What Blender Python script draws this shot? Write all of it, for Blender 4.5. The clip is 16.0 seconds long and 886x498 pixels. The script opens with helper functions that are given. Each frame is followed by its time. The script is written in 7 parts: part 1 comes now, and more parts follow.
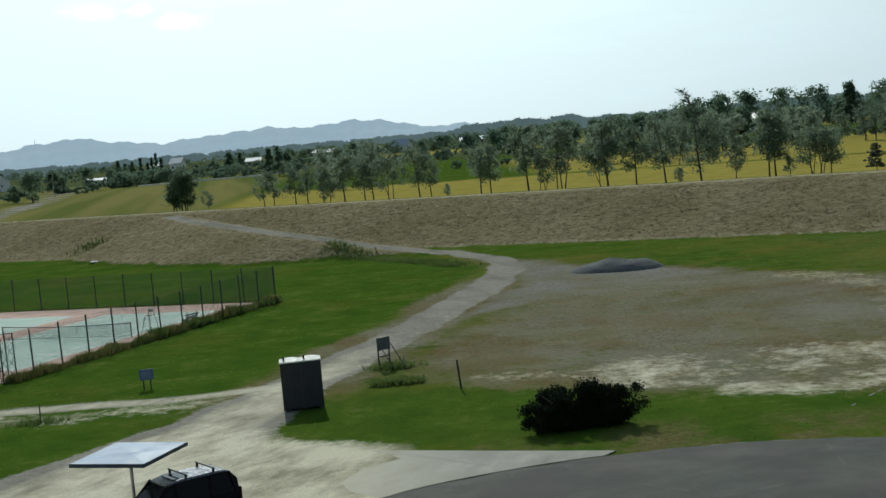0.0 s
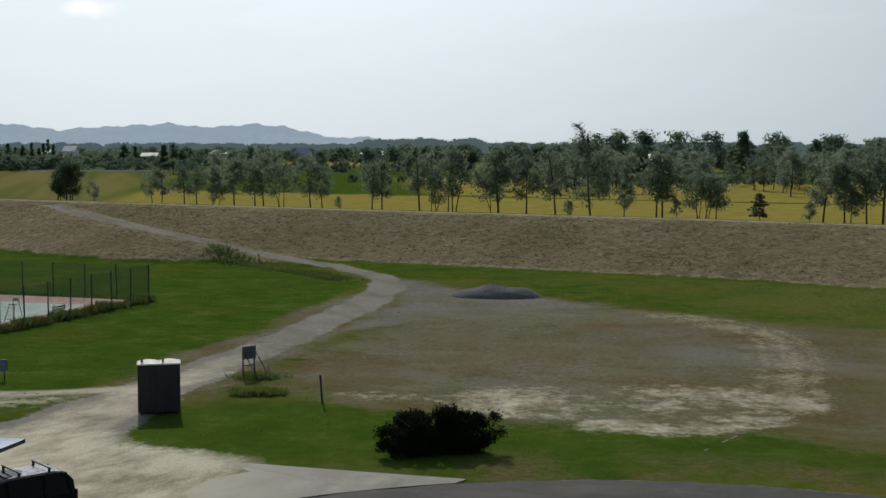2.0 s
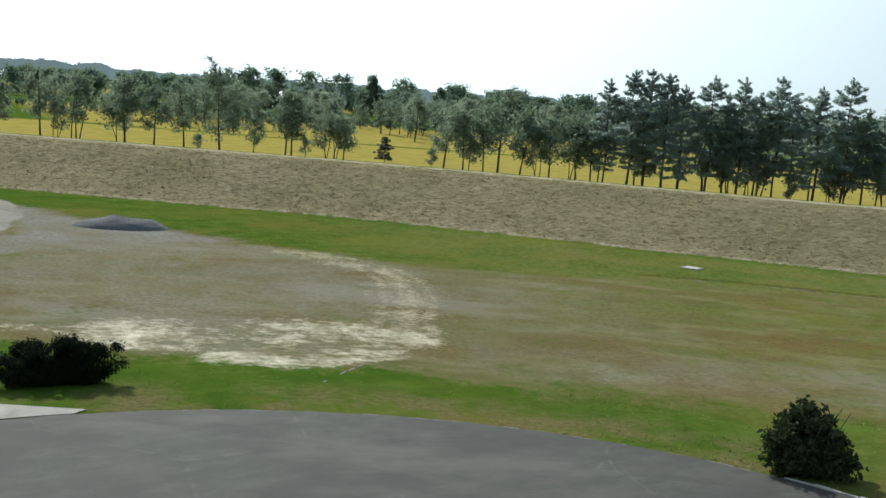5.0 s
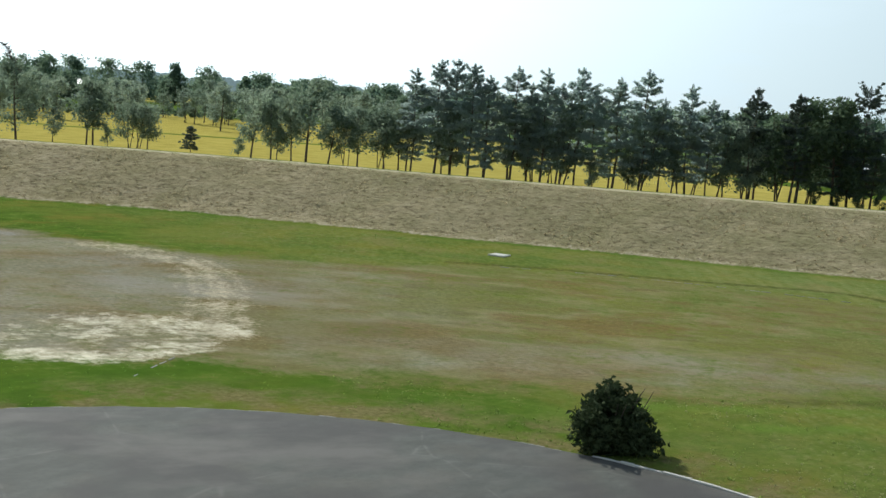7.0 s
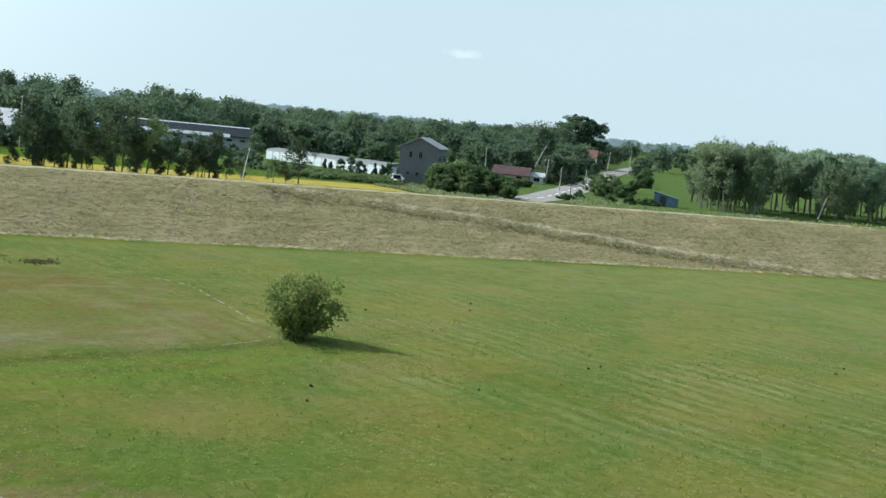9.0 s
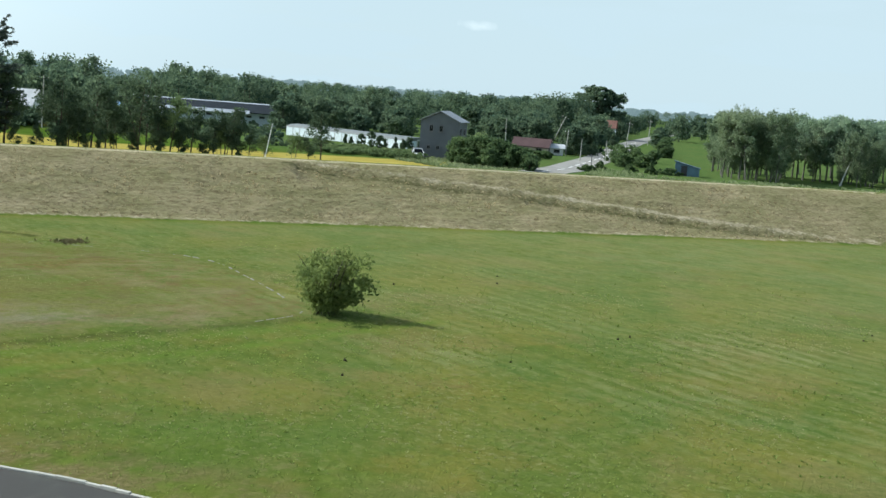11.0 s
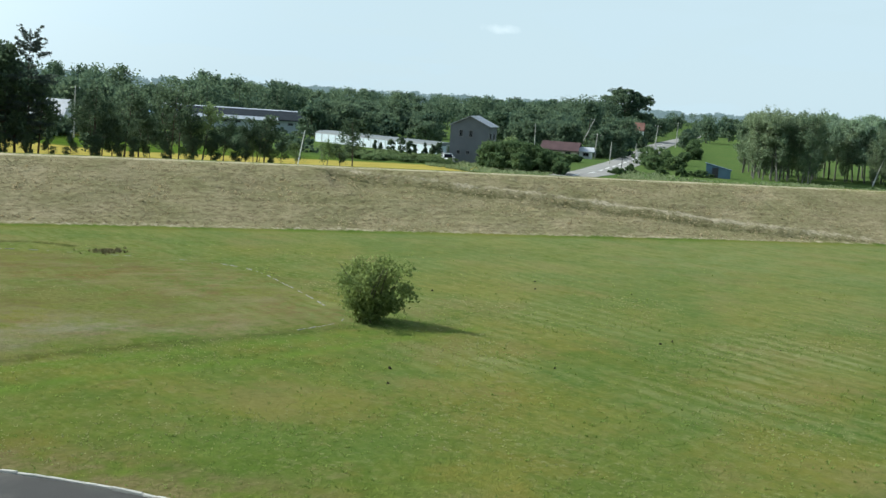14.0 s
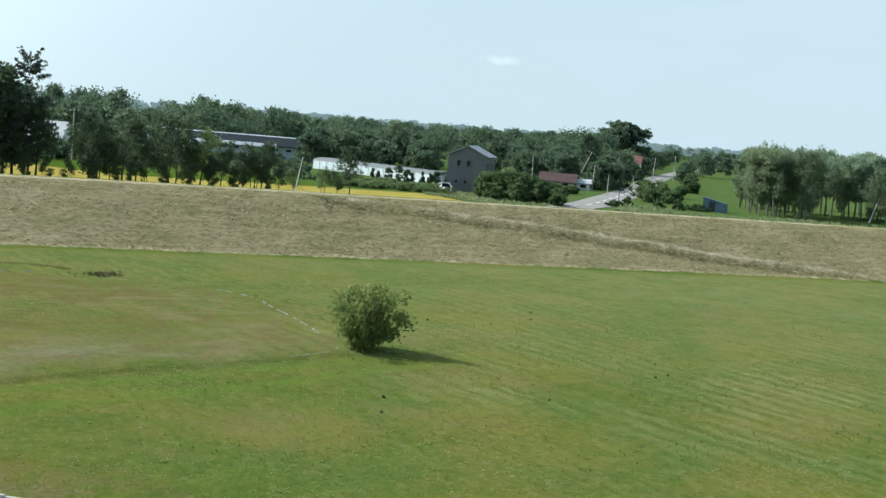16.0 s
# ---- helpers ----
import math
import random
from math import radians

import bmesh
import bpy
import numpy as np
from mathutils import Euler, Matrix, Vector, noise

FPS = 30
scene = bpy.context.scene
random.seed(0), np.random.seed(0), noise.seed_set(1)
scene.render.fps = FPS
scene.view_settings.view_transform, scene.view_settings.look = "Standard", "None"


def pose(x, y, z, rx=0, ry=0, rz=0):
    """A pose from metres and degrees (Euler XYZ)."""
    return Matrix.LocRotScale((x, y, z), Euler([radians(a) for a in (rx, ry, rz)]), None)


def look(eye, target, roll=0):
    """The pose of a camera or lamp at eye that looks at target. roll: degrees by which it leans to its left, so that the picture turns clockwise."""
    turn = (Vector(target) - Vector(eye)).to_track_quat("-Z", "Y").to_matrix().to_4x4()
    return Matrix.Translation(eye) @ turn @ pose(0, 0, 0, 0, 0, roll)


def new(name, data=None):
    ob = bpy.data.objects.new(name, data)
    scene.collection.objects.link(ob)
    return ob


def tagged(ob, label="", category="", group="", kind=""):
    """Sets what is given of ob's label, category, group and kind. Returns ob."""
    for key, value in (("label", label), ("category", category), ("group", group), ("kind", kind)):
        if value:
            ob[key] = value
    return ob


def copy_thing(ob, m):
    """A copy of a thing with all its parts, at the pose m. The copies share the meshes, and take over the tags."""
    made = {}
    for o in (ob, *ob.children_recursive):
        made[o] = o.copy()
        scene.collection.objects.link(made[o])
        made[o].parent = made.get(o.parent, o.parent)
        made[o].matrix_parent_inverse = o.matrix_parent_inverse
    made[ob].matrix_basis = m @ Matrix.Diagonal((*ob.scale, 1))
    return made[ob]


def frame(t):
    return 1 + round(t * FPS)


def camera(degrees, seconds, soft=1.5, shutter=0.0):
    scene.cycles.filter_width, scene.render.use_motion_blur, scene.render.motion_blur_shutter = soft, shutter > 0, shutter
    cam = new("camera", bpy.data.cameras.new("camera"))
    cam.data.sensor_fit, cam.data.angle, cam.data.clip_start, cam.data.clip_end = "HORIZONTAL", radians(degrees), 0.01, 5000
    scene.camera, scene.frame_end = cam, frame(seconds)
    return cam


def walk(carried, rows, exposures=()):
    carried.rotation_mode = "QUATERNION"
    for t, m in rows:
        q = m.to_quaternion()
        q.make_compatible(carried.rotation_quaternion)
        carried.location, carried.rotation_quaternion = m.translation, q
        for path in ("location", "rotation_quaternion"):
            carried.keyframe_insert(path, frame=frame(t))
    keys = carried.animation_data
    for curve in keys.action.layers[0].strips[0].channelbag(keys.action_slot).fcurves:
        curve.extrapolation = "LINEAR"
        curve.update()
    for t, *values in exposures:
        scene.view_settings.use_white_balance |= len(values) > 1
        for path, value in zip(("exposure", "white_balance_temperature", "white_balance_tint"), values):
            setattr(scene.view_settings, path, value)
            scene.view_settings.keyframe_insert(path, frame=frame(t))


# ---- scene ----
cam = camera(37.70, 16.0)
PATH = [
    (0, (-0.555, -0.655, 13.193), (-0.349, 9.302, 12.290), -5.11),
    (0.5, (-0.381, -0.712, 13.184), (-0.284, 9.253, 12.356), -2.94),
    (1, (-0.213, -0.720, 13.151), (-0.139, 9.252, 12.397), -1.85),
    (1.5, (0.014, -0.573, 13.175), (0.014, 9.395, 12.371), -1.04),
    (2, (0.470, -0.137, 13.173), (1.497, 9.777, 12.363), 0.14),
    (2.1, (0.555, -0.130, 13.188), (2.141, 9.710, 12.370), 0.03),
    (2.5, (0.640, -0.141, 13.117), (4.221, 9.157, 12.266), -0.09),
    (3, (0.321, -0.194, 13.124), (4.672, 8.745, 12.039), 0.68),
    (3.5, (0.431, -0.381, 13.198), (4.440, 8.709, 12.057), 3.37),
    (4, (0.459, -0.715, 13.254), (4.282, 8.448, 12.063), 4.16),
    (4.5, (0.361, -0.950, 13.263), (4.186, 8.198, 11.963), 4.25),
    (4.7, (0.274, -1.053, 13.220), (4.057, 8.122, 11.985), 4.04),
    (7, (-0.216, -1.339, 13.242), (4.903, 7.172, 12.073), 4.28),
    (7.4, (0.097, -0.922, 13.257), (7.333, 5.886, 12.117), 4.28),
    (7.5, (0.353, -0.965, 13.226), (7.971, 5.407, 12.058), 3.94),
    (7.7, (0.469, -0.660, 13.283), (8.724, 4.874, 12.175), 4.00),
    (8, (0.577, -0.623, 13.161), (9.571, 3.632, 12.167), 4.10),
    (8.5, (0.429, -0.270, 13.156), (9.827, 2.966, 12.059), 3.99),
    (9, (0.440, -0.019, 13.113), (9.748, 3.512, 12.168), 5.55),
    (9.2, (0.446, -0.050, 13.074), (9.721, 3.545, 12.044), 5.85),
    (11.3, (-0.368, 0.513, 13.211), (8.875, 4.152, 12.052), 4.50),
    (11.5, (-0.436, 0.607, 13.256), (8.811, 4.263, 12.196), 4.45),
    (12, (-0.510, 0.676, 13.226), (8.717, 4.392, 12.198), 4.77),
    (12.5, (-0.476, 0.750, 13.220), (8.717, 4.503, 12.033), 4.20),
    (13, (-0.504, 0.965, 13.237), (8.694, 4.702, 12.041), 3.78),
    (13.5, (-0.476, 1.102, 13.223), (8.739, 4.816, 12.086), 3.69),
    (14, (-0.484, 1.230, 13.227), (8.686, 5.051, 12.080), 3.83),
    (14.5, (-0.462, 1.267, 13.223), (8.708, 5.107, 12.147), 3.66),
    (15, (-0.446, 1.323, 13.178), (8.754, 5.133, 12.257), 3.84),
    (15.5, (-0.382, 1.347, 13.188), (8.810, 5.145, 12.151), 4.04),
    (16, (-0.300, 1.340, 13.196), (8.897, 5.156, 12.275), 4.86),
]
EXPOSURE = [(0.0, -1.05, 6300, 2), (0.6, -1.31, 6400, 7), (1.1, -1.37, 6450, 9), (1.5, -1.31, 6500, 11), (2.3, -1.28, 6700, 13), (2.6, -1.02, 6650, 12), (3.0, -0.31, 6500, 10), (3.5, -0.2, 6500, 10),
            (4.7, -0.22, 6430, 8), (7.0, -0.08, 6430, 8), (7.6, 0.14, 6450, 9), (8.2, 0.15, 6420, 8), (9.0, 0.16, 6300, 6), (11.6, 0.16, 6300, 6), (12.0, -0.05, 6300, 6), (12.4, 0.14, 6300, 6), (16.0, 0.16, 6300, 6)]
walk(cam, [(t, look(eye, target, roll)) for t, eye, target, roll in PATH], EXPOSURE)

# ---- sky and sun ----
SUN_AZ, SUN_EL = radians(-7), radians(38)
world = bpy.data.worlds.new("world")
scene.world = world
world.use_nodes = True
wt = world.node_tree
wt.nodes.clear()
w_out = wt.nodes.new("ShaderNodeOutputWorld")
w_bg = wt.nodes.new("ShaderNodeBackground")
w_sky = wt.nodes.new("ShaderNodeTexSky")
w_sky.sky_type = "NISHITA"
w_sky.sun_disc = False
w_sky.sun_elevation, w_sky.sun_rotation = SUN_EL, SUN_AZ
w_sky.air_density, w_sky.dust_density, w_sky.ozone_density = 1.0, 0.6, 1.5
w_bg.inputs[1].default_value = 0.12
# a thin bright haze that thickens to the horizon, with faint streaks of cloud
w_geo = wt.nodes.new("ShaderNodeTexCoord")
w_sep = wt.nodes.new("ShaderNodeSeparateXYZ")
wt.links.new(w_geo.outputs["Generated"], w_sep.inputs[0])
w_low = wt.nodes.new("ShaderNodeMapRange")
w_low.interpolation_type = "SMOOTHSTEP"
for k, v in enumerate((0.06, 0.5, 0.95, 0.22)):
    w_low.inputs[k + 1].default_value = v
wt.links.new(w_sep.outputs[2], w_low.inputs[0])
w_map = wt.nodes.new("ShaderNodeMapping")
w_map.inputs["Scale"].default_value = (1.6, 1.6, 9.0)
wt.links.new(w_geo.outputs["Generated"], w_map.inputs[0])
w_noise = wt.nodes.new("ShaderNodeTexNoise")
for k, v in (("Scale", 2.6), ("Detail", 5.0), ("Roughness", 0.55)):
    w_noise.inputs[k].default_value = v
wt.links.new(w_map.outputs[0], w_noise.inputs["Vector"])
w_cloud = wt.nodes.new("ShaderNodeMapRange")
for k, v in enumerate((0.5, 0.72, 0.0, 0.3)):
    w_cloud.inputs[k + 1].default_value = v
wt.links.new(w_noise.outputs["Fac"], w_cloud.inputs[0])
w_sum = wt.nodes.new("ShaderNodeMath")
w_sum.use_clamp = True
wt.links.new(w_low.outputs[0], w_sum.inputs[0])
wt.links.new(w_cloud.outputs[0], w_sum.inputs[1])
w_mix = wt.nodes.new("ShaderNodeMix")
w_mix.data_type = "RGBA"
# the haze is brighter towards the sun
w_dot = wt.nodes.new("ShaderNodeVectorMath")
w_dot.operation = "DOT_PRODUCT"
w_dot.inputs[1].default_value = (math.sin(SUN_AZ) * math.cos(SUN_EL), math.cos(SUN_AZ) * math.cos(SUN_EL), math.sin(SUN_EL))
wt.links.new(w_geo.outputs["Generated"], w_dot.inputs[0])
w_near = wt.nodes.new("ShaderNodeMapRange")
for k, v in enumerate((0.25, 1.0, 0.0, 1.43)):
    w_near.inputs[k + 1].default_value = v
wt.links.new(w_dot.outputs["Value"], w_near.inputs[0])
w_pow = wt.nodes.new("ShaderNodeMath")
w_pow.operation = "POWER"
w_pow.inputs[1].default_value = 2.5
wt.links.new(w_near.outputs[0], w_pow.inputs[0])
w_glow = wt.nodes.new("ShaderNodeVectorMath")
w_glow.operation = "SCALE"
w_glow.inputs[0].default_value = (8.7, 9.6, 10.0)
wt.links.new(w_pow.outputs[0], w_glow.inputs["Scale"])
w_haze = wt.nodes.new("ShaderNodeVectorMath")
w_haze.operation = "ADD"
w_haze.inputs[1].default_value = (4.78, 5.98, 6.62)
wt.links.new(w_glow.outputs[0], w_haze.inputs[0])
wt.links.new(w_haze.outputs[0], w_mix.inputs[7])
wt.links.new(w_sum.outputs[0], w_mix.inputs[0])
wt.links.new(w_sky.outputs[0], w_mix.inputs[6])
# small bright puffs of cloud
w_last = w_mix.outputs[2]
for az, el, size, thick in ((-12.8, 6.25, 0.024, 0.95), (-11.0, 6.2, 0.016, 0.95), (-9.1, 5.65, 0.024, 0.95), (69.4, 3.15, 0.016, 0.1)):
    az, el = radians(az), radians(el)
    w_off = wt.nodes.new("ShaderNodeVectorMath")
    w_off.operation = "SUBTRACT"
    w_off.inputs[1].default_value = (math.sin(az) * math.cos(el), math.cos(az) * math.cos(el), math.sin(el))
    wt.links.new(w_geo.outputs["Generated"], w_off.inputs[0])
    w_flat = wt.nodes.new("ShaderNodeVectorMath")
    w_flat.operation = "MULTIPLY"
    w_flat.inputs[1].default_value = (1.0, 1.0, 3.2)
    wt.links.new(w_off.outputs[0], w_flat.inputs[0])
    w_len = wt.nodes.new("ShaderNodeVectorMath")
    w_len.operation = "LENGTH"
    wt.links.new(w_flat.outputs[0], w_len.inputs[0])
    w_soft = wt.nodes.new("ShaderNodeTexNoise")
    w_soft.inputs["Scale"].default_value, w_soft.inputs["Detail"].default_value = 55.0, 4.0
    wt.links.new(w_geo.outputs["Generated"], w_soft.inputs["Vector"])
    w_edge = wt.nodes.new("ShaderNodeMath")
    w_edge.operation = "MULTIPLY_ADD"
    w_edge.inputs[1].default_value = 0.035
    wt.links.new(w_soft.outputs["Fac"], w_edge.inputs[0])
    wt.links.new(w_len.outputs["Value"], w_edge.inputs[2])
    w_fade = wt.nodes.new("ShaderNodeMapRange")
    for k, v in enumerate((size * 1.1 + 0.0175, size * 0.1 + 0.0175, 0.0, thick)):
        w_fade.inputs[k + 1].default_value = v
    wt.links.new(w_edge.outputs[0], w_fade.inputs[0])
    w_puff = wt.nodes.new("ShaderNodeMix")
    w_puff.data_type = "RGBA"
    w_puff.inputs[7].default_value = (21.0, 21.5, 21.5, 1)
    wt.links.new(w_fade.outputs[0], w_puff.inputs[0])
    wt.links.new(w_last, w_puff.inputs[6])
    w_last = w_puff.outputs[2]
wt.links.new(w_last, w_bg.inputs[0])
wt.links.new(w_bg.outputs[0], w_out.inputs[0])

sun = new("sun", bpy.data.lights.new("sun", "SUN"))
sun.data.energy, sun.data.angle, sun.data.color = 5.0, radians(0.6), (1.0, 0.965, 0.89)
sun.matrix_world = look((0, 0, 0), (-math.sin(SUN_AZ) * math.cos(SUN_EL), -math.cos(SUN_AZ) * math.cos(SUN_EL), -math.sin(SUN_EL)))


# ---- material helpers ----
class Nodes:
    """Short hand for a node material."""

    def __init__(self, name):
        self.mat = bpy.data.materials.new(name)
        self.mat.use_nodes = True
        self.tree = self.mat.node_tree
        self.bsdf = self.tree.nodes["Principled BSDF"]

    def add(self, kind, **settings):
        node = self.tree.nodes.new(kind)
        for key, value in settings.items():
            node.inputs[key].default_value = value
        return node

    def link(self, a, b):
        self.tree.links.new(a, b)

    def coords(self, scale=(1, 1, 1), turn=0.0):
        geo = self.tree.nodes.new("ShaderNodeNewGeometry")
        m = self.tree.nodes.new("ShaderNodeMapping")
        m.vector_type = "TEXTURE"
        m.inputs["Scale"].default_value = [1 / v for v in scale]
        m.inputs["Rotation"].default_value = (0, 0, turn)
        self.link(geo.outputs["Position"], m.inputs["Vector"])
        return m.outputs[0]

    def noise(self, scale, detail=4.0, rough=0.55, vec=None):
        n = self.add("ShaderNodeTexNoise", Scale=scale, Detail=detail, Roughness=rough)
        self.link(vec if vec is not None else self.coords(), n.inputs["Vector"])
        return n.outputs["Fac"]

    def ramp(self, fac, *stops):
        r = self.tree.nodes.new("ShaderNodeValToRGB")
        el = r.color_ramp.elements
        while len(el) < len(stops):
            el.new(0.5)
        for e, (at, c) in zip(el, stops):
            e.position = at
            e.color = (*c, 1) if len(c) == 3 else c
        self.link(fac, r.inputs[0])
        return r.outputs[0]

    def band(self, fac, low, high, to=(0.0, 1.0)):
        m = self.tree.nodes.new("ShaderNodeMapRange")
        m.inputs[1].default_value, m.inputs[2].default_value = low, high
        m.inputs[3].default_value, m.inputs[4].default_value = to
        self.link(fac, m.inputs[0])
        return m.outputs[0]

    def math(self, op, a, b):
        m = self.tree.nodes.new("ShaderNodeMath")
        m.operation = op
        for k, v in enumerate((a, b)):
            if isinstance(v, (int, float)):
                m.inputs[k].default_value = v
            else:
                self.link(v, m.inputs[k])
        return m.outputs[0]

    def mix(self, fac, a, b):
        m = self.tree.nodes.new("ShaderNodeMix")
        m.data_type = "RGBA"
        for k, v in ((0, fac), (6, a), (7, b)):
            if isinstance(v, (int, float)):
                m.inputs[k].default_value = v
            elif isinstance(v, tuple):
                m.inputs[k].default_value = (*v, 1)
            else:
                self.link(v, m.inputs[k])
        return m.outputs[2]

    def attr(self, name):
        a = self.tree.nodes.new("ShaderNodeAttribute")
        a.attribute_name = name
        s = self.tree.nodes.new("ShaderNodeSeparateColor")
        self.link(a.outputs["Color"], s.inputs[0])
        return s.outputs

    def bump(self, height, strength=0.4, distance=0.05):
        b = self.add("ShaderNodeBump", Strength=strength, Distance=distance)
        self.link(height, b.inputs["Height"])
        self.link(b.outputs[0], self.bsdf.inputs["Normal"])

    def done(self, color=None, rough=0.8, metal=0.0, spec=0.5):
        if color is not None:
            if isinstance(color, tuple):
                self.bsdf.inputs["Base Color"].default_value = (*color, 1)
            else:
                self.link(color, self.bsdf.inputs["Base Color"])
        if isinstance(rough, (int, float)):
            self.bsdf.inputs["Roughness"].default_value = rough
        else:
            self.link(rough, self.bsdf.inputs["Roughness"])
        self.bsdf.inputs["Metallic"].default_value = metal
        self.bsdf.inputs["Specular IOR Level"].default_value = spec
        return self.mat


def plain(name, c, rough=0.6, metal=0.0, vary=0.25, scale=3.0, fine=40.0, spec=0.5):
    """Paint, plastic or metal with wear at two scales."""
    n = Nodes(name)
    dark, light = tuple(v * (1 - vary) for v in c), tuple(min(1, v * (1 + vary)) for v in c)
    a = n.ramp(n.noise(scale), (0.3, dark), (0.7, light))
    b = n.mix(n.band(n.noise(fine, 2), 0.45, 0.75, (0.0, 0.35)), a, dark)
    return n.done(b, n.band(n.noise(scale * 2), 0.3, 0.7, (max(0.05, rough - 0.12), min(1, rough + 0.12))), metal, spec)


def leafy(name, dark, light, translucent=0.25):
    """Foliage: varies from clump to clump, lets a little light through."""
    n = Nodes(name)
    geo = n.tree.nodes.new("ShaderNodeNewGeometry")
    tone = n.math("MULTIPLY_ADD", geo.outputs["Random Per Island"], 0.5)
    n.tree.nodes[-1].inputs[2].default_value = 0.0
    tone = n.math("ADD", tone, n.band(n.noise(0.09, 4, 0.6), 0.36, 0.62, (0.0, 0.5)))
    col = n.ramp(tone, (0.0, dark), (1.0, light))
    n.done(col, 0.8, 0.0, 0.05)
    tr = n.tree.nodes.new("ShaderNodeBsdfTranslucent")
    through_light = n.ramp(tone, (0.0, tuple(v * translucent for v in dark)), (1.0, tuple(v * translucent for v in light)))
    n.link(through_light, tr.inputs[0])
    both = n.tree.nodes.new("ShaderNodeAddShader")
    n.link(n.bsdf.outputs[0], both.inputs[0])
    n.link(tr.outputs[0], both.inputs[1])
    n.link(both.outputs[0], n.tree.nodes["Material Output"].inputs[0])
    return n.mat


# ---- the plan of the ground ----
def smooth(a, b, v):
    t = np.clip((v - a) / (b - a), 0, 1)
    return t * t * (3 - 2 * t)


def spline(points, steps=8, closed=False):
    """A Catmull-Rom curve through a few plan points."""
    p = np.array(points, float)
    n = len(p)
    out = []
    for i in range(n if closed else n - 1):
        if closed:
            a, b, c, d = p[(i - 1) % n], p[i], p[(i + 1) % n], p[(i + 2) % n]
        else:
            a, b, c, d = p[max(i - 1, 0)], p[i], p[i + 1], p[min(i + 2, n - 1)]
        for k in range(steps):
            t = k / steps
            out.append(0.5 * (2 * b + (c - a) * t + (2 * a - 5 * b + 4 * c - d) * t * t + (3 * b - a - 3 * c + d) * t ** 3))
    out.append(p[0] if closed else p[-1])
    return np.array(out)


def to_line(x, y, line):
    """Distance to a polyline, the side (left of its way is positive) and how far along it is, 0 to 1, with the values carried."""
    x, y = np.asarray(x, float), np.asarray(y, float)
    best = np.full(x.shape, 1e18)
    side = np.zeros(x.shape)
    along = np.zeros(x.shape)
    for i in range(len(line) - 1):
        ax, ay = line[i][:2]
        dx, dy = line[i + 1][0] - ax, line[i + 1][1] - ay
        ll = dx * dx + dy * dy + 1e-12
        t = np.clip(((x - ax) * dx + (y - ay) * dy) / ll, 0, 1)
        ex, ey = x - ax - t * dx, y - ay - t * dy
        d = ex * ex + ey * ey
        near = d < best
        best = np.where(near, d, best)
        side = np.where(near, np.sign(dx * ey - dy * ex), side)
        along = np.where(near, i + t, along)
    return np.sqrt(best), side, along


def inside(x, y, ring):
    """Signed distance to a closed ring, positive inside."""
    d, _, _ = to_line(x, y, ring)
    odd = np.zeros(x.shape, bool)
    for (ax, ay), (bx, by) in zip(ring[:-1], ring[1:]):
        cross = ((ay > y) != (by > y)) & (x < (bx - ax) * (y - ay) / (by - ay + 1e-12) + ax)
        odd ^= cross
    return np.where(odd, d, -d)


def wave(x, y, size, seed=0.0):
    """Cheap smooth noise, about -1 to 1, of a given size in metres."""
    x, y = x / size + seed * 7.31, y / size - seed * 3.77
    s = np.sin(x * 1.7 + 1.3 * np.sin(y * 1.1 + seed)) + np.sin(y * 2.1 + 1.7 * np.sin(x * 0.9 - seed))
    return (s + np.sin((x + y) * 1.3 + np.sin(x * 2.3 - y))) / 3


LEVEE = spline([(-420, 420), (-160, 252), (-65, 191), (6, 145), (42, 122), (72, 95), (100, 68.5), (129, 40), (154, 14), (196, -32), (330, -190)])
CREST, OUTER = 4.8, 3.3


def levee_width(x):
    return 13.5 + 5.5 * smooth(70, 125, x)


def levee_offset(x, y):
    d, side, _ = to_line(x, y, LEVEE)
    return d * np.where(side >= 0, 1, -1)


RAMP = spline([(2.5, 139.5), (-5.2, 145.2), (-12.2, 150), (-22, 160), (-34, 179.5)])
PATH_DOWN = spline([(126.5, 70), (128.2, 67.4), (130.2, 63.2), (135.8, 53.6), (141.0, 45.0), (146.2, 34.5), (152.7, 21.4), (159, 11.3), (171, -8)])


def height(x, y):
    """The ground: a flat field, a levee with a ramp, and the higher land behind."""
    s = levee_offset(x, y)
    w = levee_width(x)
    up = np.clip(s / w, 0, 1)
    z = CREST * (up * 0.82 + 0.18 * smooth(0, 1, up))
    z = np.where(s > w + 4.5, CREST - (CREST - OUTER) * smooth(w + 4.5, w + 14, s), z)
    d, _, along = to_line(x, y, RAMP)
    top = CREST * np.clip(along / (len(RAMP) - 1), 0, 1) ** 1.15
    z = np.maximum(z * smooth(0.6, 2.5, d) + top * smooth(2.5, 0.6, d), np.minimum(top, top - (d - 1.8) / 2.6))
    far = np.hypot(x, y)
    z = z + 0.05 * wave(x, y, 9, 1) * smooth(0, 30, s + 60) * smooth(60, 40, np.abs(far - 80))
    return z


def height1(x, y):
    return float(height(np.array([x], float), np.array([y], float))[0])


def steps_out(start, end, step, limit, grow=1.16):
    v = list(np.arange(start, end, step))
    hi, s = [end], step
    while hi[-1] < limit:
        s *= grow
        hi.append(hi[-1] + s)
    lo, s = [start], step
    while lo[-1] > -limit:
        s *= grow
        lo.append(lo[-1] - s)
    return np.array(lo[:0:-1] + v + hi)


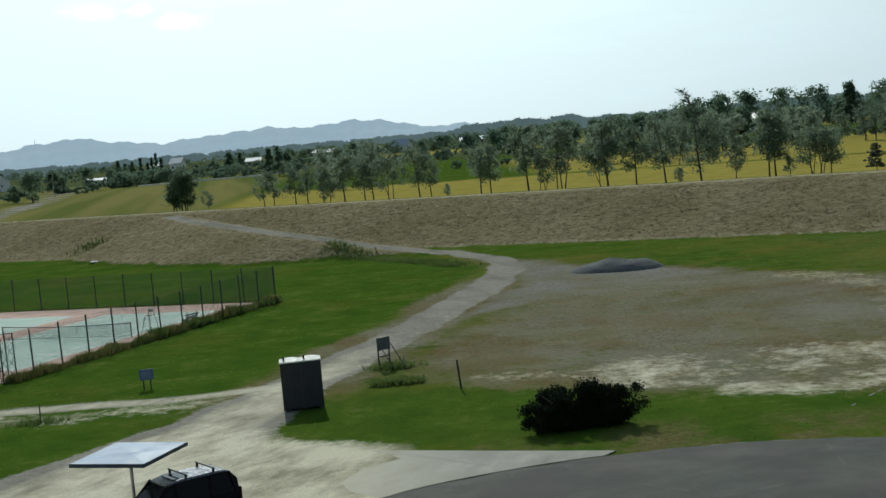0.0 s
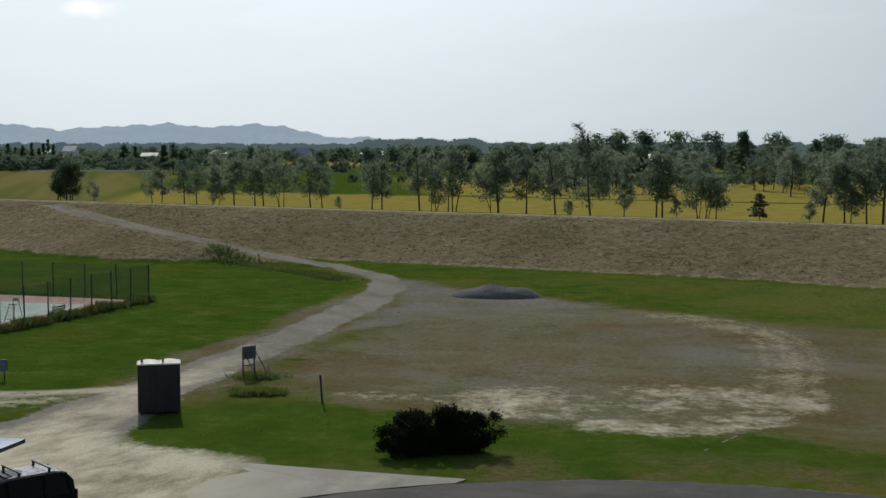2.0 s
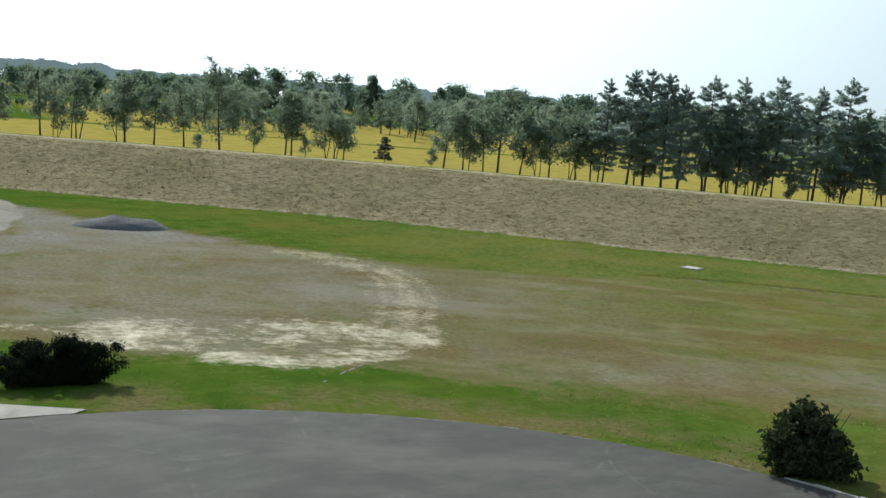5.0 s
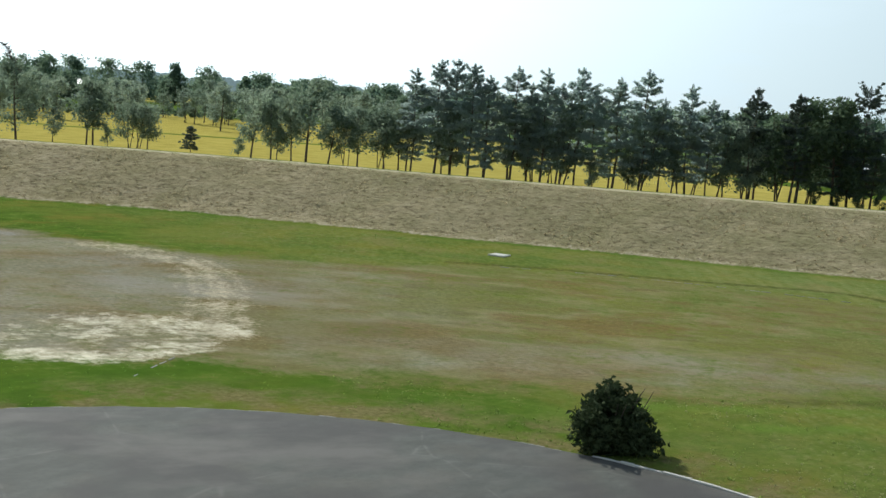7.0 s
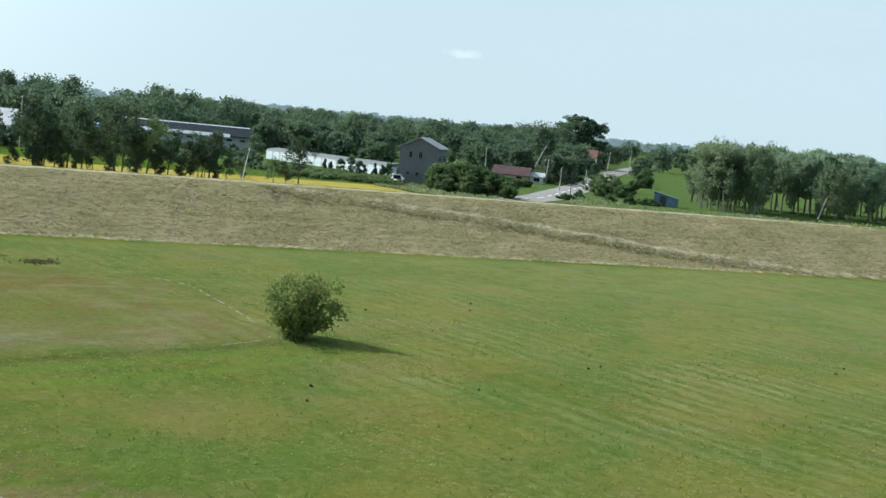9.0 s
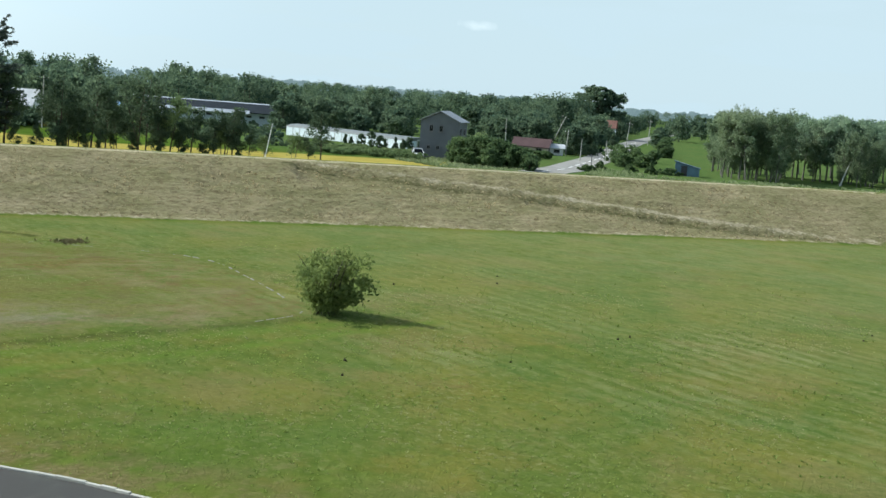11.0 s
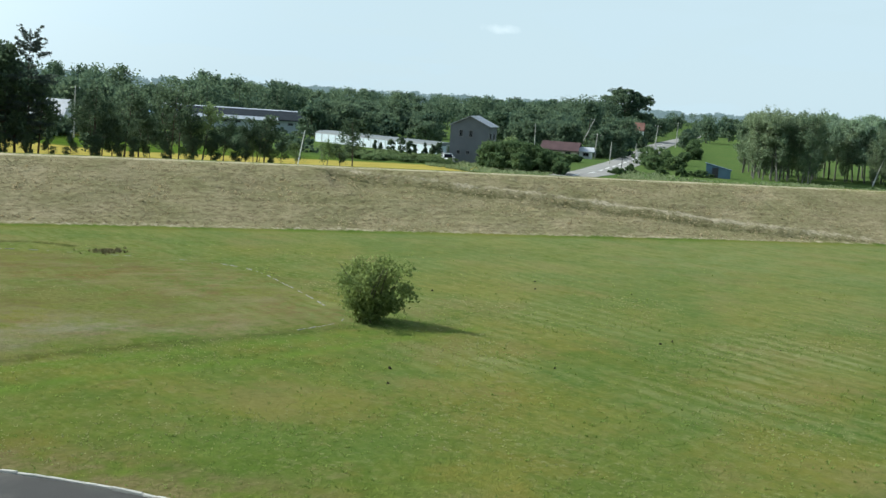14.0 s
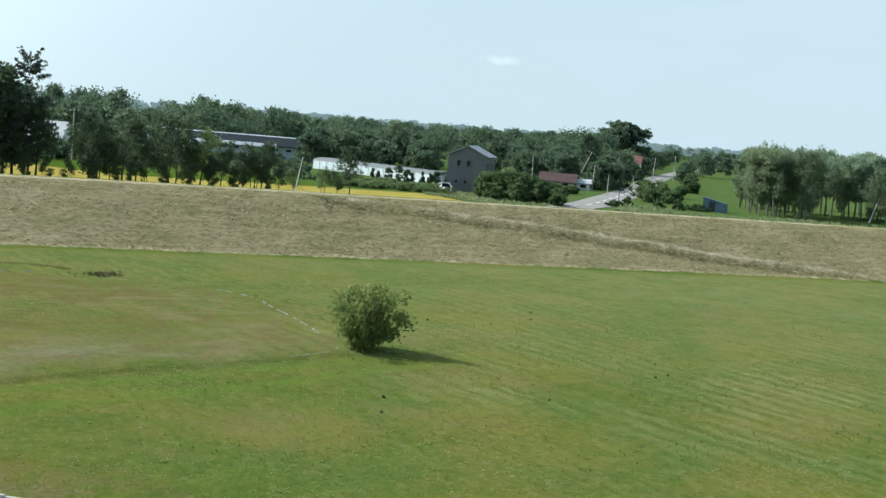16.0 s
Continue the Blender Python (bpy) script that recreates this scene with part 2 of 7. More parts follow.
ROAD = spline([(3, 141), (7.4, 127), (7.2, 117), (4.6, 105), (1.8, 96.5), (-1.6, 86), (-5, 77), (-7.8, 70), (-10.5, 62), (-13.5, 55), (-18, 47), (-26, 34)])
ROAD_W = np.interp(np.arange(len(ROAD)) / 8, [0, 1, 2, 3, 4, 5, 6, 7, 8, 9, 10, 11], [1.3, 1.4, 1.7, 1.9, 1.8, 1.8, 1.9, 2.1, 3.2, 4.6, 5.0, 5.0])
SIDE_ROAD = spline([(-8, 70.5), (-14, 69.3), (-21, 69.8), (-40, 71.5), (-70, 76)])
LOT = spline([(2.5, 66.5), (-2, 74), (3, 86), (8, 100), (11, 117), (21, 108), (31.5, 94), (42, 87.5), (58, 84.5), (70, 74.5), (78, 63), (81, 53), (76, 44.5), (66, 35.3), (54, 40), (44, 43), (36, 45.6), (29, 50.5), (20.5, 56), (11, 60)], closed=True)
SCAR = spline([(2, 67.5), (7, 66.3), (13, 65), (19, 64.5), (24.5, 64)])
DIRT = spline([(24.5, 62), (27, 69), (30.5, 78), (32, 87), (28, 97)])
DISC = (9.0, 25.0, 24.0)


# ---- ground ----
def ground_material():
    n = Nodes("ground")
    a, b, c, d, e = n.attr("ma"), n.attr("mb"), n.attr("mc"), n.attr("md"), n.attr("me")
    fine, mid, big = n.noise(3.0, 6, 0.7), n.noise(0.45, 5, 0.6), n.noise(0.07, 4)
    tuft = n.noise(9.0, 4, 0.7)
    # grass, fresh to dry
    blades = n.noise(1.25, 6, 0.72)
    grass = n.ramp(mid, (0.32, (0.038, 0.082, 0.011)), (0.5, (0.075, 0.132, 0.018)), (0.7, (0.12, 0.172, 0.034)))
    grass = n.mix(n.band(blades, 0.36, 0.66, (0.75, 0.0)), grass, (0.05, 0.085, 0.014))
    grass = n.mix(n.band(big, 0.46, 0.66, (0.0, 0.6)), grass, (0.15, 0.15, 0.034))
    grass = n.mix(n.band(n.noise(0.16, 5, 0.65), 0.52, 0.66, (0.0, 0.65)), grass, (0.16, 0.125, 0.03))
    grass = n.mix(n.band(tuft, 0.5, 0.72, (0.0, 0.3)), grass, (0.17, 0.19, 0.055))
    turf = n.ramp(n.noise(0.3, 6, 0.65), (0.34, (0.045, 0.095, 0.012)), (0.52, (0.072, 0.13, 0.017)), (0.68, (0.11, 0.16, 0.026)))
    turf = n.mix(n.band(n.noise(0.09, 5, 0.6), 0.5, 0.68, (0.0, 0.6)), turf, (0.12, 0.125, 0.024))
    turf = n.mix(n.band(blades, 0.36, 0.66, (0.5, 0.0)), turf, (0.042, 0.08, 0.012))
    dots = n.band(n.noise(4.2, 5, 0.75), 0.3, 0.46, (0.55, 0.0))
    grass = n.mix(n.math("MULTIPLY", dots, c[2]), grass, (0.04, 0.075, 0.012))
    where = n.tree.nodes.new("ShaderNodeSeparateXYZ")
    n.link(n.coords(), where.inputs[0])
    # turf turns bluer behind the levee and duller far off
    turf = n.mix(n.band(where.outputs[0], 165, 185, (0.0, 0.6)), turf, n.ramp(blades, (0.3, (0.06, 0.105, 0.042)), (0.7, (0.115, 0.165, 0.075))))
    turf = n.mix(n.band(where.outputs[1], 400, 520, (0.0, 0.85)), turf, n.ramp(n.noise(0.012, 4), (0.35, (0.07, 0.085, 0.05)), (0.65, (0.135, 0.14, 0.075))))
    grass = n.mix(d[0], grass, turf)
    grass = n.mix(n.math("MULTIPLY", c[2], 0.42), grass, n.ramp(blades, (0.3, (0.085, 0.105, 0.018)), (0.7, (0.175, 0.175, 0.048))))
    # mowing rows on the open meadow, with crumbs of cut grass on them
    swath = n.add("ShaderNodeTexWave", Scale=0.2, Distortion=5.0, Detail=4.0)
    swath.bands_direction = "Y"
    n.link(n.coords((0.45, 1, 1), radians(57)), swath.inputs["Vector"])
    swath.inputs["Detail Scale"].default_value = 3.0
    clear = n.math("MULTIPLY", n.band(n.noise(0.07, 5, 0.65), 0.4, 0.62), n.band(n.noise(0.5, 5, 0.7), 0.36, 0.62, (0.55, 1.0)))
    row_k = n.math("MULTIPLY", n.math("MULTIPLY", swath.outputs["Fac"], clear), d[1])
    grass = n.mix(n.math("MULTIPLY", row_k, 0.85), grass, (0.235, 0.245, 0.115))
    dark_row = n.math("MULTIPLY", n.band(swath.outputs["Fac"], 0.05, 0.45, (0.55, 0.0)), n.math("MULTIPLY", d[1], n.band(n.noise(0.06, 4, 0.6), 0.38, 0.6)))
    grass = n.mix(dark_row, grass, (0.062, 0.105, 0.024))
    crumbs = n.math("MULTIPLY", n.band(n.noise(2.6, 5, 0.72), 0.54, 0.66), n.math("MULTIPLY", c[2], n.band(n.noise(0.12, 3), 0.38, 0.62)))
    grass = n.mix(n.math("MULTIPLY", crumbs, 0.8), grass, (0.255, 0.25, 0.125))
    grass = n.mix(n.math("MULTIPLY", n.band(n.noise(0.21, 5, 0.65), 0.56, 0.72, (0.0, 0.5)), c[2]), grass, (0.19, 0.15, 0.04))
    grass = n.mix(n.math("MULTIPLY", c[2], n.band(n.noise(0.13, 5, 0.65), 0.36, 0.6, (0.4, 0.0))), grass, (0.07, 0.13, 0.033))
    grass = n.mix(n.math("MULTIPLY", c[2], n.band(n.noise(0.1, 6, 0.68), 0.48, 0.62, (0.0, 0.55))), grass, (0.165, 0.155, 0.034))
    blotch = n.noise(1.9, 7, 0.78, n.coords((0.6, 1, 1), radians(57)))
    grass = n.mix(n.math("MULTIPLY", c[2], n.band(blotch, 0.52, 0.68, (0.0, 0.5))), grass, (0.22, 0.225, 0.10))
    grass = n.mix(n.math("MULTIPLY", c[2], n.band(blotch, 0.32, 0.48, (0.65, 0.0))), grass, (0.055, 0.09, 0.022))
    warm = n.noise(0.16, 6, 0.66, n.coords((0.7, 1, 1), radians(57)))
    grass = n.mix(n.math("MULTIPLY", c[2], n.band(warm, 0.52, 0.64, (0.0, 0.5))), grass, n.ramp(fine, (0.36, (0.12, 0.105, 0.04)), (0.62, (0.215, 0.18, 0.075))))
    grass = n.mix(n.math("MULTIPLY", c[2], n.band(warm, 0.36, 0.46, (0.35, 0.0))), grass, (0.085, 0.125, 0.03))
    # meadow turns paler towards its far right
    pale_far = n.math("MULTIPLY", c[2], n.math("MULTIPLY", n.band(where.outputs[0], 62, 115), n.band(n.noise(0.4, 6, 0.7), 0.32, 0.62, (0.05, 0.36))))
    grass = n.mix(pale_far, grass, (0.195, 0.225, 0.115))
    # bare lot with thin dry growth
    lot = n.ramp(n.noise(0.22, 5, 0.6, n.coords((0.5, 1, 1), radians(-36))), (0.36, (0.16, 0.135, 0.058)), (0.44, (0.18, 0.174, 0.066)), (0.53, (0.22, 0.2, 0.1)), (0.62, (0.13, 0.152, 0.042)))
    lot = n.mix(n.band(blades, 0.4, 0.72, (0.0, 0.5)), lot, (0.15, 0.14, 0.075))
    drifts = n.coords((0.75, 1, 1), radians(-36))
    growth = n.noise(0.1, 6, 0.6, drifts)
    lot = n.mix(n.band(growth, 0.51, 0.60, (0.0, 0.75)), lot, n.ramp(fine, (0.36, (0.095, 0.07, 0.024)), (0.62, (0.175, 0.122, 0.042))))
    lot = n.mix(n.band(growth, 0.43, 0.52, (0.8, 0.0)), lot, n.ramp(fine, (0.36, (0.084, 0.098, 0.024)), (0.62, (0.155, 0.16, 0.045))))
    lot = n.mix(n.band(n.noise(0.35, 6, 0.68, drifts), 0.5, 0.64, (0.0, 0.5)), lot, (0.095, 0.08, 0.033))
    lot = n.mix(n.band(tuft, 0.35, 0.55, (0.28, 0.0)), lot, (0.07, 0.07, 0.026))
    grey = n.ramp(fine, (0.36, (0.145, 0.138, 0.105)), (0.5, (0.215, 0.204, 0.16)), (0.64, (0.285, 0.27, 0.215)))
    grey = n.mix(n.band(n.noise(0.11, 6, 0.7), 0.44, 0.6, (0.0, 0.6)), grey, (0.175, 0.135, 0.068))
    lot = n.mix(n.math("MULTIPLY", c[1], n.band(mid, 0.3, 0.68, (1.0, 0.35))), lot, grey)
    lot = n.mix(n.band(n.noise(0.05, 5, 0.62), 0.47, 0.62, (0.0, 0.45)), lot, (0.125, 0.105, 0.045))
    lot = n.mix(n.band(n.noise(0.13, 6, 0.66, drifts), 0.53, 0.62, (0.0, 0.5)), lot, n.ramp(fine, (0.36, (0.105, 0.075, 0.028)), (0.62, (0.175, 0.13, 0.05))))
    lot = n.mix(n.math("MULTIPLY", n.band(n.noise(0.085, 5, 0.62, n.coords((0.5, 1, 1), radians(-30))), 0.53, 0.66, (0.0, 0.5)), n.band(c[1], 0.0, 0.8)), lot, (0.25, 0.24, 0.205))
    ragged = n.band(n.math("ADD", n.noise(0.3, 6, 0.7), blades), 0.7, 1.3, (-0.6, 0.6))
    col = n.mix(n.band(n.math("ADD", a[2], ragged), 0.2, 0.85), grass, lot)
    stones = n.ramp(n.noise(2.2, 6, 0.72), (0.34, (0.15, 0.148, 0.128)), (0.52, (0.235, 0.23, 0.205)), (0.68, (0.32, 0.312, 0.28)))
    col = n.mix(n.band(n.math("ADD", c[1], n.band(mid, 0.3, 0.7, (-0.2, 0.2))), 1.0, 1.5, (0.0, 0.9)), col, stones)
    # dry cut grass of the levee
    hay = n.ramp(n.noise(0.9, 7, 0.78), (0.28, (0.165, 0.135, 0.08)), (0.48, (0.285, 0.24, 0.145)), (0.7, (0.42, 0.36, 0.23)))
    hay = n.mix(n.band(n.noise(0.1, 5, 0.65), 0.42, 0.62, (0.0, 0.4)), hay, (0.165, 0.155, 0.068))
    hay = n.mix(n.band(tuft, 0.55, 0.75, (0.0, 0.5)), hay, (0.10, 0.08, 0.045))
    place = n.tree.nodes.new("ShaderNodeSeparateXYZ")
    n.link(n.coords(), place.inputs[0])
    hay = n.mix(n.math("MULTIPLY", n.band(place.outputs[0], 35, 110), n.band(n.noise(0.2, 5, 0.65), 0.34, 0.6, (0.3, 0.9))), hay, n.ramp(n.noise(0.8, 7, 0.78), (0.3, (0.092, 0.098, 0.042)), (0.5, (0.172, 0.164, 0.08)), (0.7, (0.27, 0.25, 0.138))))
    clods = n.noise(2.3, 3, 0.6, n.coords((0.7, 1, 1), radians(-38)))
    hay = n.mix(n.band(clods, 0.55, 0.64, (0.0, 0.7)), hay, (0.105, 0.082, 0.047))
    hay = n.mix(n.band(clods, 0.32, 0.44, (0.4, 0.0)), hay, (0.36, 0.315, 0.20))
    lines = n.noise(1.0, 5, 0.62, n.coords((0.16, 1.15, 1), radians(-41)))
    hay = n.mix(n.math("MULTIPLY", n.band(lines, 0.52, 0.66, (0.0, 0.38)), n.band(place.outputs[0], 55, 110, (0.35, 1.0))), hay, (0.125, 0.105, 0.055))
    hay = n.mix(n.math("MULTIPLY", n.band(lines, 0.34, 0.46, (0.28, 0.0)), n.band(place.outputs[0], 55, 110, (0.35, 1.0))), hay, (0.335, 0.295, 0.175))
    col = n.mix(n.band(n.math("ADD", b[0], n.band(n.math("ADD", mid, fine), 0.6, 1.4, (-0.3, 0.3))), 0.25, 0.75), col, hay)
    # ripe rice, fields far off
    rice = n.ramp(n.noise(0.3, 5, 0.6), (0.3, (0.27, 0.225, 0.05)), (0.7, (0.38, 0.325, 0.085)))
    col = n.mix(b[1], col, rice)
    stripes = n.noise(1.0, 3, 0.5, n.coords((0.11, 0.004, 1), radians(8)))
    plot = n.ramp(stripes, (0.40, (0.125, 0.145, 0.042)), (0.60, (0.215, 0.20, 0.07)))
    col = n.mix(c[0], col, plot)
    # shade in furrows painted as dark lines, and green wheel tracks
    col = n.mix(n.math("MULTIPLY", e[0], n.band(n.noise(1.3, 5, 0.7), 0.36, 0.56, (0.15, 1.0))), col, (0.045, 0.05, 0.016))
    col = n.mix(n.math("MULTIPLY", e[1], n.band(n.noise(0.5, 5, 0.7), 0.36, 0.6, (0.2, 0.9))), col, (0.10, 0.165, 0.026))
    col = n.mix(n.math("MULTIPLY", e[2], n.band(n.noise(0.28, 6, 0.7), 0.44, 0.58, (0.0, 0.8))), col, n.ramp(fine, (0.35, (0.095, 0.082, 0.032)), (0.65, (0.20, 0.165, 0.085))))
    # earth and gravel
    gravel = n.ramp(fine, (0.3, (0.225, 0.212, 0.178)), (0.7, (0.375, 0.356, 0.305)))
    gravel = n.mix(n.band(n.noise(0.35, 5, 0.6, n.coords((1.0, 0.3, 1), radians(20))), 0.45, 0.7, (0.0, 0.65)), gravel, (0.16, 0.155, 0.12))
    edge = n.band(n.math("ADD", mid, fine), 0.6, 1.4, (-0.4, 0.4))
    col = n.mix(n.band(n.math("ADD", b[2], edge), 0.3, 0.7), col, n.ramp(fine, (0.35, (0.33, 0.285, 0.195)), (0.65, (0.46, 0.41, 0.295))))
    col = n.mix(n.band(n.math("ADD", a[0], edge), 0.35, 0.65), col, gravel)
    ruts = n.noise(0.42, 6, 0.68, n.coords((0.6, 1.1, 1), radians(62)))
    pale = n.ramp(ruts, (0.33, (0.32, 0.295, 0.215)), (0.45, (0.57, 0.52, 0.39)), (0.57, (0.79, 0.735, 0.57)))
    pale = n.mix(n.band(tuft, 0.35, 0.6, (0.25, 0.0)), pale, (0.38, 0.35, 0.25))
    streak = n.math("ADD", n.noise(1.1, 8, 0.8), n.math("MULTIPLY", n.noise(0.22, 4), 0.6))
    k = n.band(n.math("ADD", a[1], n.band(streak, 0.55, 1.05, (-0.65, 0.65))), 0.3, 0.95)
    k = n.math("MAXIMUM", k, n.band(d[2], 0.35, 0.85))
    k = n.math("MULTIPLY", k, n.band(a[1], 0.03, 0.25))
    col = n.mix(n.math("MULTIPLY", k, 0.92), col, pale)
    rough_hay = n.math("MULTIPLY", b[0], n.math("ADD", n.math("MULTIPLY", clods, -1.4), n.math("MULTIPLY", n.noise(1.3, 4, 0.6, n.coords((0.5, 1.1, 1), radians(-40))), 1.5)))
    relief = n.math("ADD", n.math("ADD", fine, n.math("MULTIPLY", tuft, 0.5)), n.math("ADD", n.math("MULTIPLY", blades, 0.8), rough_hay))
    n.bump(relief, 0.6, 0.17)
    return n.done(col, 1.0, 0.0, 0.0)


def make_ground():
    gx = steps_out(-75, 172, 0.62, 4600)
    gy = steps_out(22, 205, 0.62, 4600)
    X, Y = np.meshgrid(gx, gy)
    x, y = X.ravel(), Y.ravel()
    z = height(x, y)
    s = levee_offset(x, y)
    w = levee_width(x)
    v = s - w
    # roughness of the cut slope
    clump = wave(x, y, 0.55, 2) * wave(x, y, 1.7, 5)
    on = smooth(0.5, 3, s) * smooth(1, -1.5, v)
    z = z + on * (0.26 * clump + 0.14 * wave(x, y, 4, 3))
    # the far end of the slope: a cut below the path and rough trodden ledges
    dp, path_side, path_at = to_line(x, y, PATH_DOWN)
    below = smooth(0.3, 1.5, -path_side * dp) * smooth(9.0, 2.0, dp) * (path_at > 4)
    z = z - on * below * (0.42 + 0.2 * wave(x, y, 5, 7)) * smooth(168, 150, x)
    ledge = smooth(108, 116, x) * smooth(160, 146, x) * smooth(0.22, 0.4, s / w) * (0.55 + 0.45 * wave(x, y, 9, 6))
    z = z + on * ledge * (0.17 * np.sin(s * 3.0 + 1.6 * wave(x, y, 5, 4)) + 0.14 * wave(x, y, 1.3, 9))
    nx, ny = len(gx), len(gy)
    idx = np.arange(nx * ny).reshape(ny, nx)
    faces = np.stack([idx[:-1, :-1], idx[:-1, 1:], idx[1:, 1:], idx[1:, :-1]], -1).reshape(-1, 4)
    me = bpy.data.meshes.new("ground")
    me.from_pydata(np.stack([x, y, z], 1).tolist(), [], faces.tolist())
    # what grows or lies where
    n1, n2 = wave(x, y, 2.1, 1), wave(x, y, 5.5, 2)
    d, _, along = to_line(x, y, ROAD)
    width = np.interp(along, np.arange(len(ROAD)), ROAD_W)
    road = smooth(0.7, -0.7, d - width - 0.35 * n1)
    dr, _, _ = to_line(x, y, RAMP)
    road = np.maximum(road, smooth(0.5, -0.5, dr - 1.3))
    ds, _, _ = to_line(x, y, SIDE_ROAD)
    road = np.maximum(road, 0.75 * smooth(0.8, -0.6, ds - 0.9 - 0.4 * n2))
    deep = inside(x, y, LOT)
    lot = smooth(-3.4, 3.0, deep + 1.3 * n1 + 0.9 * n2) * (1 - 0.36 * smooth(35, 55, x)) * (1 - 0.12 * wave(x, y, 7, 9))
    lot = np.maximum(lot, smooth(-0.8, 1.2, -(d - width - 2.0 - 0.8 * n2)) * smooth(120, 108, y) * smooth(62, 70, y) * 0.95)
    near_lot = smooth(46, 16, np.hypot((x - 14), (y - 92) * 0.9)) * lot
    near_lot = np.maximum(near_lot, smooth(16, 6, np.hypot(x - 20, (y - 66))) * lot * 0.8)
    near_lot = np.maximum(near_lot, smooth(8, 2, np.abs((x - 25) * 0.5 + (y - 59.5))) * lot * smooth(74, 44, x) * 0.7)
    dsc, _, al = to_line(x, y, SCAR)
    wide = np.interp(al / (len(SCAR) - 1), [0, 0.25, 0.5, 0.75, 1], [1.4, 3.2, 6.0, 7.0, 3.6])
    scar = smooth(1.15, 0.1, (dsc + 0.5 * n2) / wide) * 0.5
    scar = np.maximum(scar, 0.6 * smooth(2.6, 0.4, to_line(x, y, spline([(8, 64), (13, 60.3), (17, 58), (21, 59), (25, 62)]))[0] + 0.5 * n1))
    dd, _, _ = to_line(x, y, DIRT)
    yard = spline([(-19.5, 48), (-16.8, 55.5), (-13.2, 60), (-10.5, 63.5), (-8.6, 61), (-7.5, 57.5), (-3, 55), (-1, 53), (-2, 43), (-12, 30), (-22, 36)], 4, True)
    dust = smooth(-0.8, 0.9, inside(x, y, yard) + 0.5 * n1) * (0.8 + 0.15 * n2)
    dust = np.maximum(dust, (0.3 + 0.42 * smooth(84, 68, y)) * smooth(1.9, 0.2, np.abs(d - 0.8)) * smooth(118, 70, y))
    dust = np.maximum(dust, 0.42 * smooth(1.6, 0.0, ds + 0.5 * n1))
    spill = 0.75 * smooth(3.4, 0.3, to_line(x, y, spline([(-10, 68.2), (-14, 67.0), (-19, 66.6), (-26, 67.6)]))[0] + 0.9 * n2) * (0.75 + 0.35 * n1)
    dust = np.maximum(dust, spill * 0.95)
    scar = np.maximum(scar, dust)
    packed = smooth(-1.2, 1.4, inside(x, y, yard) + 0.4 * n1) * 0.85
    packed = np.maximum(packed, smooth(0.9, -0.9, d - width * 0.75 - 0.3 * n1) * smooth(94, 70, y) * 0.75)
    packed = np.maximum(packed, smooth(0.9, -0.4, ds - 0.8) * smooth(-48, -20, x) * 0.7)
    fan = spline([(4.5, 131), (10.5, 124), (17, 113.5), (22, 106.5), (25, 102), (19, 99.5), (12, 97), (5.5, 92), (1.5, 90), (6, 105), (7, 118)], 4, True)
    spread = inside(x, y, fan)
    gravelled = smooth(-3.0, 3.0, spread + 1.2 * n2 + 0.6 * n1)
    lot, near_lot = np.maximum(lot, 0.95 * gravelled), np.maximum(near_lot, 1.6 * gravelled * (0.85 + 0.15 * wave(x, y, 3.5, 5)))
    df, _, _ = to_line(x, y, np.array([(-84, 250), (-98, 330), (-128, 490)]))
    road = np.maximum(road, 0.9 * smooth(0.5, -0.5, df - 2.6))
    hay = smooth(-0.8, 0.8, s + 0.4 * n1) * smooth(1.2, 0.2, v)
    hay = np.maximum(hay, smooth(0.15, 0.5, z + 0.15 * n1) * (x < 8) * (v < 0))
    track = 0.62 * smooth(2.4, 1.2, np.abs(v - 2.4)) * smooth(-400, -200, x)
    track = np.maximum(track, 0.45 * smooth(0.8, 0.2, np.abs(s - 0.3)))
    track = np.maximum(track, (0.44 + 0.12 * smooth(134, 142, x)) * smooth(0.9, 0.3, dp))
    track = np.maximum(track, (0.42 + 0.1 * np.sin(dd * 5 + 0.6 * n2)) * smooth(4.2, 1.0, dd + 0.4 * n1))
    # fields behind the levee
    rice = smooth(5, 7, v) * smooth(2, 0, v + 3 * wave(x, y, 60, 1) - 78 + 37 * smooth(radians(41), radians(54), np.arctan2(x, y))) * smooth(-38, -30, x) * smooth(238, 230, x + 0.5 * y) * (np.arctan2(x, y) < radians(68.2))
    rice = np.maximum(rice, smooth(82, 84, v) * smooth(190, 188, v) * smooth(20, 30, x) * smooth(190, 160, x))
    rice = np.maximum(rice, smooth(330, 334, v) * smooth(460, 455, v) * smooth(-90, -60, x) * smooth(260, 200, x))
    plot = smooth(5, 9, v) * smooth(262, 256, v) * smooth(-32, -40, x) * smooth(-150, -146, x)
    meadow = smooth(30, 46, x) * smooth(0, -4, s)
    _, side, _ = to_line(x, y, ROAD)
    turf = np.where((side < 0) | (y > 141), 1.0, 0.0) * smooth(0.4, 2.5, d - width) * smooth(20, 12, x) * smooth(0, -2, s)
    turf = np.maximum(turf, 0.8 * smooth(30, 20, x) * smooth(-1.0, -3.0, s) * smooth(-14, -9, s) * (x > 6))
    turf = np.maximum(turf, 0.85 * smooth(1, 4, np.hypot(x - 9, y - 25) - 24) * smooth(40, 24, x) * smooth(70, 60, y))
    turf = np.maximum(turf, 0.85 * smooth(6, 9, v))
    swath = meadow * smooth(-4, 8, x - 56 - 0.25 * (y - 30)) * smooth(0, -6, s) * (1 - 0.6 * smooth(60, 110, np.hypot(x, y)))
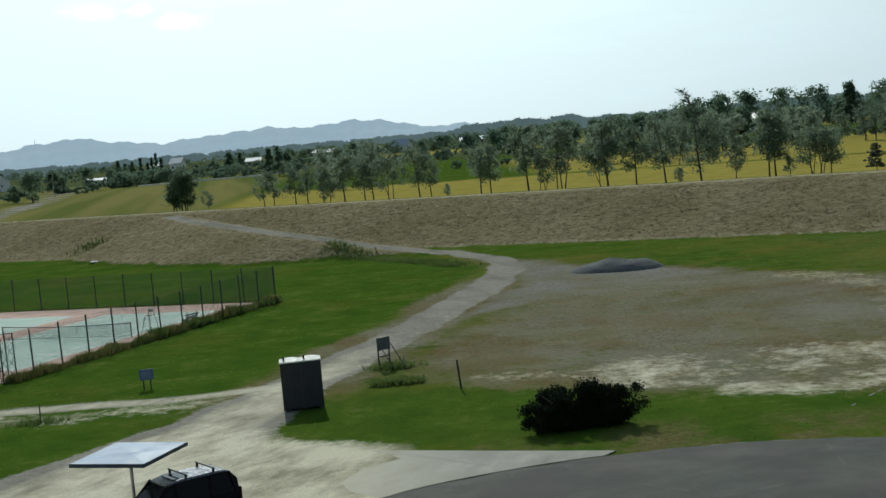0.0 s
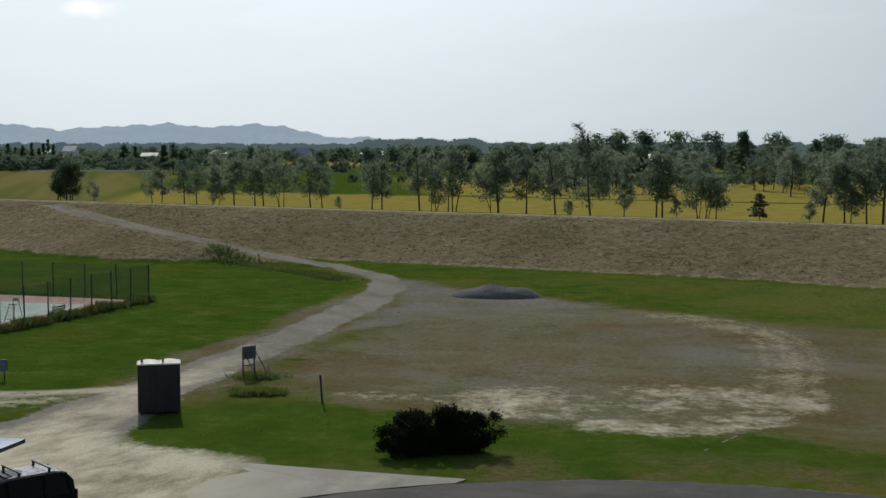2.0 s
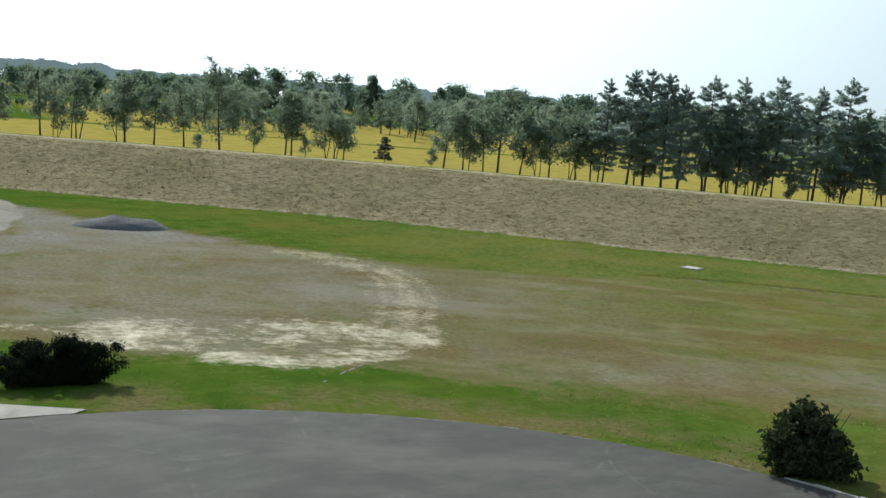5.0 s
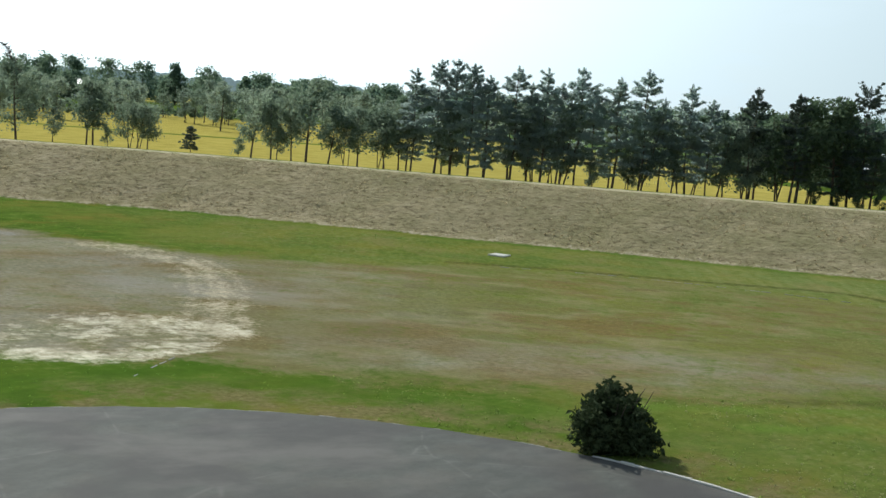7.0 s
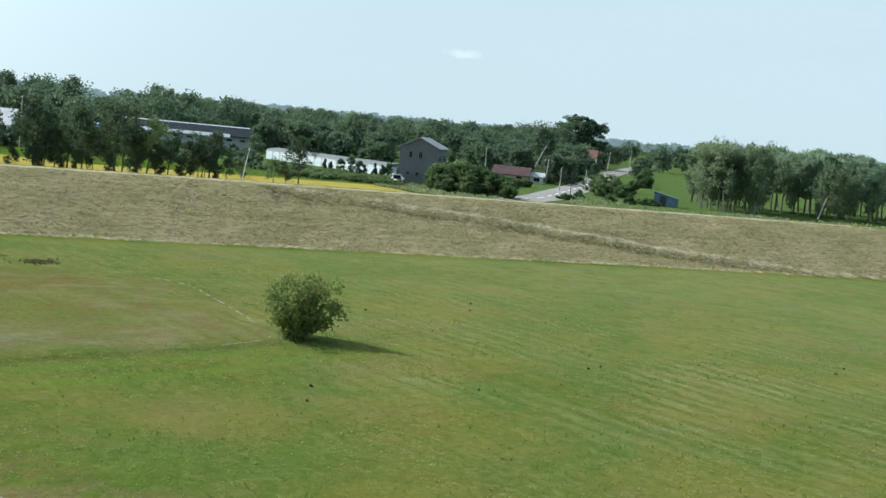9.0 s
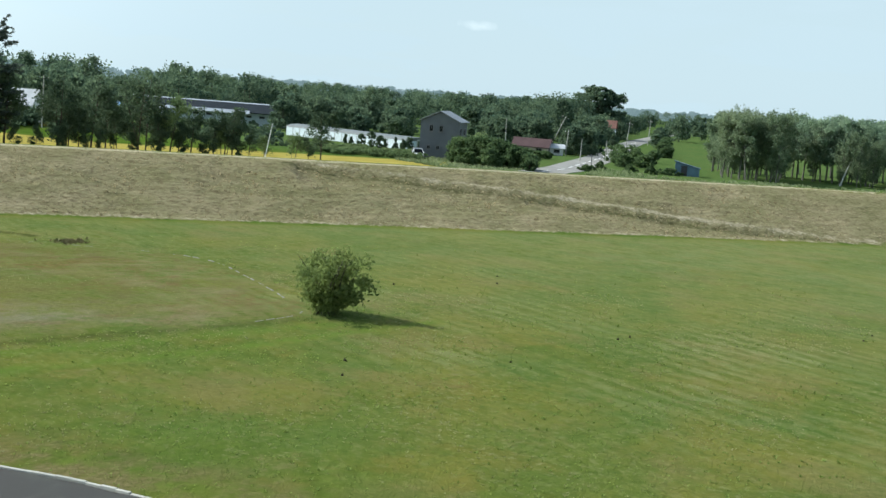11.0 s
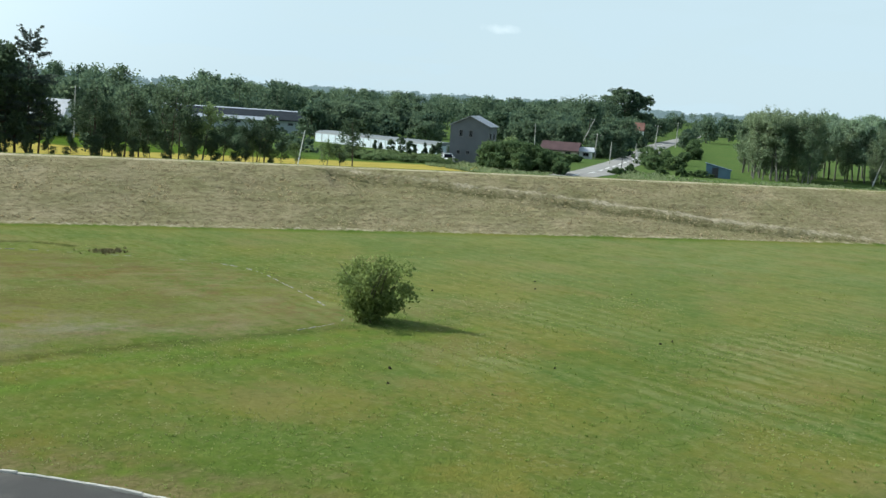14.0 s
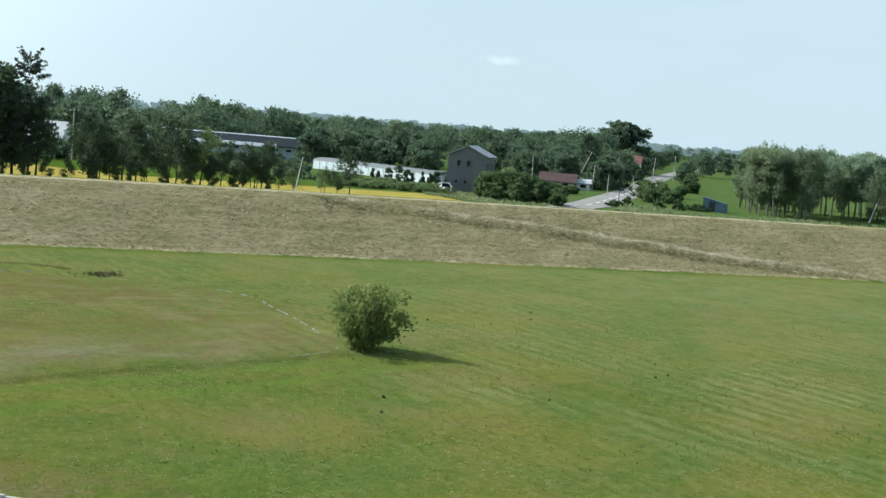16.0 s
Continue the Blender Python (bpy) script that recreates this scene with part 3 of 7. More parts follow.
    # dark lines: shade in the ditch and below the path, the lot's edge
    furrow_shade = 0.85 * smooth(0.75, 0.2, to_line(x, y, spline([(54, 87.5), (60.7, 83.6), (69.9, 76.9), (79.2, 70.5), (80.4, 66)]))[0])
    furrow_shade = np.maximum(furrow_shade, 0.6 * smooth(0.9, 0.2, to_line(x, y, spline([(45, 42.2), (52.5, 39.4), (57.5, 37.1), (64.7, 34.0)]))[0] + 0.25 * n1))
    furrow_shade = np.maximum(furrow_shade, 0.75 * smooth(0.8, 0.2, np.abs(to_line(x, y, PATH_DOWN + np.array([-1.5, -0.7]))[0])))
    tracks = 0.8 * smooth(0.9, 0.2, to_line(x, y, spline([(40, 38.5), (45.7, 36.7), (52.5, 33.6), (62.2, 30.6), (70, 28)]))[0])
    tracks = np.maximum(tracks, 0.7 * smooth(1.0, 0.2, to_line(x, y, spline([(36, 43.5), (45, 40.3), (54, 36.5), (64, 32.4)]))[0]))
    dry = smooth(6.5, 2.0, np.hypot(x - 9, y - 25) - 24.0) * smooth(-4, 6, x) * smooth(46, 34, x)
    for name, rgb in (("ma", (road, scar, lot)), ("mb", (hay, rice, track)), ("mc", (plot, near_lot, meadow)), ("md", (turf, swath, packed)), ("me", (furrow_shade, tracks, dry))):
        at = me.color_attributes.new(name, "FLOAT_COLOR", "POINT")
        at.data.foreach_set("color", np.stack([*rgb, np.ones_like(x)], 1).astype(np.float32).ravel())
    me.polygons.foreach_set("use_smooth", np.ones(len(faces), bool))
    me.materials.append(ground_material())
    return tagged(new("ground", me), "open field of patchy grass, bare earth and a dry levee", "ground", kind="structure")


make_ground()


# ---- building helpers ----
def finish(name, bm, material, parent=None, label="", smooth_faces=False):
    me = bpy.data.meshes.new(name)
    bm.to_mesh(me)
    bm.free()
    if smooth_faces:
        me.polygons.foreach_set("use_smooth", np.ones(len(me.polygons), bool))
    for m in material if isinstance(material, (list, tuple)) else [material]:
        me.materials.append(m)
    ob = new(name, me)
    if parent is not None:
        ob.parent = parent
    return tagged(ob, label)


def part(name, bm, material, parent, label="", smooth_faces=False):
    return finish(name, bm, material, parent, label, smooth_faces)


def from_arrays(name, verts, faces, material, parent=None, label="", flat=True):
    me = bpy.data.meshes.new(name)
    me.from_pydata(np.asarray(verts, float).tolist(), [], faces.tolist() if isinstance(faces, np.ndarray) else faces)
    if not flat:
        me.polygons.foreach_set("use_smooth", np.ones(len(me.polygons), bool))
    me.materials.append(material)
    ob = new(name, me)
    if parent is not None:
        ob.parent = parent
    return tagged(ob, label)


def thing(name, x, y, z=None, turn=0.0):
    ob = new(name)
    ob.empty_display_size = 0.3
    ob.matrix_basis = pose(x, y, height1(x, y) if z is None else z, 0, 0, turn)
    return ob


def box(bm, x, y, z, sx, sy, sz, bevel=0.0, turn=None):
    """A box by its centre and full sizes."""
    m = Matrix.LocRotScale((x, y, z), None, (sx, sy, sz))
    if turn is not None:
        m = Matrix.Translation((x, y, z)) @ turn @ Matrix.Diagonal((sx, sy, sz, 1))
    made = bmesh.ops.create_cube(bm, size=1.0, matrix=m)["verts"]
    if bevel:
        edges = {e for v in made for e in v.link_edges}
        bmesh.ops.bevel(bm, geom=list(edges), offset=bevel, segments=2, affect="EDGES", profile=0.5)
    return bm


def rod(bm, a, b, r0, r1=None, sides=8):
    """A tapered round bar from a to b."""
    a, b = Vector(a), Vector(b)
    d = b - a
    m = Matrix.Translation((a + b) / 2) @ d.to_track_quat("Z", "Y").to_matrix().to_4x4()
    bmesh.ops.create_cone(bm, cap_ends=True, segments=sides, radius1=r0, radius2=r0 if r1 is None else r1, depth=d.length, matrix=m)
    return bm


# ---- trees ----
BARK = plain("bark", (0.09, 0.075, 0.06), 0.9, vary=0.4, scale=2, fine=14, spec=0.1)
BIRCH_BARK = plain("birch_bark", (0.15, 0.145, 0.125), 0.85, vary=0.35, scale=5, fine=22, spec=0.1)
# LEAF, NEEDLE and WOODS_LEAF tones are lightened to stand for haze
LEAF = leafy("leaf", (0.036, 0.053, 0.04), (0.09, 0.114, 0.078), 1.7)
LEAF_LIGHT = leafy("light_leaf", (0.05, 0.08, 0.032), (0.145, 0.185, 0.085), 1.0)
GROVE_LEAF = leafy("grove_leaf", (0.06, 0.095, 0.064), (0.15, 0.19, 0.125), 1.4)
DARK_LEAF = leafy("dark_grove_leaf", (0.036, 0.05, 0.04), (0.088, 0.108, 0.078), 2.6)
WILLOW_LEAF = leafy("willow_leaf", (0.028, 0.05, 0.014), (0.15, 0.182, 0.06), 0.9)
NEEDLE = leafy("needle", (0.056, 0.073, 0.07), (0.12, 0.146, 0.132), 2.7)
HOLLY = leafy("dark_leaf", (0.008, 0.016, 0.007), (0.06, 0.08, 0.036), 0.3)
WOODS_LEAF = leafy("woods_leaf", (0.02, 0.04, 0.033), (0.088, 0.117, 0.073), 1.6)
WILLOW_GROVE = leafy("feathery_leaf", (0.042, 0.07, 0.04), (0.15, 0.18, 0.105), 1.1)
# leaf copy with the unlit side's shade put into its colour
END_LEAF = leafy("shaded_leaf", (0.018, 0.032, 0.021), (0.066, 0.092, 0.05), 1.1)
BUSH_LEAF = leafy("bush_leaf", (0.022, 0.045, 0.02), (0.10, 0.14, 0.06), 0.9)
# needle copy with shade put into its colour for the right-hand pines
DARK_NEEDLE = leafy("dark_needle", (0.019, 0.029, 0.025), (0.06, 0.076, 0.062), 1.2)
# near-black leaf tone that carries the bush's backlit side
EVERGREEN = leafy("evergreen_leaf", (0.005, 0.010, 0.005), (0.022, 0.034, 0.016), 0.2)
# darker copy of the woods leaf, its colour toned for trees seen side-lit
SIDELIT_LEAF = leafy("side_lit_woods_leaf", (0.017, 0.036, 0.027), (0.084, 0.113, 0.064), 1.25)
WEED = leafy("weed", (0.07, 0.08, 0.025), (0.2, 0.19, 0.07), 0.5)


def limb_tubes(lines, sides=5):
    """Tapered tubes along polylines of (point, radius)."""
    verts, faces = [], []
    for line in lines:
        base = len(verts)
        for i, (p, r) in enumerate(line):
            a, b = line[max(i - 1, 0)][0], line[min(i + 1, len(line) - 1)][0]
            d = (b - a).normalized()
            u = d.orthogonal().normalized()
            w = d.cross(u)
            for k in range(sides):
                t = 2 * math.pi * k / sides
                verts.append(p + (u * math.cos(t) + w * math.sin(t)) * r)
        for i in range(len(line) - 1):
            for k in range(sides):
                q = (k + 1) % sides
                faces.append((base + i * sides + k, base + i * sides + q, base + (i + 1) * sides + q, base + (i + 1) * sides + k))
    return [tuple(v) for v in verts], faces


def leaf_cloud(rng, centres, radii, per, size, flat=0.8, solid=False, round_=0.55):
    """Small folded leaf sprays, scattered in uneven clumps."""
    c = np.repeat(np.asarray(centres, float), per, axis=0)
    r = np.repeat(np.asarray(radii, float), per)
    n = len(c)
    d = rng.normal(size=(n, 3))
    if solid:
        d = d / np.linalg.norm(d, axis=1, keepdims=True) * (rng.uniform(0.2, 1, n) ** 0.4)[:, None]
    else:
        d = d.clip(-1.8, 1.8) * 0.58
    p = c + d * r[:, None] * np.array([1, 1, flat])
    a = rng.normal(size=(n, 3))
    a /= np.linalg.norm(a, axis=1, keepdims=True)
    b = np.cross(a, rng.normal(size=(n, 3)))
    b /= np.linalg.norm(b, axis=1, keepdims=True)
    k = (size * rng.uniform(0.6, 1.35, n))[:, None]
    e = np.cross(a, b) * k * 0.25
    v = np.stack([p - a * k, p - b * k * round_ + e, p + a * k, p + b * k * round_ + e], 1).reshape(-1, 3)
    i = np.arange(n)[:, None] * 4
    f = np.concatenate([i + [0, 1, 2], i + [0, 2, 3]], 1).reshape(-1, 3)
    return v, f


def broadleaf(seed, tall=7.0, spread=2.4, bare=0.28, stems=1, dense=1.0, leaf=0.2, material=None, bark=None, clumps=46, wisp=0.0):
    """An open broadleaf tree: trunk with limbs, and an uneven crown. Returns arrays for its trunk and its crown."""
    rng = np.random.default_rng(seed)
    lines, centres, radii = [], [], []
    for s in range(stems):
        lean = Vector((*(rng.normal(size=2) * (0.06 if stems == 1 else 0.16)), 1)).normalized()
        off = Vector((*(rng.normal(size=2) * 0.3 * (stems > 1)), 0))
        h = tall * rng.uniform(0.82, 0.97) if stems > 1 else tall * 0.95
        r0 = 0.015 * tall / stems ** 0.5
        pts = []
        for k in range(8):
            t = k / 7
            wob = Vector((math.sin(t * 5 + seed), math.cos(t * 4 + seed * 2), 0)) * 0.12 * t
            pts.append((off + lean * (h * t) + wob - Vector((0, 0, 0.25 * (k == 0))), r0 * (1 - 0.9 * t) + 0.008))
        lines.append(pts)
        count = int(11 / stems ** 0.4)
        for j in range(count):
            t = bare + (0.94 - bare) * (j + rng.uniform(0, 0.8)) / count
            p = off + lean * (h * t)
            turn = rng.uniform(0, 2 * math.pi)
            shape = math.sin(math.pi * min(1, max(0.08, (t - bare) / (1 - bare)) ** 0.75)) ** 0.7
            reach = spread * (0.25 + 0.75 * shape) * rng.uniform(0.55, 1.1)
            tip = p + Vector((math.cos(turn) * reach, math.sin(turn) * reach, reach * rng.uniform(0.15, 0.75)))
            mid = p.lerp(tip, 0.5) + Vector((0, 0, -0.08 * reach))
            rr = r0 * (1 - t) * 0.55 + 0.012
            lines.append([(p, rr), (mid, rr * 0.7), (tip, 0.008)])
            for q in range(max(1, int(clumps / count / stems + 0.5))):
                f = rng.uniform(0.45, 1.08)
                cpt = p.lerp(tip, f) + Vector(rng.normal(size=3)) * reach * 0.2
                centres.append(tuple(cpt))
                radii.append(rng.uniform(0.42, 0.85) * (0.5 + 0.2 * spread))
        centres.append(tuple(off + lean * h))
        radii.append(0.35 * (0.5 + 0.2 * spread))
    if wisp:
        for _ in range(int(10 * wisp)):
            c = centres[rng.integers(len(centres))]
            tip = Vector(c) + Vector((*(rng.normal(size=2) * 0.4), rng.uniform(0.4, 1.2)))
            lines.append([(Vector(c), 0.02), (tip, 0.006)])
    return limb_tubes(lines), leaf_cloud(rng, centres, radii, int(22 * dense), leaf)


def pine(seed, tall=12.0, spread=2.3, bare=0.12, dense=1.0, leaf=0.2, gaps=0.3, power=0.66, tier=0.046):
    """A dark conifer: straight trunk, tiers of spreading branches with flat needle sprays, ragged and open towards the tip."""
    rng = np.random.default_rng(seed)
    lines = [[(Vector((0.12 * math.sin(k + seed), 0.12 * math.cos(k * 1.3), tall * k / 7 - 0.25 * (k == 0))), 0.011 * tall * (1 - k / 7.4) + 0.01) for k in range(8)]]
    centres, radii = [], []
    z = tall * bare
    while z < tall * 0.955:
        t = z / tall
        count = int(rng.integers(4, 7))
        start = rng.uniform(0, 2 * math.pi)
        for b in range(count):
            if rng.uniform() < gaps * (1.15 - 0.4 * t):
                continue
            turn = start + 2 * math.pi * (b + rng.uniform(-0.3, 0.3)) / count
            reach = (spread * (1 - t) ** power * (0.5 + 0.5 * min(1, (t - bare) / 0.42)) + 0.05) * rng.uniform(0.45, 1.15)
            p = Vector((0, 0, min(tall * 0.965, z + tall * rng.uniform(-0.012, 0.012))))
            rise = rng.uniform(-0.12, 0.16) + 1.1 * t ** 3 * rng.uniform(0.5, 1.1)
            out, across = Vector((math.cos(turn), math.sin(turn), rise)), Vector((-math.sin(turn), math.cos(turn), 0))
            lines.append([(p, 0.02 + 0.03 * (1 - t)), (p + out * reach, 0.008)])
            for _ in range(max(4, int(reach * 10))):
                f = rng.uniform(0.25, 1.05) ** 0.8
                drop = Vector((0, 0, -abs(rng.normal()) * 0.05 * reach))
                centres.append(tuple(p + out * (reach * f) + across * rng.normal() * 0.2 * reach * (1.15 - 0.5 * f) + drop))
                radii.append(rng.uniform(0.1, 0.22) * min(1.0, 0.4 + reach * 0.4))
        z += tall * tier * rng.uniform(0.75, 1.25) * (1.15 - 0.5 * t)
    for k in np.linspace(0.9, 1.0, 8):
        centres.append((0, 0, tall * k))
        radii.append(0.20 - 0.17 * (k - 0.9) / 0.1)
    return limb_tubes(lines, 4), leaf_cloud(rng, centres, radii, int(7 * dense), leaf, 0.55, round_=0.24)


def put_tree(name, label, arrays, x, y, bark, leaf, scale=1.0, turn=0.0, category="tree", group=""):
    (tv, tf), (lv, lf) = arrays
    top = thing(name, x, y, None, turn)
    top.scale = (scale, scale, scale)
    from_arrays("trunk", tv, tf, bark, top, flat=False)
    from_arrays("crown", lv, lf, leaf, top)
    return tagged(top, label, category, group)


def again(ob, x, y, turn, scale, label=""):
    m = pose(x, y, height1(x, y) - 0.05, 0, 0, turn)
    o = copy_thing(ob, m)
    o.scale = (scale, scale, scale)
    return tagged(o, label)


# ---- pavements ----
def asphalt_material():
    n = Nodes("asphalt")
    fine, mid, big = n.noise(30, 4, 0.7), n.noise(1.1, 5, 0.6, n.coords((0.5, 1, 1), radians(20))), n.noise(0.18, 4)
    c = n.ramp(fine, (0.3, (0.035, 0.038, 0.032)), (0.7, (0.063, 0.067, 0.057)))
    c = n.mix(n.band(mid, 0.42, 0.66, (0.0, 0.6)), c, (0.088, 0.093, 0.079))
    c = n.mix(n.band(n.noise(0.35, 6, 0.65), 0.48, 0.62, (0.0, 0.6)), c, (0.07, 0.067, 0.053))
    c = n.mix(n.band(n.noise(4.5, 5, 0.75), 0.5, 0.7, (0.0, 0.5)), c, (0.03, 0.03, 0.028))
    cracks = n.add("ShaderNodeTexVoronoi", Scale=0.14)
    cracks.feature = "DISTANCE_TO_EDGE"
    n.link(n.coords(), cracks.inputs["Vector"])
    c = n.mix(n.math("MULTIPLY", n.band(cracks.outputs["Distance"], 0.0, 0.01, (0.3, 0.0)), n.band(mid, 0.42, 0.55)), c, (0.16, 0.155, 0.14))
    c = n.mix(n.band(big, 0.44, 0.58, (0.0, 0.85)), c, (0.042, 0.04, 0.037))
    c = n.mix(n.band(n.noise(0.13, 6, 0.66, n.coords((0.6, 1, 1), radians(-10))), 0.5, 0.64, (0.0, 0.7)), c, (0.105, 0.1, 0.088))
    n.bump(fine, 0.25, 0.02)
    return n.done(c, 0.85, 0.0, 0.3)


def concrete_material(name="concrete", tone=1.0):
    n = Nodes(name)
    fine, mid = n.noise(22, 4, 0.7), n.noise(0.6, 5, 0.6)
    c = n.ramp(mid, (0.3, (0.34 * tone, 0.335 * tone, 0.30 * tone)), (0.7, (0.50 * tone, 0.49 * tone, 0.44 * tone)))
    c = n.mix(n.band(fine, 0.45, 0.75, (0.0, 0.4)), c, (0.27, 0.26, 0.22))
    n.bump(fine, 0.2, 0.01)
    return n.done(c, 0.9, 0.0, 0.2)


ASPHALT, CONCRETE = asphalt_material(), concrete_material()
KERB = concrete_material("kerb_stone", 1.08)
OLD_KERB = concrete_material("old_kerb", 0.5)


def disc_point(deg, r=None, z=0.0):
    x, y, rr = DISC
    r = rr if r is None else r
    return (x + r * math.cos(radians(deg)), y + r * math.sin(radians(deg)), z)


def make_forecourt():
    bm = bmesh.new()
    rim = [bm.verts.new(disc_point(a, 24.0 + 0.06 * math.sin(a * 1.7), 0.06)) for a in np.arange(0, 360, 2.5)]
    bm.faces.new(rim)
    low = [bm.verts.new((v.co.x, v.co.y, -0.2)) for v in rim]
    for k in range(len(rim)):
        q = (k + 1) % len(rim)
        bm.faces.new((rim[q], rim[k], low[k], low[q]))
    return tagged(finish("asphalt_forecourt", bm, ASPHALT), "worn grey asphalt turning circle with paler patches", "pavement", kind="structure")


def make_apron():
    """Pale concrete strip that narrows to a point along the turning circle."""
    bm = bmesh.new()
    inner = [disc_point(a, 24.15, 0.05) for a in np.arange(97, 124, 1.5)]
    outer = spline([(6.6, 49.55), (2.5, 51.1), (-2.2, 53.0), (-5.2, 54.3), (-6.8, 51.5), (-6.2, 48.2), (-4.6, 45.6)], 4)
    outer = outer[np.linspace(0, len(outer) - 1, len(inner)).round().astype(int)]
    a = [bm.verts.new((p[0], p[1], 0.05 - 0.09 * float(smooth(-1.0, -4, p[0])))) for p in inner]
    b = [bm.verts.new((p[0], p[1], 0.05 - 0.09 * float(smooth(-1.5, -5, p[0])))) for p in outer[:len(inner)]]
    c = [bm.verts.new((p[0], p[1], -0.1)) for p in outer[:len(inner)]]
    for k in range(len(a) - 1):
        bm.faces.new((a[k], b[k], b[k + 1], a[k + 1]))
        bm.faces.new((b[k], c[k], c[k + 1], b[k + 1]))
    bmesh.ops.recalc_face_normals(bm, faces=bm.faces)
    n = Nodes("dusty_concrete")
    fine, mid = n.noise(14, 5, 0.7), n.noise(0.5, 6, 0.65, n.coords((1, 0.5, 1), radians(-25)))
    col = n.ramp(mid, (0.34, (0.25, 0.245, 0.215)), (0.5, (0.34, 0.33, 0.29)), (0.65, (0.44, 0.425, 0.365)))
    col = n.mix(n.band(fine, 0.45, 0.75, (0.0, 0.35)), col, (0.25, 0.24, 0.19))
    sep = n.tree.nodes.new("ShaderNodeSeparateXYZ")
    n.link(n.coords(), sep.inputs[0])
    drift = n.band(n.math("ADD", sep.outputs[0], n.band(mid, 0.3, 0.7, (-3.0, 3.0))), -5.0, 1.0, (1.0, 0.0))
    col = n.mix(drift, col, n.ramp(mid, (0.34, (0.40, 0.375, 0.285)), (0.62, (0.66, 0.62, 0.49))))
    n.bump(fine, 0.3, 0.02)
    return tagged(finish("pavement_apron", bm, n.done(col, 0.95, 0.0, 0.15)), "dusty pale concrete apron beside the asphalt", "pavement", kind="structure")


make_forecourt()
make_apron()


def kerb_mesh(length, wide=0.14, high=0.16, material=None):
    bm = bmesh.new()
    box(bm, 0, 0, high / 2 - 0.06, length, wide, high, 0.02)
    me = bpy.data.meshes.new("kerb_stone")
    bm.to_mesh(me)
    bm.free()
    me.materials.append(material or KERB)
    return me


def kerb_run(name, label, points, pitch, me, keep, seed, base=0.05):
    """Kerb stones along a curve, some sunk, missing or tilted."""
    rng = random.Random(seed)
    line = spline(points, 12)
    seg = np.hypot(*np.diff(line, axis=0).T)
    at = np.concatenate([[0], np.cumsum(seg)])
    top = thing(name, line[0][0], line[0][1], 0.0)
    tagged(top, label, "kerb", kind="structure")
    d = 0.3
    while d < at[-1]:
        x, y = np.interp(d, at, line[:, 0]), np.interp(d, at, line[:, 1])
        x2, y2 = np.interp(d + 0.2, at, line[:, 0]), np.interp(d + 0.2, at, line[:, 1])
        d += pitch
        if rng.random() > keep:
            continue
        ob = new("kerb_stone", me)
        ob.parent = top
        ob.matrix_basis = pose(x - line[0][0], y - line[0][1], height1(x, y) + base - 0.05 * rng.random(), rng.uniform(-3, 3), rng.uniform(-2, 2),
                               math.degrees(math.atan2(y2 - y, x2 - x)) + rng.uniform(-2, 2))
    return top


def make_kerbs():
    short, long = kerb_mesh(0.58), kerb_mesh(0.7, 0.1, 0.12, OLD_KERB)
    kerb_run("kerb_circle", "low broken concrete kerb round the asphalt circle", [disc_point(a, 24.1)[:2] for a in range(-25, 33, 6)], 0.585, short, 0.99, 3, 0.045)
    kerb_run("kerb_circle_worn", "low kerb half sunk in grass beside the asphalt", [disc_point(a, 24.1)[:2] for a in range(29, 96, 6)], 0.72, long, 0.6, 8, -0.015)
    kerb_run("kerb_oval", "half-buried kerb stones round an old running track", [(57, 84.6), (66, 78.5), (74.5, 69), (78, 62.5), (81, 55.5), (80.5, 50), (76.2, 44.7), (70.8, 39), (66.5, 35.2), (62, 35.6)], 0.86, long, 0.8, 4, -0.02)
    kerb_run("kerb_remnant", "short line of pale kerb stones in the grass", [(17.4, 53.5), (18.9, 55.2), (20.3, 56.7)], 0.95, long, 0.9, 5, -0.02)


make_kerbs()


def make_building():
    """The plain block from whose upper window the view is taken."""
    # added unseen behind the camera, closes off the sky for light and reflections
    bm = bmesh.new()
    box(bm, 0, -7.5, 8.5, 46, 10, 17.0, 0.05)
    ob = finish("wall_building", bm, plain("plaster_wall", (0.55, 0.54, 0.50), 0.85, vary=0.1, scale=0.4, fine=5))
    ob.matrix_basis = pose(0, 0, 0, 0, 0, -35)
    tagged(ob, "plain pale plastered building block behind the viewpoint", "building", kind="structure")


make_building()

# ---- sports court ----
COURT_C, COURT_U, COURT_V = Vector((-12.9, 109.9)), Vector((-0.925, 0.38)), Vector((-0.41, -0.912))


def court_at(u, v, z=0.0):
    p = COURT_C + COURT_U * u + COURT_V * v
    return (p.x, p.y, z)


COURT_RED = plain("court_red", (0.55, 0.38, 0.31), 0.9, vary=0.18, scale=0.5, fine=6, spec=0.15)
COURT_MINT = plain("court_mint", (0.45, 0.58, 0.50), 0.9, vary=0.12, scale=0.5, fine=6, spec=0.15)
WHITE_PAINT = plain("white_paint", (0.75, 0.75, 0.72), 0.7, vary=0.1)
GREEN_STEEL = plain("green_steel", (0.035, 0.055, 0.045), 0.5, 0.0, vary=0.3)
DARK_STEEL = plain("dark_steel", (0.045, 0.047, 0.05), 0.5, 0.3, vary=0.35)
GALVANISED = plain("galvanised_steel", (0.42, 0.43, 0.43), 0.45, 0.8, vary=0.15)


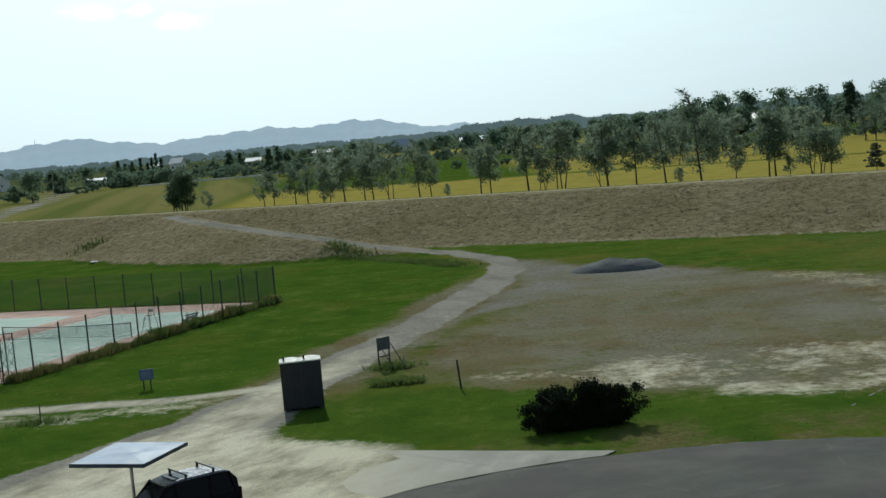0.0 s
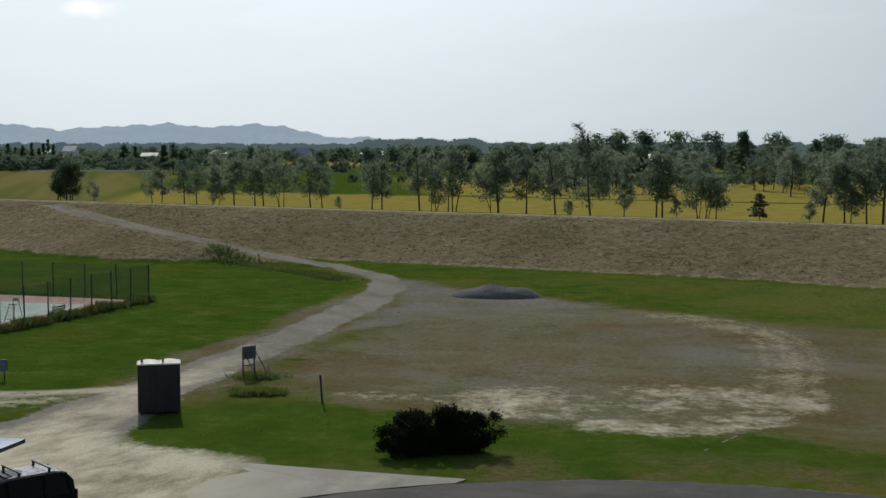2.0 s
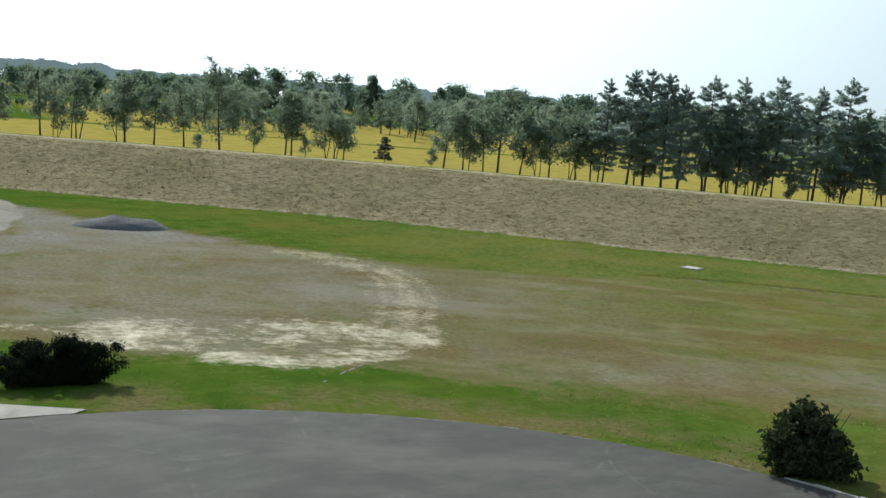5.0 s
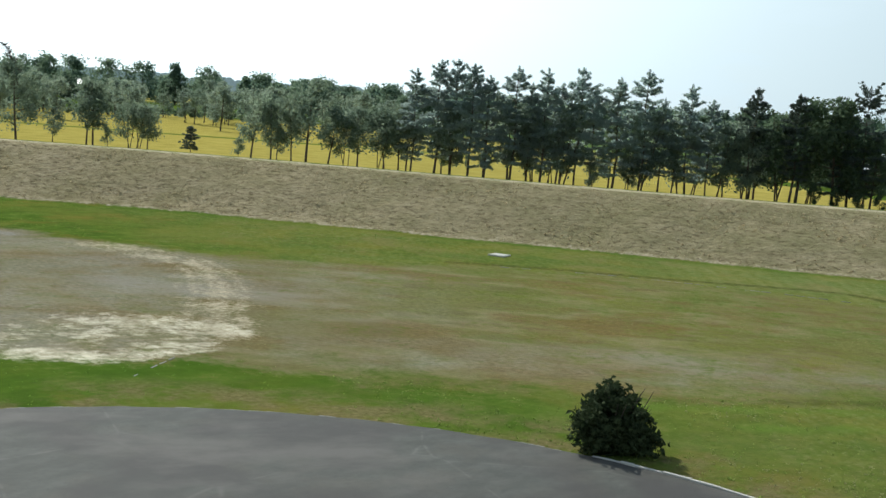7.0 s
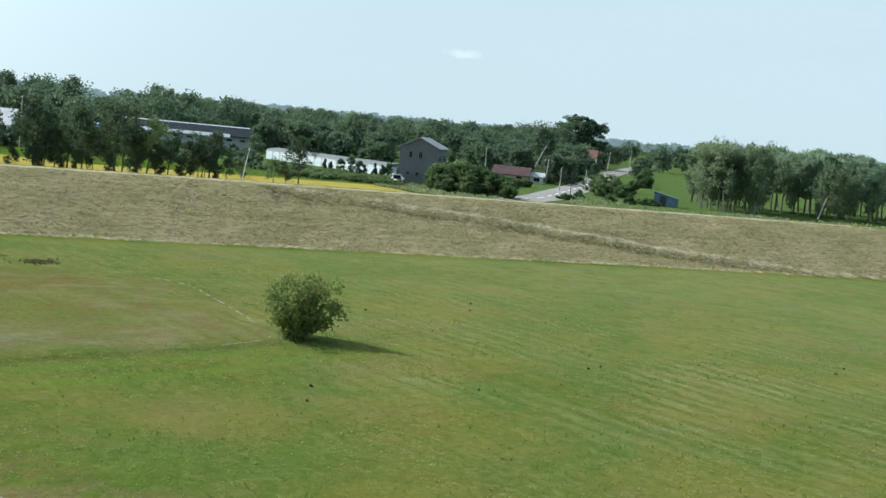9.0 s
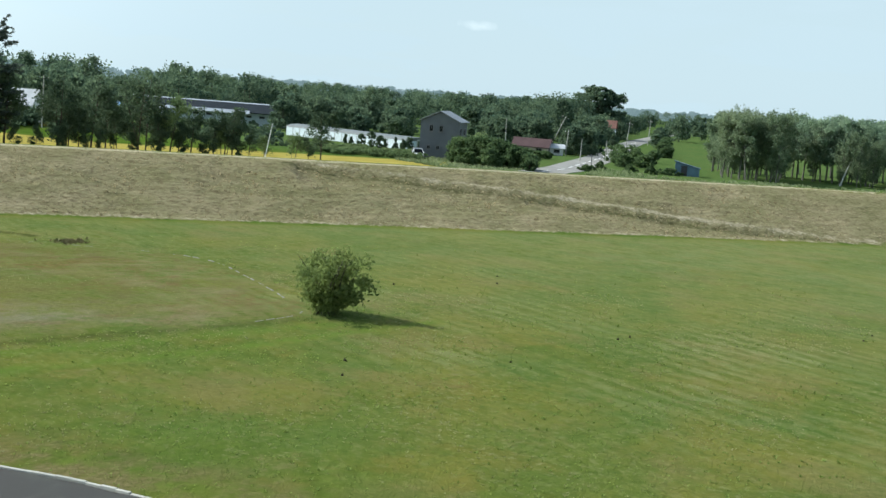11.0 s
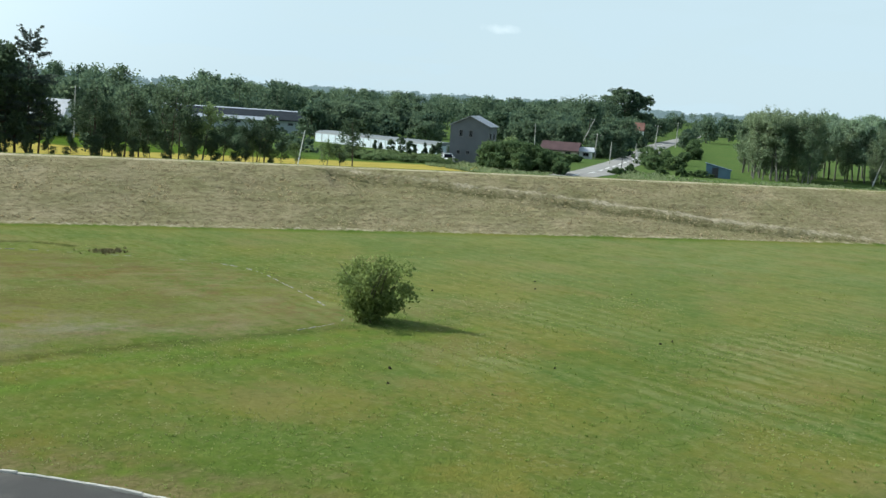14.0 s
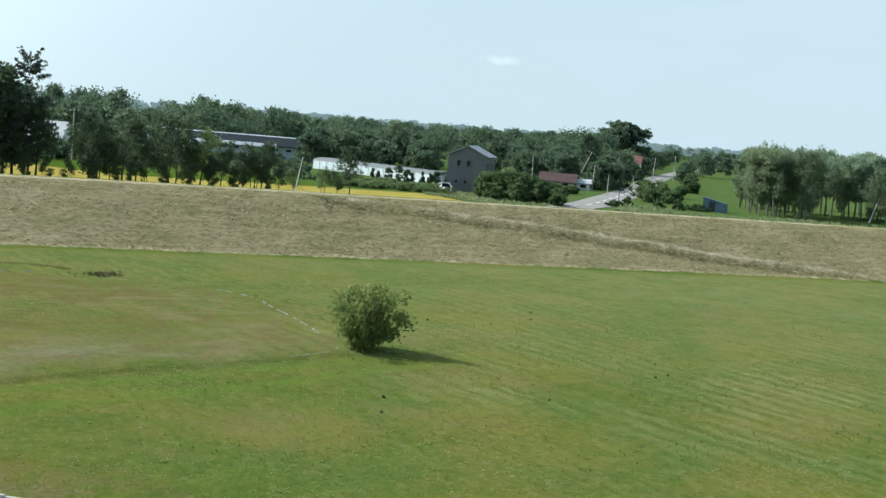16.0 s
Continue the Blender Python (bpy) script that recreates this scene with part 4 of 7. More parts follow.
def slab(bm, u0, u1, v0, v1, z0, z1):
    lo = [bm.verts.new(court_at(u, v, z0)) for u, v in ((u0, v0), (u1, v0), (u1, v1), (u0, v1))]
    hi = [bm.verts.new(court_at(u, v, z1)) for u, v in ((u0, v0), (u1, v0), (u1, v1), (u0, v1))]
    bm.faces.new(hi)
    for k in range(4):
        q = (k + 1) % 4
        bm.faces.new((lo[k], lo[q], hi[q], hi[k]))


def make_court():
    bm = bmesh.new()
    slab(bm, 0.6, 40, 0.6, 36, -0.1, 0.07)
    bmesh.ops.recalc_face_normals(bm, faces=bm.faces)
    base = tagged(finish("court_floor", bm, COURT_RED), "faded red hard court surround with dust", "sports court", kind="structure")
    for u0 in (2.6, 17.0):
        bm = bmesh.new()
        slab(bm, u0, u0 + 11.2, 4.8, 29.4, 0.0, 0.082)
        bmesh.ops.recalc_face_normals(bm, faces=bm.faces)
        part("playing_area", bm, COURT_MINT, base, "faded mint green playing area")
        bm = bmesh.new()
        z0, z1, w = 0.05, 0.09, 0.06
        for u in (u0 + 0.2, u0 + 1.57, u0 + 9.8, u0 + 11.0):
            slab(bm, u - w, u + w, 5.4, 29.0, z0, z1)
        for v in (5.4, 10.8, 23.6, 29.0):
            slab(bm, u0 + 0.27, u0 + 10.93, v - w, v + w, z0, z1 + 0.002)
        bmesh.ops.recalc_face_normals(bm, faces=bm.faces)
        part("line_marking", bm, WHITE_PAINT, base, "worn white court lines")
    return base


make_court()


def mesh_material(name, c, cover, pitch):
    """Wire mesh or net: thin crossing wires with holes between."""
    n = Nodes(name)
    geo = n.tree.nodes.new("ShaderNodeTexCoord")
    sep = n.tree.nodes.new("ShaderNodeSeparateXYZ")
    n.link(geo.outputs["Object"], sep.inputs[0])
    near = []
    for k in (0, 2):
        f = n.math("FRACT", n.math("DIVIDE", sep.outputs[k], pitch), 0.0)
        near.append(n.math("LESS_THAN", f, cover))
    n.bsdf.inputs["Roughness"].default_value = 0.6
    n.bsdf.inputs["Base Color"].default_value = (*c, 1)
    n.link(n.math("MAXIMUM", near[0], near[1]), n.bsdf.inputs["Alpha"])
    return n.mat


FENCE_MESH = mesh_material("green_wire_mesh", (0.03, 0.075, 0.06), 0.13, 0.06)
NET_MESH = mesh_material("black_net", (0.03, 0.035, 0.04), 0.12, 0.05)


def sheet(name, length, high, material, parent, label, lift=0.0):
    bm = bmesh.new()
    v = [bm.verts.new(p) for p in ((0, 0, lift), (length, 0, lift), (length, 0, lift + high), (0, 0, lift + high))]
    bm.faces.new(v)
    return part(name, bm, material, parent, label)


def make_fence(name, start, way, count, pitch, high, label):
    """A mesh fence: posts, two rails and mesh panels; x runs along it."""
    turn = math.degrees(math.atan2(way.y, way.x))
    top = thing(name, start[0], start[1], 0.0, turn)
    tagged(top, label, "fence")
    bm = bmesh.new()
    rod(bm, (0, 0, -0.2), (0, 0, high), 0.055)
    rod(bm, (0, 0, high), (0, 0, high + 0.04), 0.055, 0.02)
    me = bpy.data.meshes.new("post")
    bm.to_mesh(me)
    bm.free()
    me.materials.append(GREEN_STEEL)
    for k in range(count + 1):
        o = new("post", me)
        o.parent = top
        o.matrix_basis = pose(k * pitch, 0, 0, random.Random(k).uniform(-1, 1), random.Random(k + 9).uniform(-0.8, 0.8), 0)
    for k in range(count):
        panel = sheet("mesh_panel", pitch, high - 0.15, FENCE_MESH, top, "green wire mesh", 0.05)
        panel.matrix_basis = pose(k * pitch, 0, 0)
    for z in (0.1, high - 0.06):
        bm = bmesh.new()
        rod(bm, (0, 0, z), (count * pitch, 0, z), 0.007, sides=6)
        part("rail", bm, GREEN_STEEL, top)
    return top


make_fence("court_fence", court_at(0, 0), COURT_U, 13, 3.05, 3.0, "tall dark green mesh fence along the far side of the court")
make_fence("court_fence", court_at(0, 0), COURT_V, 12, 2.8, 3.0, "tall dark green mesh fence on thin posts beside the grass")


def make_net(u, v, length):
    p = court_at(u, v)
    top = thing("tennis_net", p[0], p[1], 0.08, math.degrees(math.atan2(COURT_U.y, COURT_U.x)))
    tagged(top, "sagging dark net between two posts on the court", "net")
    for x in (0, length):
        bm = bmesh.new()
        rod(bm, (x, 0, 0), (x, 0, 1.1), 0.045)
        part("post", bm, DARK_STEEL, top)
    bm = bmesh.new()
    for k in range(10):
        a, b = k / 10, (k + 1) / 10
        za, zb = (1.06 - 0.5 * t * (1 - t) for t in (a, b))
        rod(bm, (a * length, 0, za), (b * length, 0, zb), 0.03, sides=5)
    part("top_band", bm, DARK_STEEL, top, "dark net band")
    bm = bmesh.new()
    rod(bm, (0, 0, 0.09), (length, 0, 0.09), 0.015, sides=5)
    part("bottom_cord", bm, DARK_STEEL, top)
    bm = bmesh.new()
    for k in range(10):
        a, b = k / 10, (k + 1) / 10
        q = [bm.verts.new((t * length, 0, z)) for t, z in ((a, 0.1), (b, 0.1), (b, 1.06 - 0.5 * b * (1 - b)), (a, 1.06 - 0.5 * a * (1 - a)))]
        bm.faces.new(q)
    part("netting", bm, NET_MESH, top, "fine dark netting")


make_net(2.4, 17.1, 11.7)
make_net(16.9, 17.1, 11.7)


def make_umpire_chair():
    p = court_at(1.9, 15.4)
    top = thing("umpire_chair", p[0], p[1], 0.07, 150)
    tagged(top, "tall grey steel umpire chair beside the court net", "chair")
    legs = [((-0.5, -0.45, 0), (-0.22, -0.2, 1.75)), ((0.5, -0.45, 0), (0.22, -0.2, 1.75)), ((-0.5, 0.5, 0), (-0.22, 0.2, 1.35)), ((0.5, 0.5, 0), (0.22, 0.2, 1.35))]
    for a, b in legs:
        bm = bmesh.new()
        rod(bm, a, b, 0.03)
        part("leg", bm, GALVANISED, top)
    for k in range(4):
        t = 0.2 + 0.2 * k
        bm = bmesh.new()
        rod(bm, (-0.5 + 0.28 * t, 0.5 - 0.3 * t, 1.35 * t), (0.5 - 0.28 * t, 0.5 - 0.3 * t, 1.35 * t), 0.02)
        part("rung", bm, GALVANISED, top)
    bm = bmesh.new()
    box(bm, 0, 0, 1.35, 0.5, 0.45, 0.05, 0.01)
    part("seat", bm, plain("seat_board", (0.3, 0.25, 0.18), 0.7), top)
    bm = bmesh.new()
    box(bm, 0, -0.22, 1.68, 0.5, 0.04, 0.22, 0.01)
    part("backrest", bm, GALVANISED, top)


def make_bench():
    p = court_at(0.95, 11.6)
    top = thing("bench", p[0], p[1], 0.07, math.degrees(math.atan2(COURT_V.y, COURT_V.x)))
    tagged(top, "dark weathered bench inside the court fence", "bench")
    wood = plain("weathered_wood", (0.10, 0.08, 0.065), 0.85, vary=0.35, scale=8)
    for y in (-0.14, 0.0, 0.14):
        bm = bmesh.new()
        box(bm, 0, y, 0.44, 1.7, 0.11, 0.04, 0.008)
        part("seat_slat", bm, wood, top)
    for x in (-0.65, 0.65):
        bm = bmesh.new()
        box(bm, x, 0, 0.21, 0.06, 0.34, 0.42, 0.008)
        part("leg", bm, wood, top)
    for z in (0.6, 0.76):
        bm = bmesh.new()
        box(bm, 0, 0.22, z, 1.7, 0.04, 0.1, 0.008)
        part("back_slat", bm, wood, top)
    for x in (-0.65, 0.65):
        bm = bmesh.new()
        box(bm, x, 0.22, 0.6, 0.05, 0.05, 0.8, 0.008)
        part("upright", bm, wood, top)


def make_lattice_frame(x, y, turn):
    """A narrow braced steel frame, open at the corner of the court."""
    top = thing("lattice_frame", x, y, None, turn)
    tagged(top, "narrow rusty steel lattice frame at the court corner", "steel frame")
    h, w = 3.1, 0.95
    for px in (-w / 2, 0, w / 2):
        bm = bmesh.new()
        rod(bm, (px, 0, -0.1), (px, 0, h), 0.04, sides=6)
        part("upright", bm, DARK_STEEL, top)
    for z in (0.15, h - 0.04):
        bm = bmesh.new()
        rod(bm, (-w / 2, 0, z), (w / 2, 0, z), 0.035, sides=6)
        part("crossbar", bm, DARK_STEEL, top)
    for k in range(4):
        z0, z1 = 0.15 + k * 0.72, 0.15 + (k + 1) * 0.72
        for side in (-1, 1):
            for a, b in ((z0, z1), (z1, z0)):
                bm = bmesh.new()
                rod(bm, (0, 0, a), (side * w / 2, 0, b), 0.018, sides=5)
                part("brace", bm, DARK_STEEL, top)


make_umpire_chair()
make_bench()
make_lattice_frame(-26.6, 80.1, 12)

# ---- things on the near field ----
BLUE_GREY = plain("toilet_plastic", (0.02, 0.023, 0.032), 0.6, vary=0.2, scale=1.5, fine=9)
ROOF_WHITE = plain("roof_white", (0.72, 0.71, 0.64), 0.6, vary=0.12)
DARK_PLASTIC = plain("dark_plastic", (0.03, 0.032, 0.035), 0.6)


def make_toilet(x, y, turn):
    """A portable toilet: ribbed walls, a door with its frame, latch and vents, a low hipped roof, and skids."""
    top = thing("portable_toilet", x, y, None, turn)
    tagged(top, "dark portable toilet cabin with a pale hipped roof", "portable toilet", "toilet cabins")
    w, h = 0.98, 2.34
    bm = bmesh.new()
    box(bm, 0, 0, h / 2 + 0.1, w, w, h, 0.03)
    part("cabin", bm, BLUE_GREY, top)
    for side in range(4):
        m = Matrix.Rotation(side * math.pi / 2, 4, "Z")
        if side == 0:
            continue
        for k in (-1, 0, 1):
            bm = bmesh.new()
            box(bm, k * 0.29, -w / 2 - 0.012, h / 2 + 0.1, 0.16, 0.03, h - 0.3, 0.008)
            bmesh.ops.transform(bm, matrix=m, verts=bm.verts)
            part("wall_rib", bm, BLUE_GREY, top)
    for sx in (-1, 1):
        for sy in (-1, 1):
            bm = bmesh.new()
            box(bm, sx * (w / 2 - 0.01), sy * (w / 2 - 0.01), h / 2 + 0.1, 0.07, 0.07, h, 0.012)
            part("corner_post", bm, DARK_PLASTIC, top)
    bm = bmesh.new()
    box(bm, 0, -w / 2 - 0.015, 1.13, 0.68, 0.035, 1.9, 0.012)
    door = part("door", bm, BLUE_GREY, top)
    bm = bmesh.new()
    box(bm, 0.26, -w / 2 - 0.045, 1.1, 0.06, 0.03, 0.14, 0.008)
    part("latch", bm, DARK_PLASTIC, door)
    for k in range(3):
        bm = bmesh.new()
        box(bm, 0, -w / 2 - 0.02, 2.2 + 0.06 * k, 0.5, 0.03, 0.025)
        part("vent_slat", bm, DARK_PLASTIC, top)
    bm = bmesh.new()
    r = w / 2 + 0.05
    lo = [bm.verts.new((sx * r, sy * r, h + 0.1)) for sx, sy in ((-1, -1), (1, -1), (1, 1), (-1, 1))]
    lo2 = [bm.verts.new((v.co.x, v.co.y, h + 0.16)) for v in lo]
    hi = [bm.verts.new((-0.12, 0, h + 0.32)), bm.verts.new((0.12, 0, h + 0.32))]
    bm.faces.new(lo[::-1])
    for k in range(4):
        q = (k + 1) % 4
        bm.faces.new((lo[k], lo[q], lo2[q], lo2[k]))
    bm.faces.new((lo2[0], lo2[1], hi[1], hi[0]))
    bm.faces.new((lo2[1], lo2[2], hi[1]))
    bm.faces.new((lo2[2], lo2[3], hi[0], hi[1]))
    bm.faces.new((lo2[3], lo2[0], hi[0]))
    part("roof", bm, ROOF_WHITE, top, "pale weathered roof")
    bm = bmesh.new()
    rod(bm, (0.3, 0.3, h + 0.15), (0.3, 0.3, h + 0.4), 0.05)
    part("vent_pipe", bm, DARK_PLASTIC, top)
    for sx in (-1, 1):
        bm = bmesh.new()
        box(bm, sx * 0.34, 0, 0.05, 0.1, 1.02, 0.14, 0.01)
        part("skid", bm, DARK_PLASTIC, top)
    return top


make_toilet(-7.36, 63.65, 186)
make_toilet(-6.37, 63.76, 186)


def make_target_board():
    top = thing("board_stand", -2.95, 73.0, None, 40)
    tagged(top, "dark square board on a braced wooden stand in the weeds", "board stand")
    wood = plain("stand_wood", (0.10, 0.095, 0.085), 0.85, vary=0.3)
    for x in (-0.4, 0.4):
        bm = bmesh.new()
        box(bm, x, 0, 0.85, 0.07, 0.07, 1.8, 0.01)
        part("post", bm, wood, top)
        bm = bmesh.new()
        rod(bm, (x, 0.03, 1.6), (x + 0.35, -0.95, 0.0), 0.03, sides=6)
        part("brace", bm, wood, top)
    bm = bmesh.new()
    box(bm, 0, -0.06, 1.42, 0.92, 0.04, 0.72, 0.008)
    part("board", bm, plain("board_face", (0.10, 0.115, 0.125), 0.7), top, "dark grey-green board")
    bm = bmesh.new()
    box(bm, 0, -0.04, 0.7, 0.86, 0.04, 0.07, 0.008)
    part("crossbar", bm, wood, top)


def make_post(x, y, tall, lean, label, material, size=0.1):
    top = thing("wooden_post", x, y)
    tagged(top, label, "post")
    m = Matrix.Rotation(radians(lean), 4, "Y")
    bm = bmesh.new()
    box(bm, 0, 0, tall / 2 - 0.1, size, size, tall + 0.2, 0.012)
    bmesh.ops.transform(bm, matrix=m, verts=bm.verts)
    part("shaft", bm, material, top)
    bm = bmesh.new()
    box(bm, 0, 0, tall + 0.02, size * 1.25, size * 1.25, 0.05, 0.012)
    bmesh.ops.transform(bm, matrix=m, verts=bm.verts)
    part("cap", bm, material, top)


def make_blue_sign():
    top = thing("notice_board", -16.6, 73.2, None, 14)
    tagged(top, "small faded blue notice board on two legs in the grass", "sign")
    leg = plain("sign_leg", (0.035, 0.037, 0.04), 0.6)
    for x in (-0.2, 0.2):
        bm = bmesh.new()
        box(bm, x, 0, 0.42, 0.08, 0.08, 0.95, 0.01)
        part("leg", bm, leg, top)
    bm = bmesh.new()
    box(bm, 0, -0.06, 0.86, 0.78, 0.04, 0.62, 0.01)
    part("panel", bm, plain("sign_blue", (0.11, 0.16, 0.30), 0.6, vary=0.15), top, "faded blue panel")
    bm = bmesh.new()
    box(bm, 0, -0.085, 0.86, 0.6, 0.012, 0.4)
    part("notice", bm, plain("sign_notice", (0.16, 0.21, 0.33), 0.6), top)


make_target_board()
make_post(1.1, 65.0, 1.45, -4, "dark leaning wooden post at the edge of the bare lot", plain("old_timber", (0.045, 0.042, 0.04), 0.85))
make_post(-1.85, 72.3, 0.75, 3, "pale short stake beside the board stand", plain("pale_timber", (0.30, 0.29, 0.26), 0.85), 0.07)
make_post(-20.8, 66.3, 0.9, 2, "short dark stake in the grass by the track", plain("stake_timber", (0.06, 0.055, 0.05), 0.85), 0.06)
make_blue_sign()


def make_canopy():
    """A square shelter: one steel post, a low pyramid of blue sheet with a dark fascia."""
    top = thing("shelter_canopy", -11.4, 45.1, 0.05, -20)
    tagged(top, "square blue-white shelter roof on one steel post", "shelter")
    h, r = 2.66, 1.48
    bm = bmesh.new()
    rod(bm, (0, 0, 0), (0, 0, h + 0.1), 0.06, sides=12)
    part("post", bm, GALVANISED, top)
    bm = bmesh.new()
    box(bm, 0, 0, 0.02, 0.4, 0.4, 0.04, 0.01)
    part("base_plate", bm, GALVANISED, top)
    sheet_mat = plain("blue_sheet", (0.24, 0.335, 0.475), 0.6, 0.0, vary=0.1, scale=0.8, fine=5)
    apex = Vector((0, 0, h + 0.15))
    corners = [Vector((sx * r, sy * r, h + 0.06)) for sx, sy in ((-1, -1), (1, -1), (1, 1), (-1, 1))]
    for k in range(4):
        a, b = corners[k], corners[(k + 1) % 4]
        bm = bmesh.new()
        f = bm.faces.new([bm.verts.new(p) for p in (a, b, apex)])
        g = bmesh.ops.extrude_face_region(bm, geom=[f])["geom"]
        for v in g:
            if isinstance(v, bmesh.types.BMVert):
                v.co.z += 0.03
        bmesh.ops.recalc_face_normals(bm, faces=bm.faces)
        part("roof_panel", bm, sheet_mat, top, "pale blue roof sheet")
        bm = bmesh.new()
        mid = (a + b) / 2
        turn = Matrix.Rotation(math.atan2(b.y - a.y, b.x - a.x), 4, "Z")
        box(bm, mid.x, mid.y, h + 0.02, 2 * r + 0.05, 0.05, 0.14, 0.008, turn)
        part("fascia", bm, plain("fascia_navy", (0.03, 0.045, 0.075), 0.5), top, "dark blue edge")
        bm = bmesh.new()
        rod(bm, (0, 0, h - 0.35), (corners[k].x * 0.9, corners[k].y * 0.9, h + 0.02), 0.03, sides=6)
        part("strut", bm, GALVANISED, top)


make_canopy()


def loft(bm, rings):
    """Skin a row of equal rings of points."""
    rows = [[bm.verts.new(p) for p in ring] for ring in rings]
    n = len(rows[0])
    for a, b in zip(rows[:-1], rows[1:]):
        for k in range(n):
            q = (k + 1) % n
            bm.faces.new((a[k], a[q], b[q], b[k]))
    bm.faces.new(rows[0][::-1])
    bm.faces.new(rows[-1])
    bmesh.ops.recalc_face_normals(bm, faces=bm.faces)


CAR_BLACK = plain("car_black", (0.004, 0.005, 0.009), 0.25, 0.0, vary=0.15, spec=0.08)
CAR_SILVER = plain("roof_silver", (0.09, 0.095, 0.115), 0.3, 0.6, vary=0.1)
CAR_WHITE = plain("car_white", (0.75, 0.76, 0.76), 0.25, 0.0, vary=0.05)
GLASS = plain("car_glass", (0.004, 0.005, 0.007), 0.08, 0.0, vary=0.1, spec=0.12)
RUBBER = plain("rubber", (0.018, 0.018, 0.018), 0.85)
CHROME = plain("chrome", (0.55, 0.56, 0.57), 0.2, 0.95, vary=0.05)
LAMP_GLASS = plain("lamp_glass", (0.55, 0.56, 0.56), 0.12, 0.0, vary=0.05)
TAIL_RED = plain("tail_red", (0.07, 0.008, 0.008), 0.2)


def make_car(name, label, x, y, z, turn, paint, roof_paint, long=4.6, wide=1.74, tall=1.85, racks=True, hood=0.9):
    """A tall wagon, nose along +x: lower body, glass house, roof, wheels, lamps, mirrors, roof bars."""
    top = thing(name, x, y, z, turn)
    tagged(top, label, "car")
    L, W, H = long / 2, wide / 2, tall
    belt = H * 0.56

    def ring(px, low, high, half, shrink):
        return [(px, -half, low), (px, -half, low + 0.25), (px, -half * shrink, high - 0.05), (px, -half * shrink * 0.92, high),
                (px, half * shrink * 0.92, high), (px, half * shrink, high - 0.05), (px, half, low + 0.25), (px, half, low)]

    bm = bmesh.new()
    loft(bm, [ring(-L, 0.42, belt - 0.05, W * 0.9, 0.97), ring(-L + 0.12, 0.3, belt, W * 0.98, 0.98), ring(-L + 1.2, 0.26, belt + 0.01, W, 0.98),
              ring(L - hood - 0.6, 0.26, belt, W, 0.97), ring(L - 0.35, 0.28, belt - 0.16, W * 0.97, 0.94), ring(L - 0.06, 0.34, belt - 0.3, W * 0.88, 0.94), ring(L, 0.42, belt - 0.42, W * 0.8, 0.95)])
    bmesh.ops.bevel(bm, geom=[e for e in bm.edges], offset=0.02, segments=1, affect="EDGES")
    part("body", bm, paint, top, smooth_faces=True)
    rear, front = -L + 0.08, L - hood - 0.1
    t = 0.80

    def cabin(px, high, k):
        return [(px, -W * 0.96, belt - 0.03), (px, -W * t * k, high), (px, W * t * k, high), (px, W * 0.96, belt - 0.03)]

    bm = bmesh.new()
    rows = [[(rear, -W * 0.90, belt - 0.03), (rear + 0.06, -W * 0.86, belt + 0.42), (rear + 0.06, W * 0.86, belt + 0.42), (rear, W * 0.90, belt - 0.03)],
            [(rear + 0.08, -W * 0.95, belt - 0.03), (rear + 0.2, -W * t * 0.98, H - 0.2), (rear + 0.2, W * t * 0.98, H - 0.2), (rear + 0.08, W * 0.95, belt - 0.03)],
            [(rear + 0.3, -W * 0.96, belt - 0.03), (rear + 0.42, -W * t, H - 0.09), (rear + 0.42, W * t, H - 0.09), (rear + 0.3, W * 0.96, belt - 0.03)],
            cabin(rear + 0.7, H - 0.05, 1.0), cabin(front - 1.15, H - 0.05, 1.0),
            [(front, -W * 0.92, belt - 0.03), (front - 0.8, -W * t * 0.96, H - 0.12), (front - 0.8, W * t * 0.96, H - 0.12), (front, W * 0.92, belt - 0.03)]]
    loft(bm, rows)
    house = part("glass_house", bm, GLASS, top, "dark tinted glass")
    bm = bmesh.new()
    loft(bm, [[(px, -W * t * k, hz - 0.06), (px, -W * t * k * 0.9, hz), (px, W * t * k * 0.9, hz), (px, W * t * k, hz - 0.06)] for px, hz, k in
              ((rear + 0.22, H - 0.14, 0.94), (rear + 0.42, H - 0.05, 1.0), (rear + 0.75, H, 1.02), (-0.1, H + 0.02, 1.03), (front - 1.2, H, 1.02), (front - 0.78, H - 0.08, 0.98))])
    roof = part("roof", bm, roof_paint, top, smooth_faces=False)
    bm = bmesh.new()
    box(bm, front - 1.45, 0, H + 0.006, 0.62, W * 1.05, 0.03, 0.01)
    part("sunroof", bm, GLASS, roof)
    for side in (-1, 1):
        for px, lean in ((rear + 0.16, 0.18), (rear + 1.15, 0.0), (-0.05 + L * 0.12, 0.0), (front - 0.4, -0.42)):
            bm = bmesh.new()
            a, b = Vector((px - 0.3 * (lean < 0) * -1.2, side * W * 0.965, belt - 0.04)), Vector((px + lean, side * W * t * 1.01, H - 0.08))
            rod(bm, a, b, 0.045, sides=5)
            part("pillar", bm, paint, house)
        bm = bmesh.new()
        box(bm, front - 0.15, side * (W + 0.09), belt + 0.08, 0.12, 0.2, 0.15, 0.03)
        part("mirror", bm, paint, top)
        bm = bmesh.new()
        box(bm, L - 0.16, side * W * 0.68, belt - 0.36, 0.22, 0.34, 0.16, 0.03)
        part("headlight", bm, LAMP_GLASS, top)
        bm = bmesh.new()
        box(bm, -L + 0.05, side * W * 0.86, belt - 0.12, 0.08, 0.14, 0.42, 0.02)
        part("tail_light", bm, TAIL_RED, top)
        for px in (-0.35, 0.75):
            bm = bmesh.new()
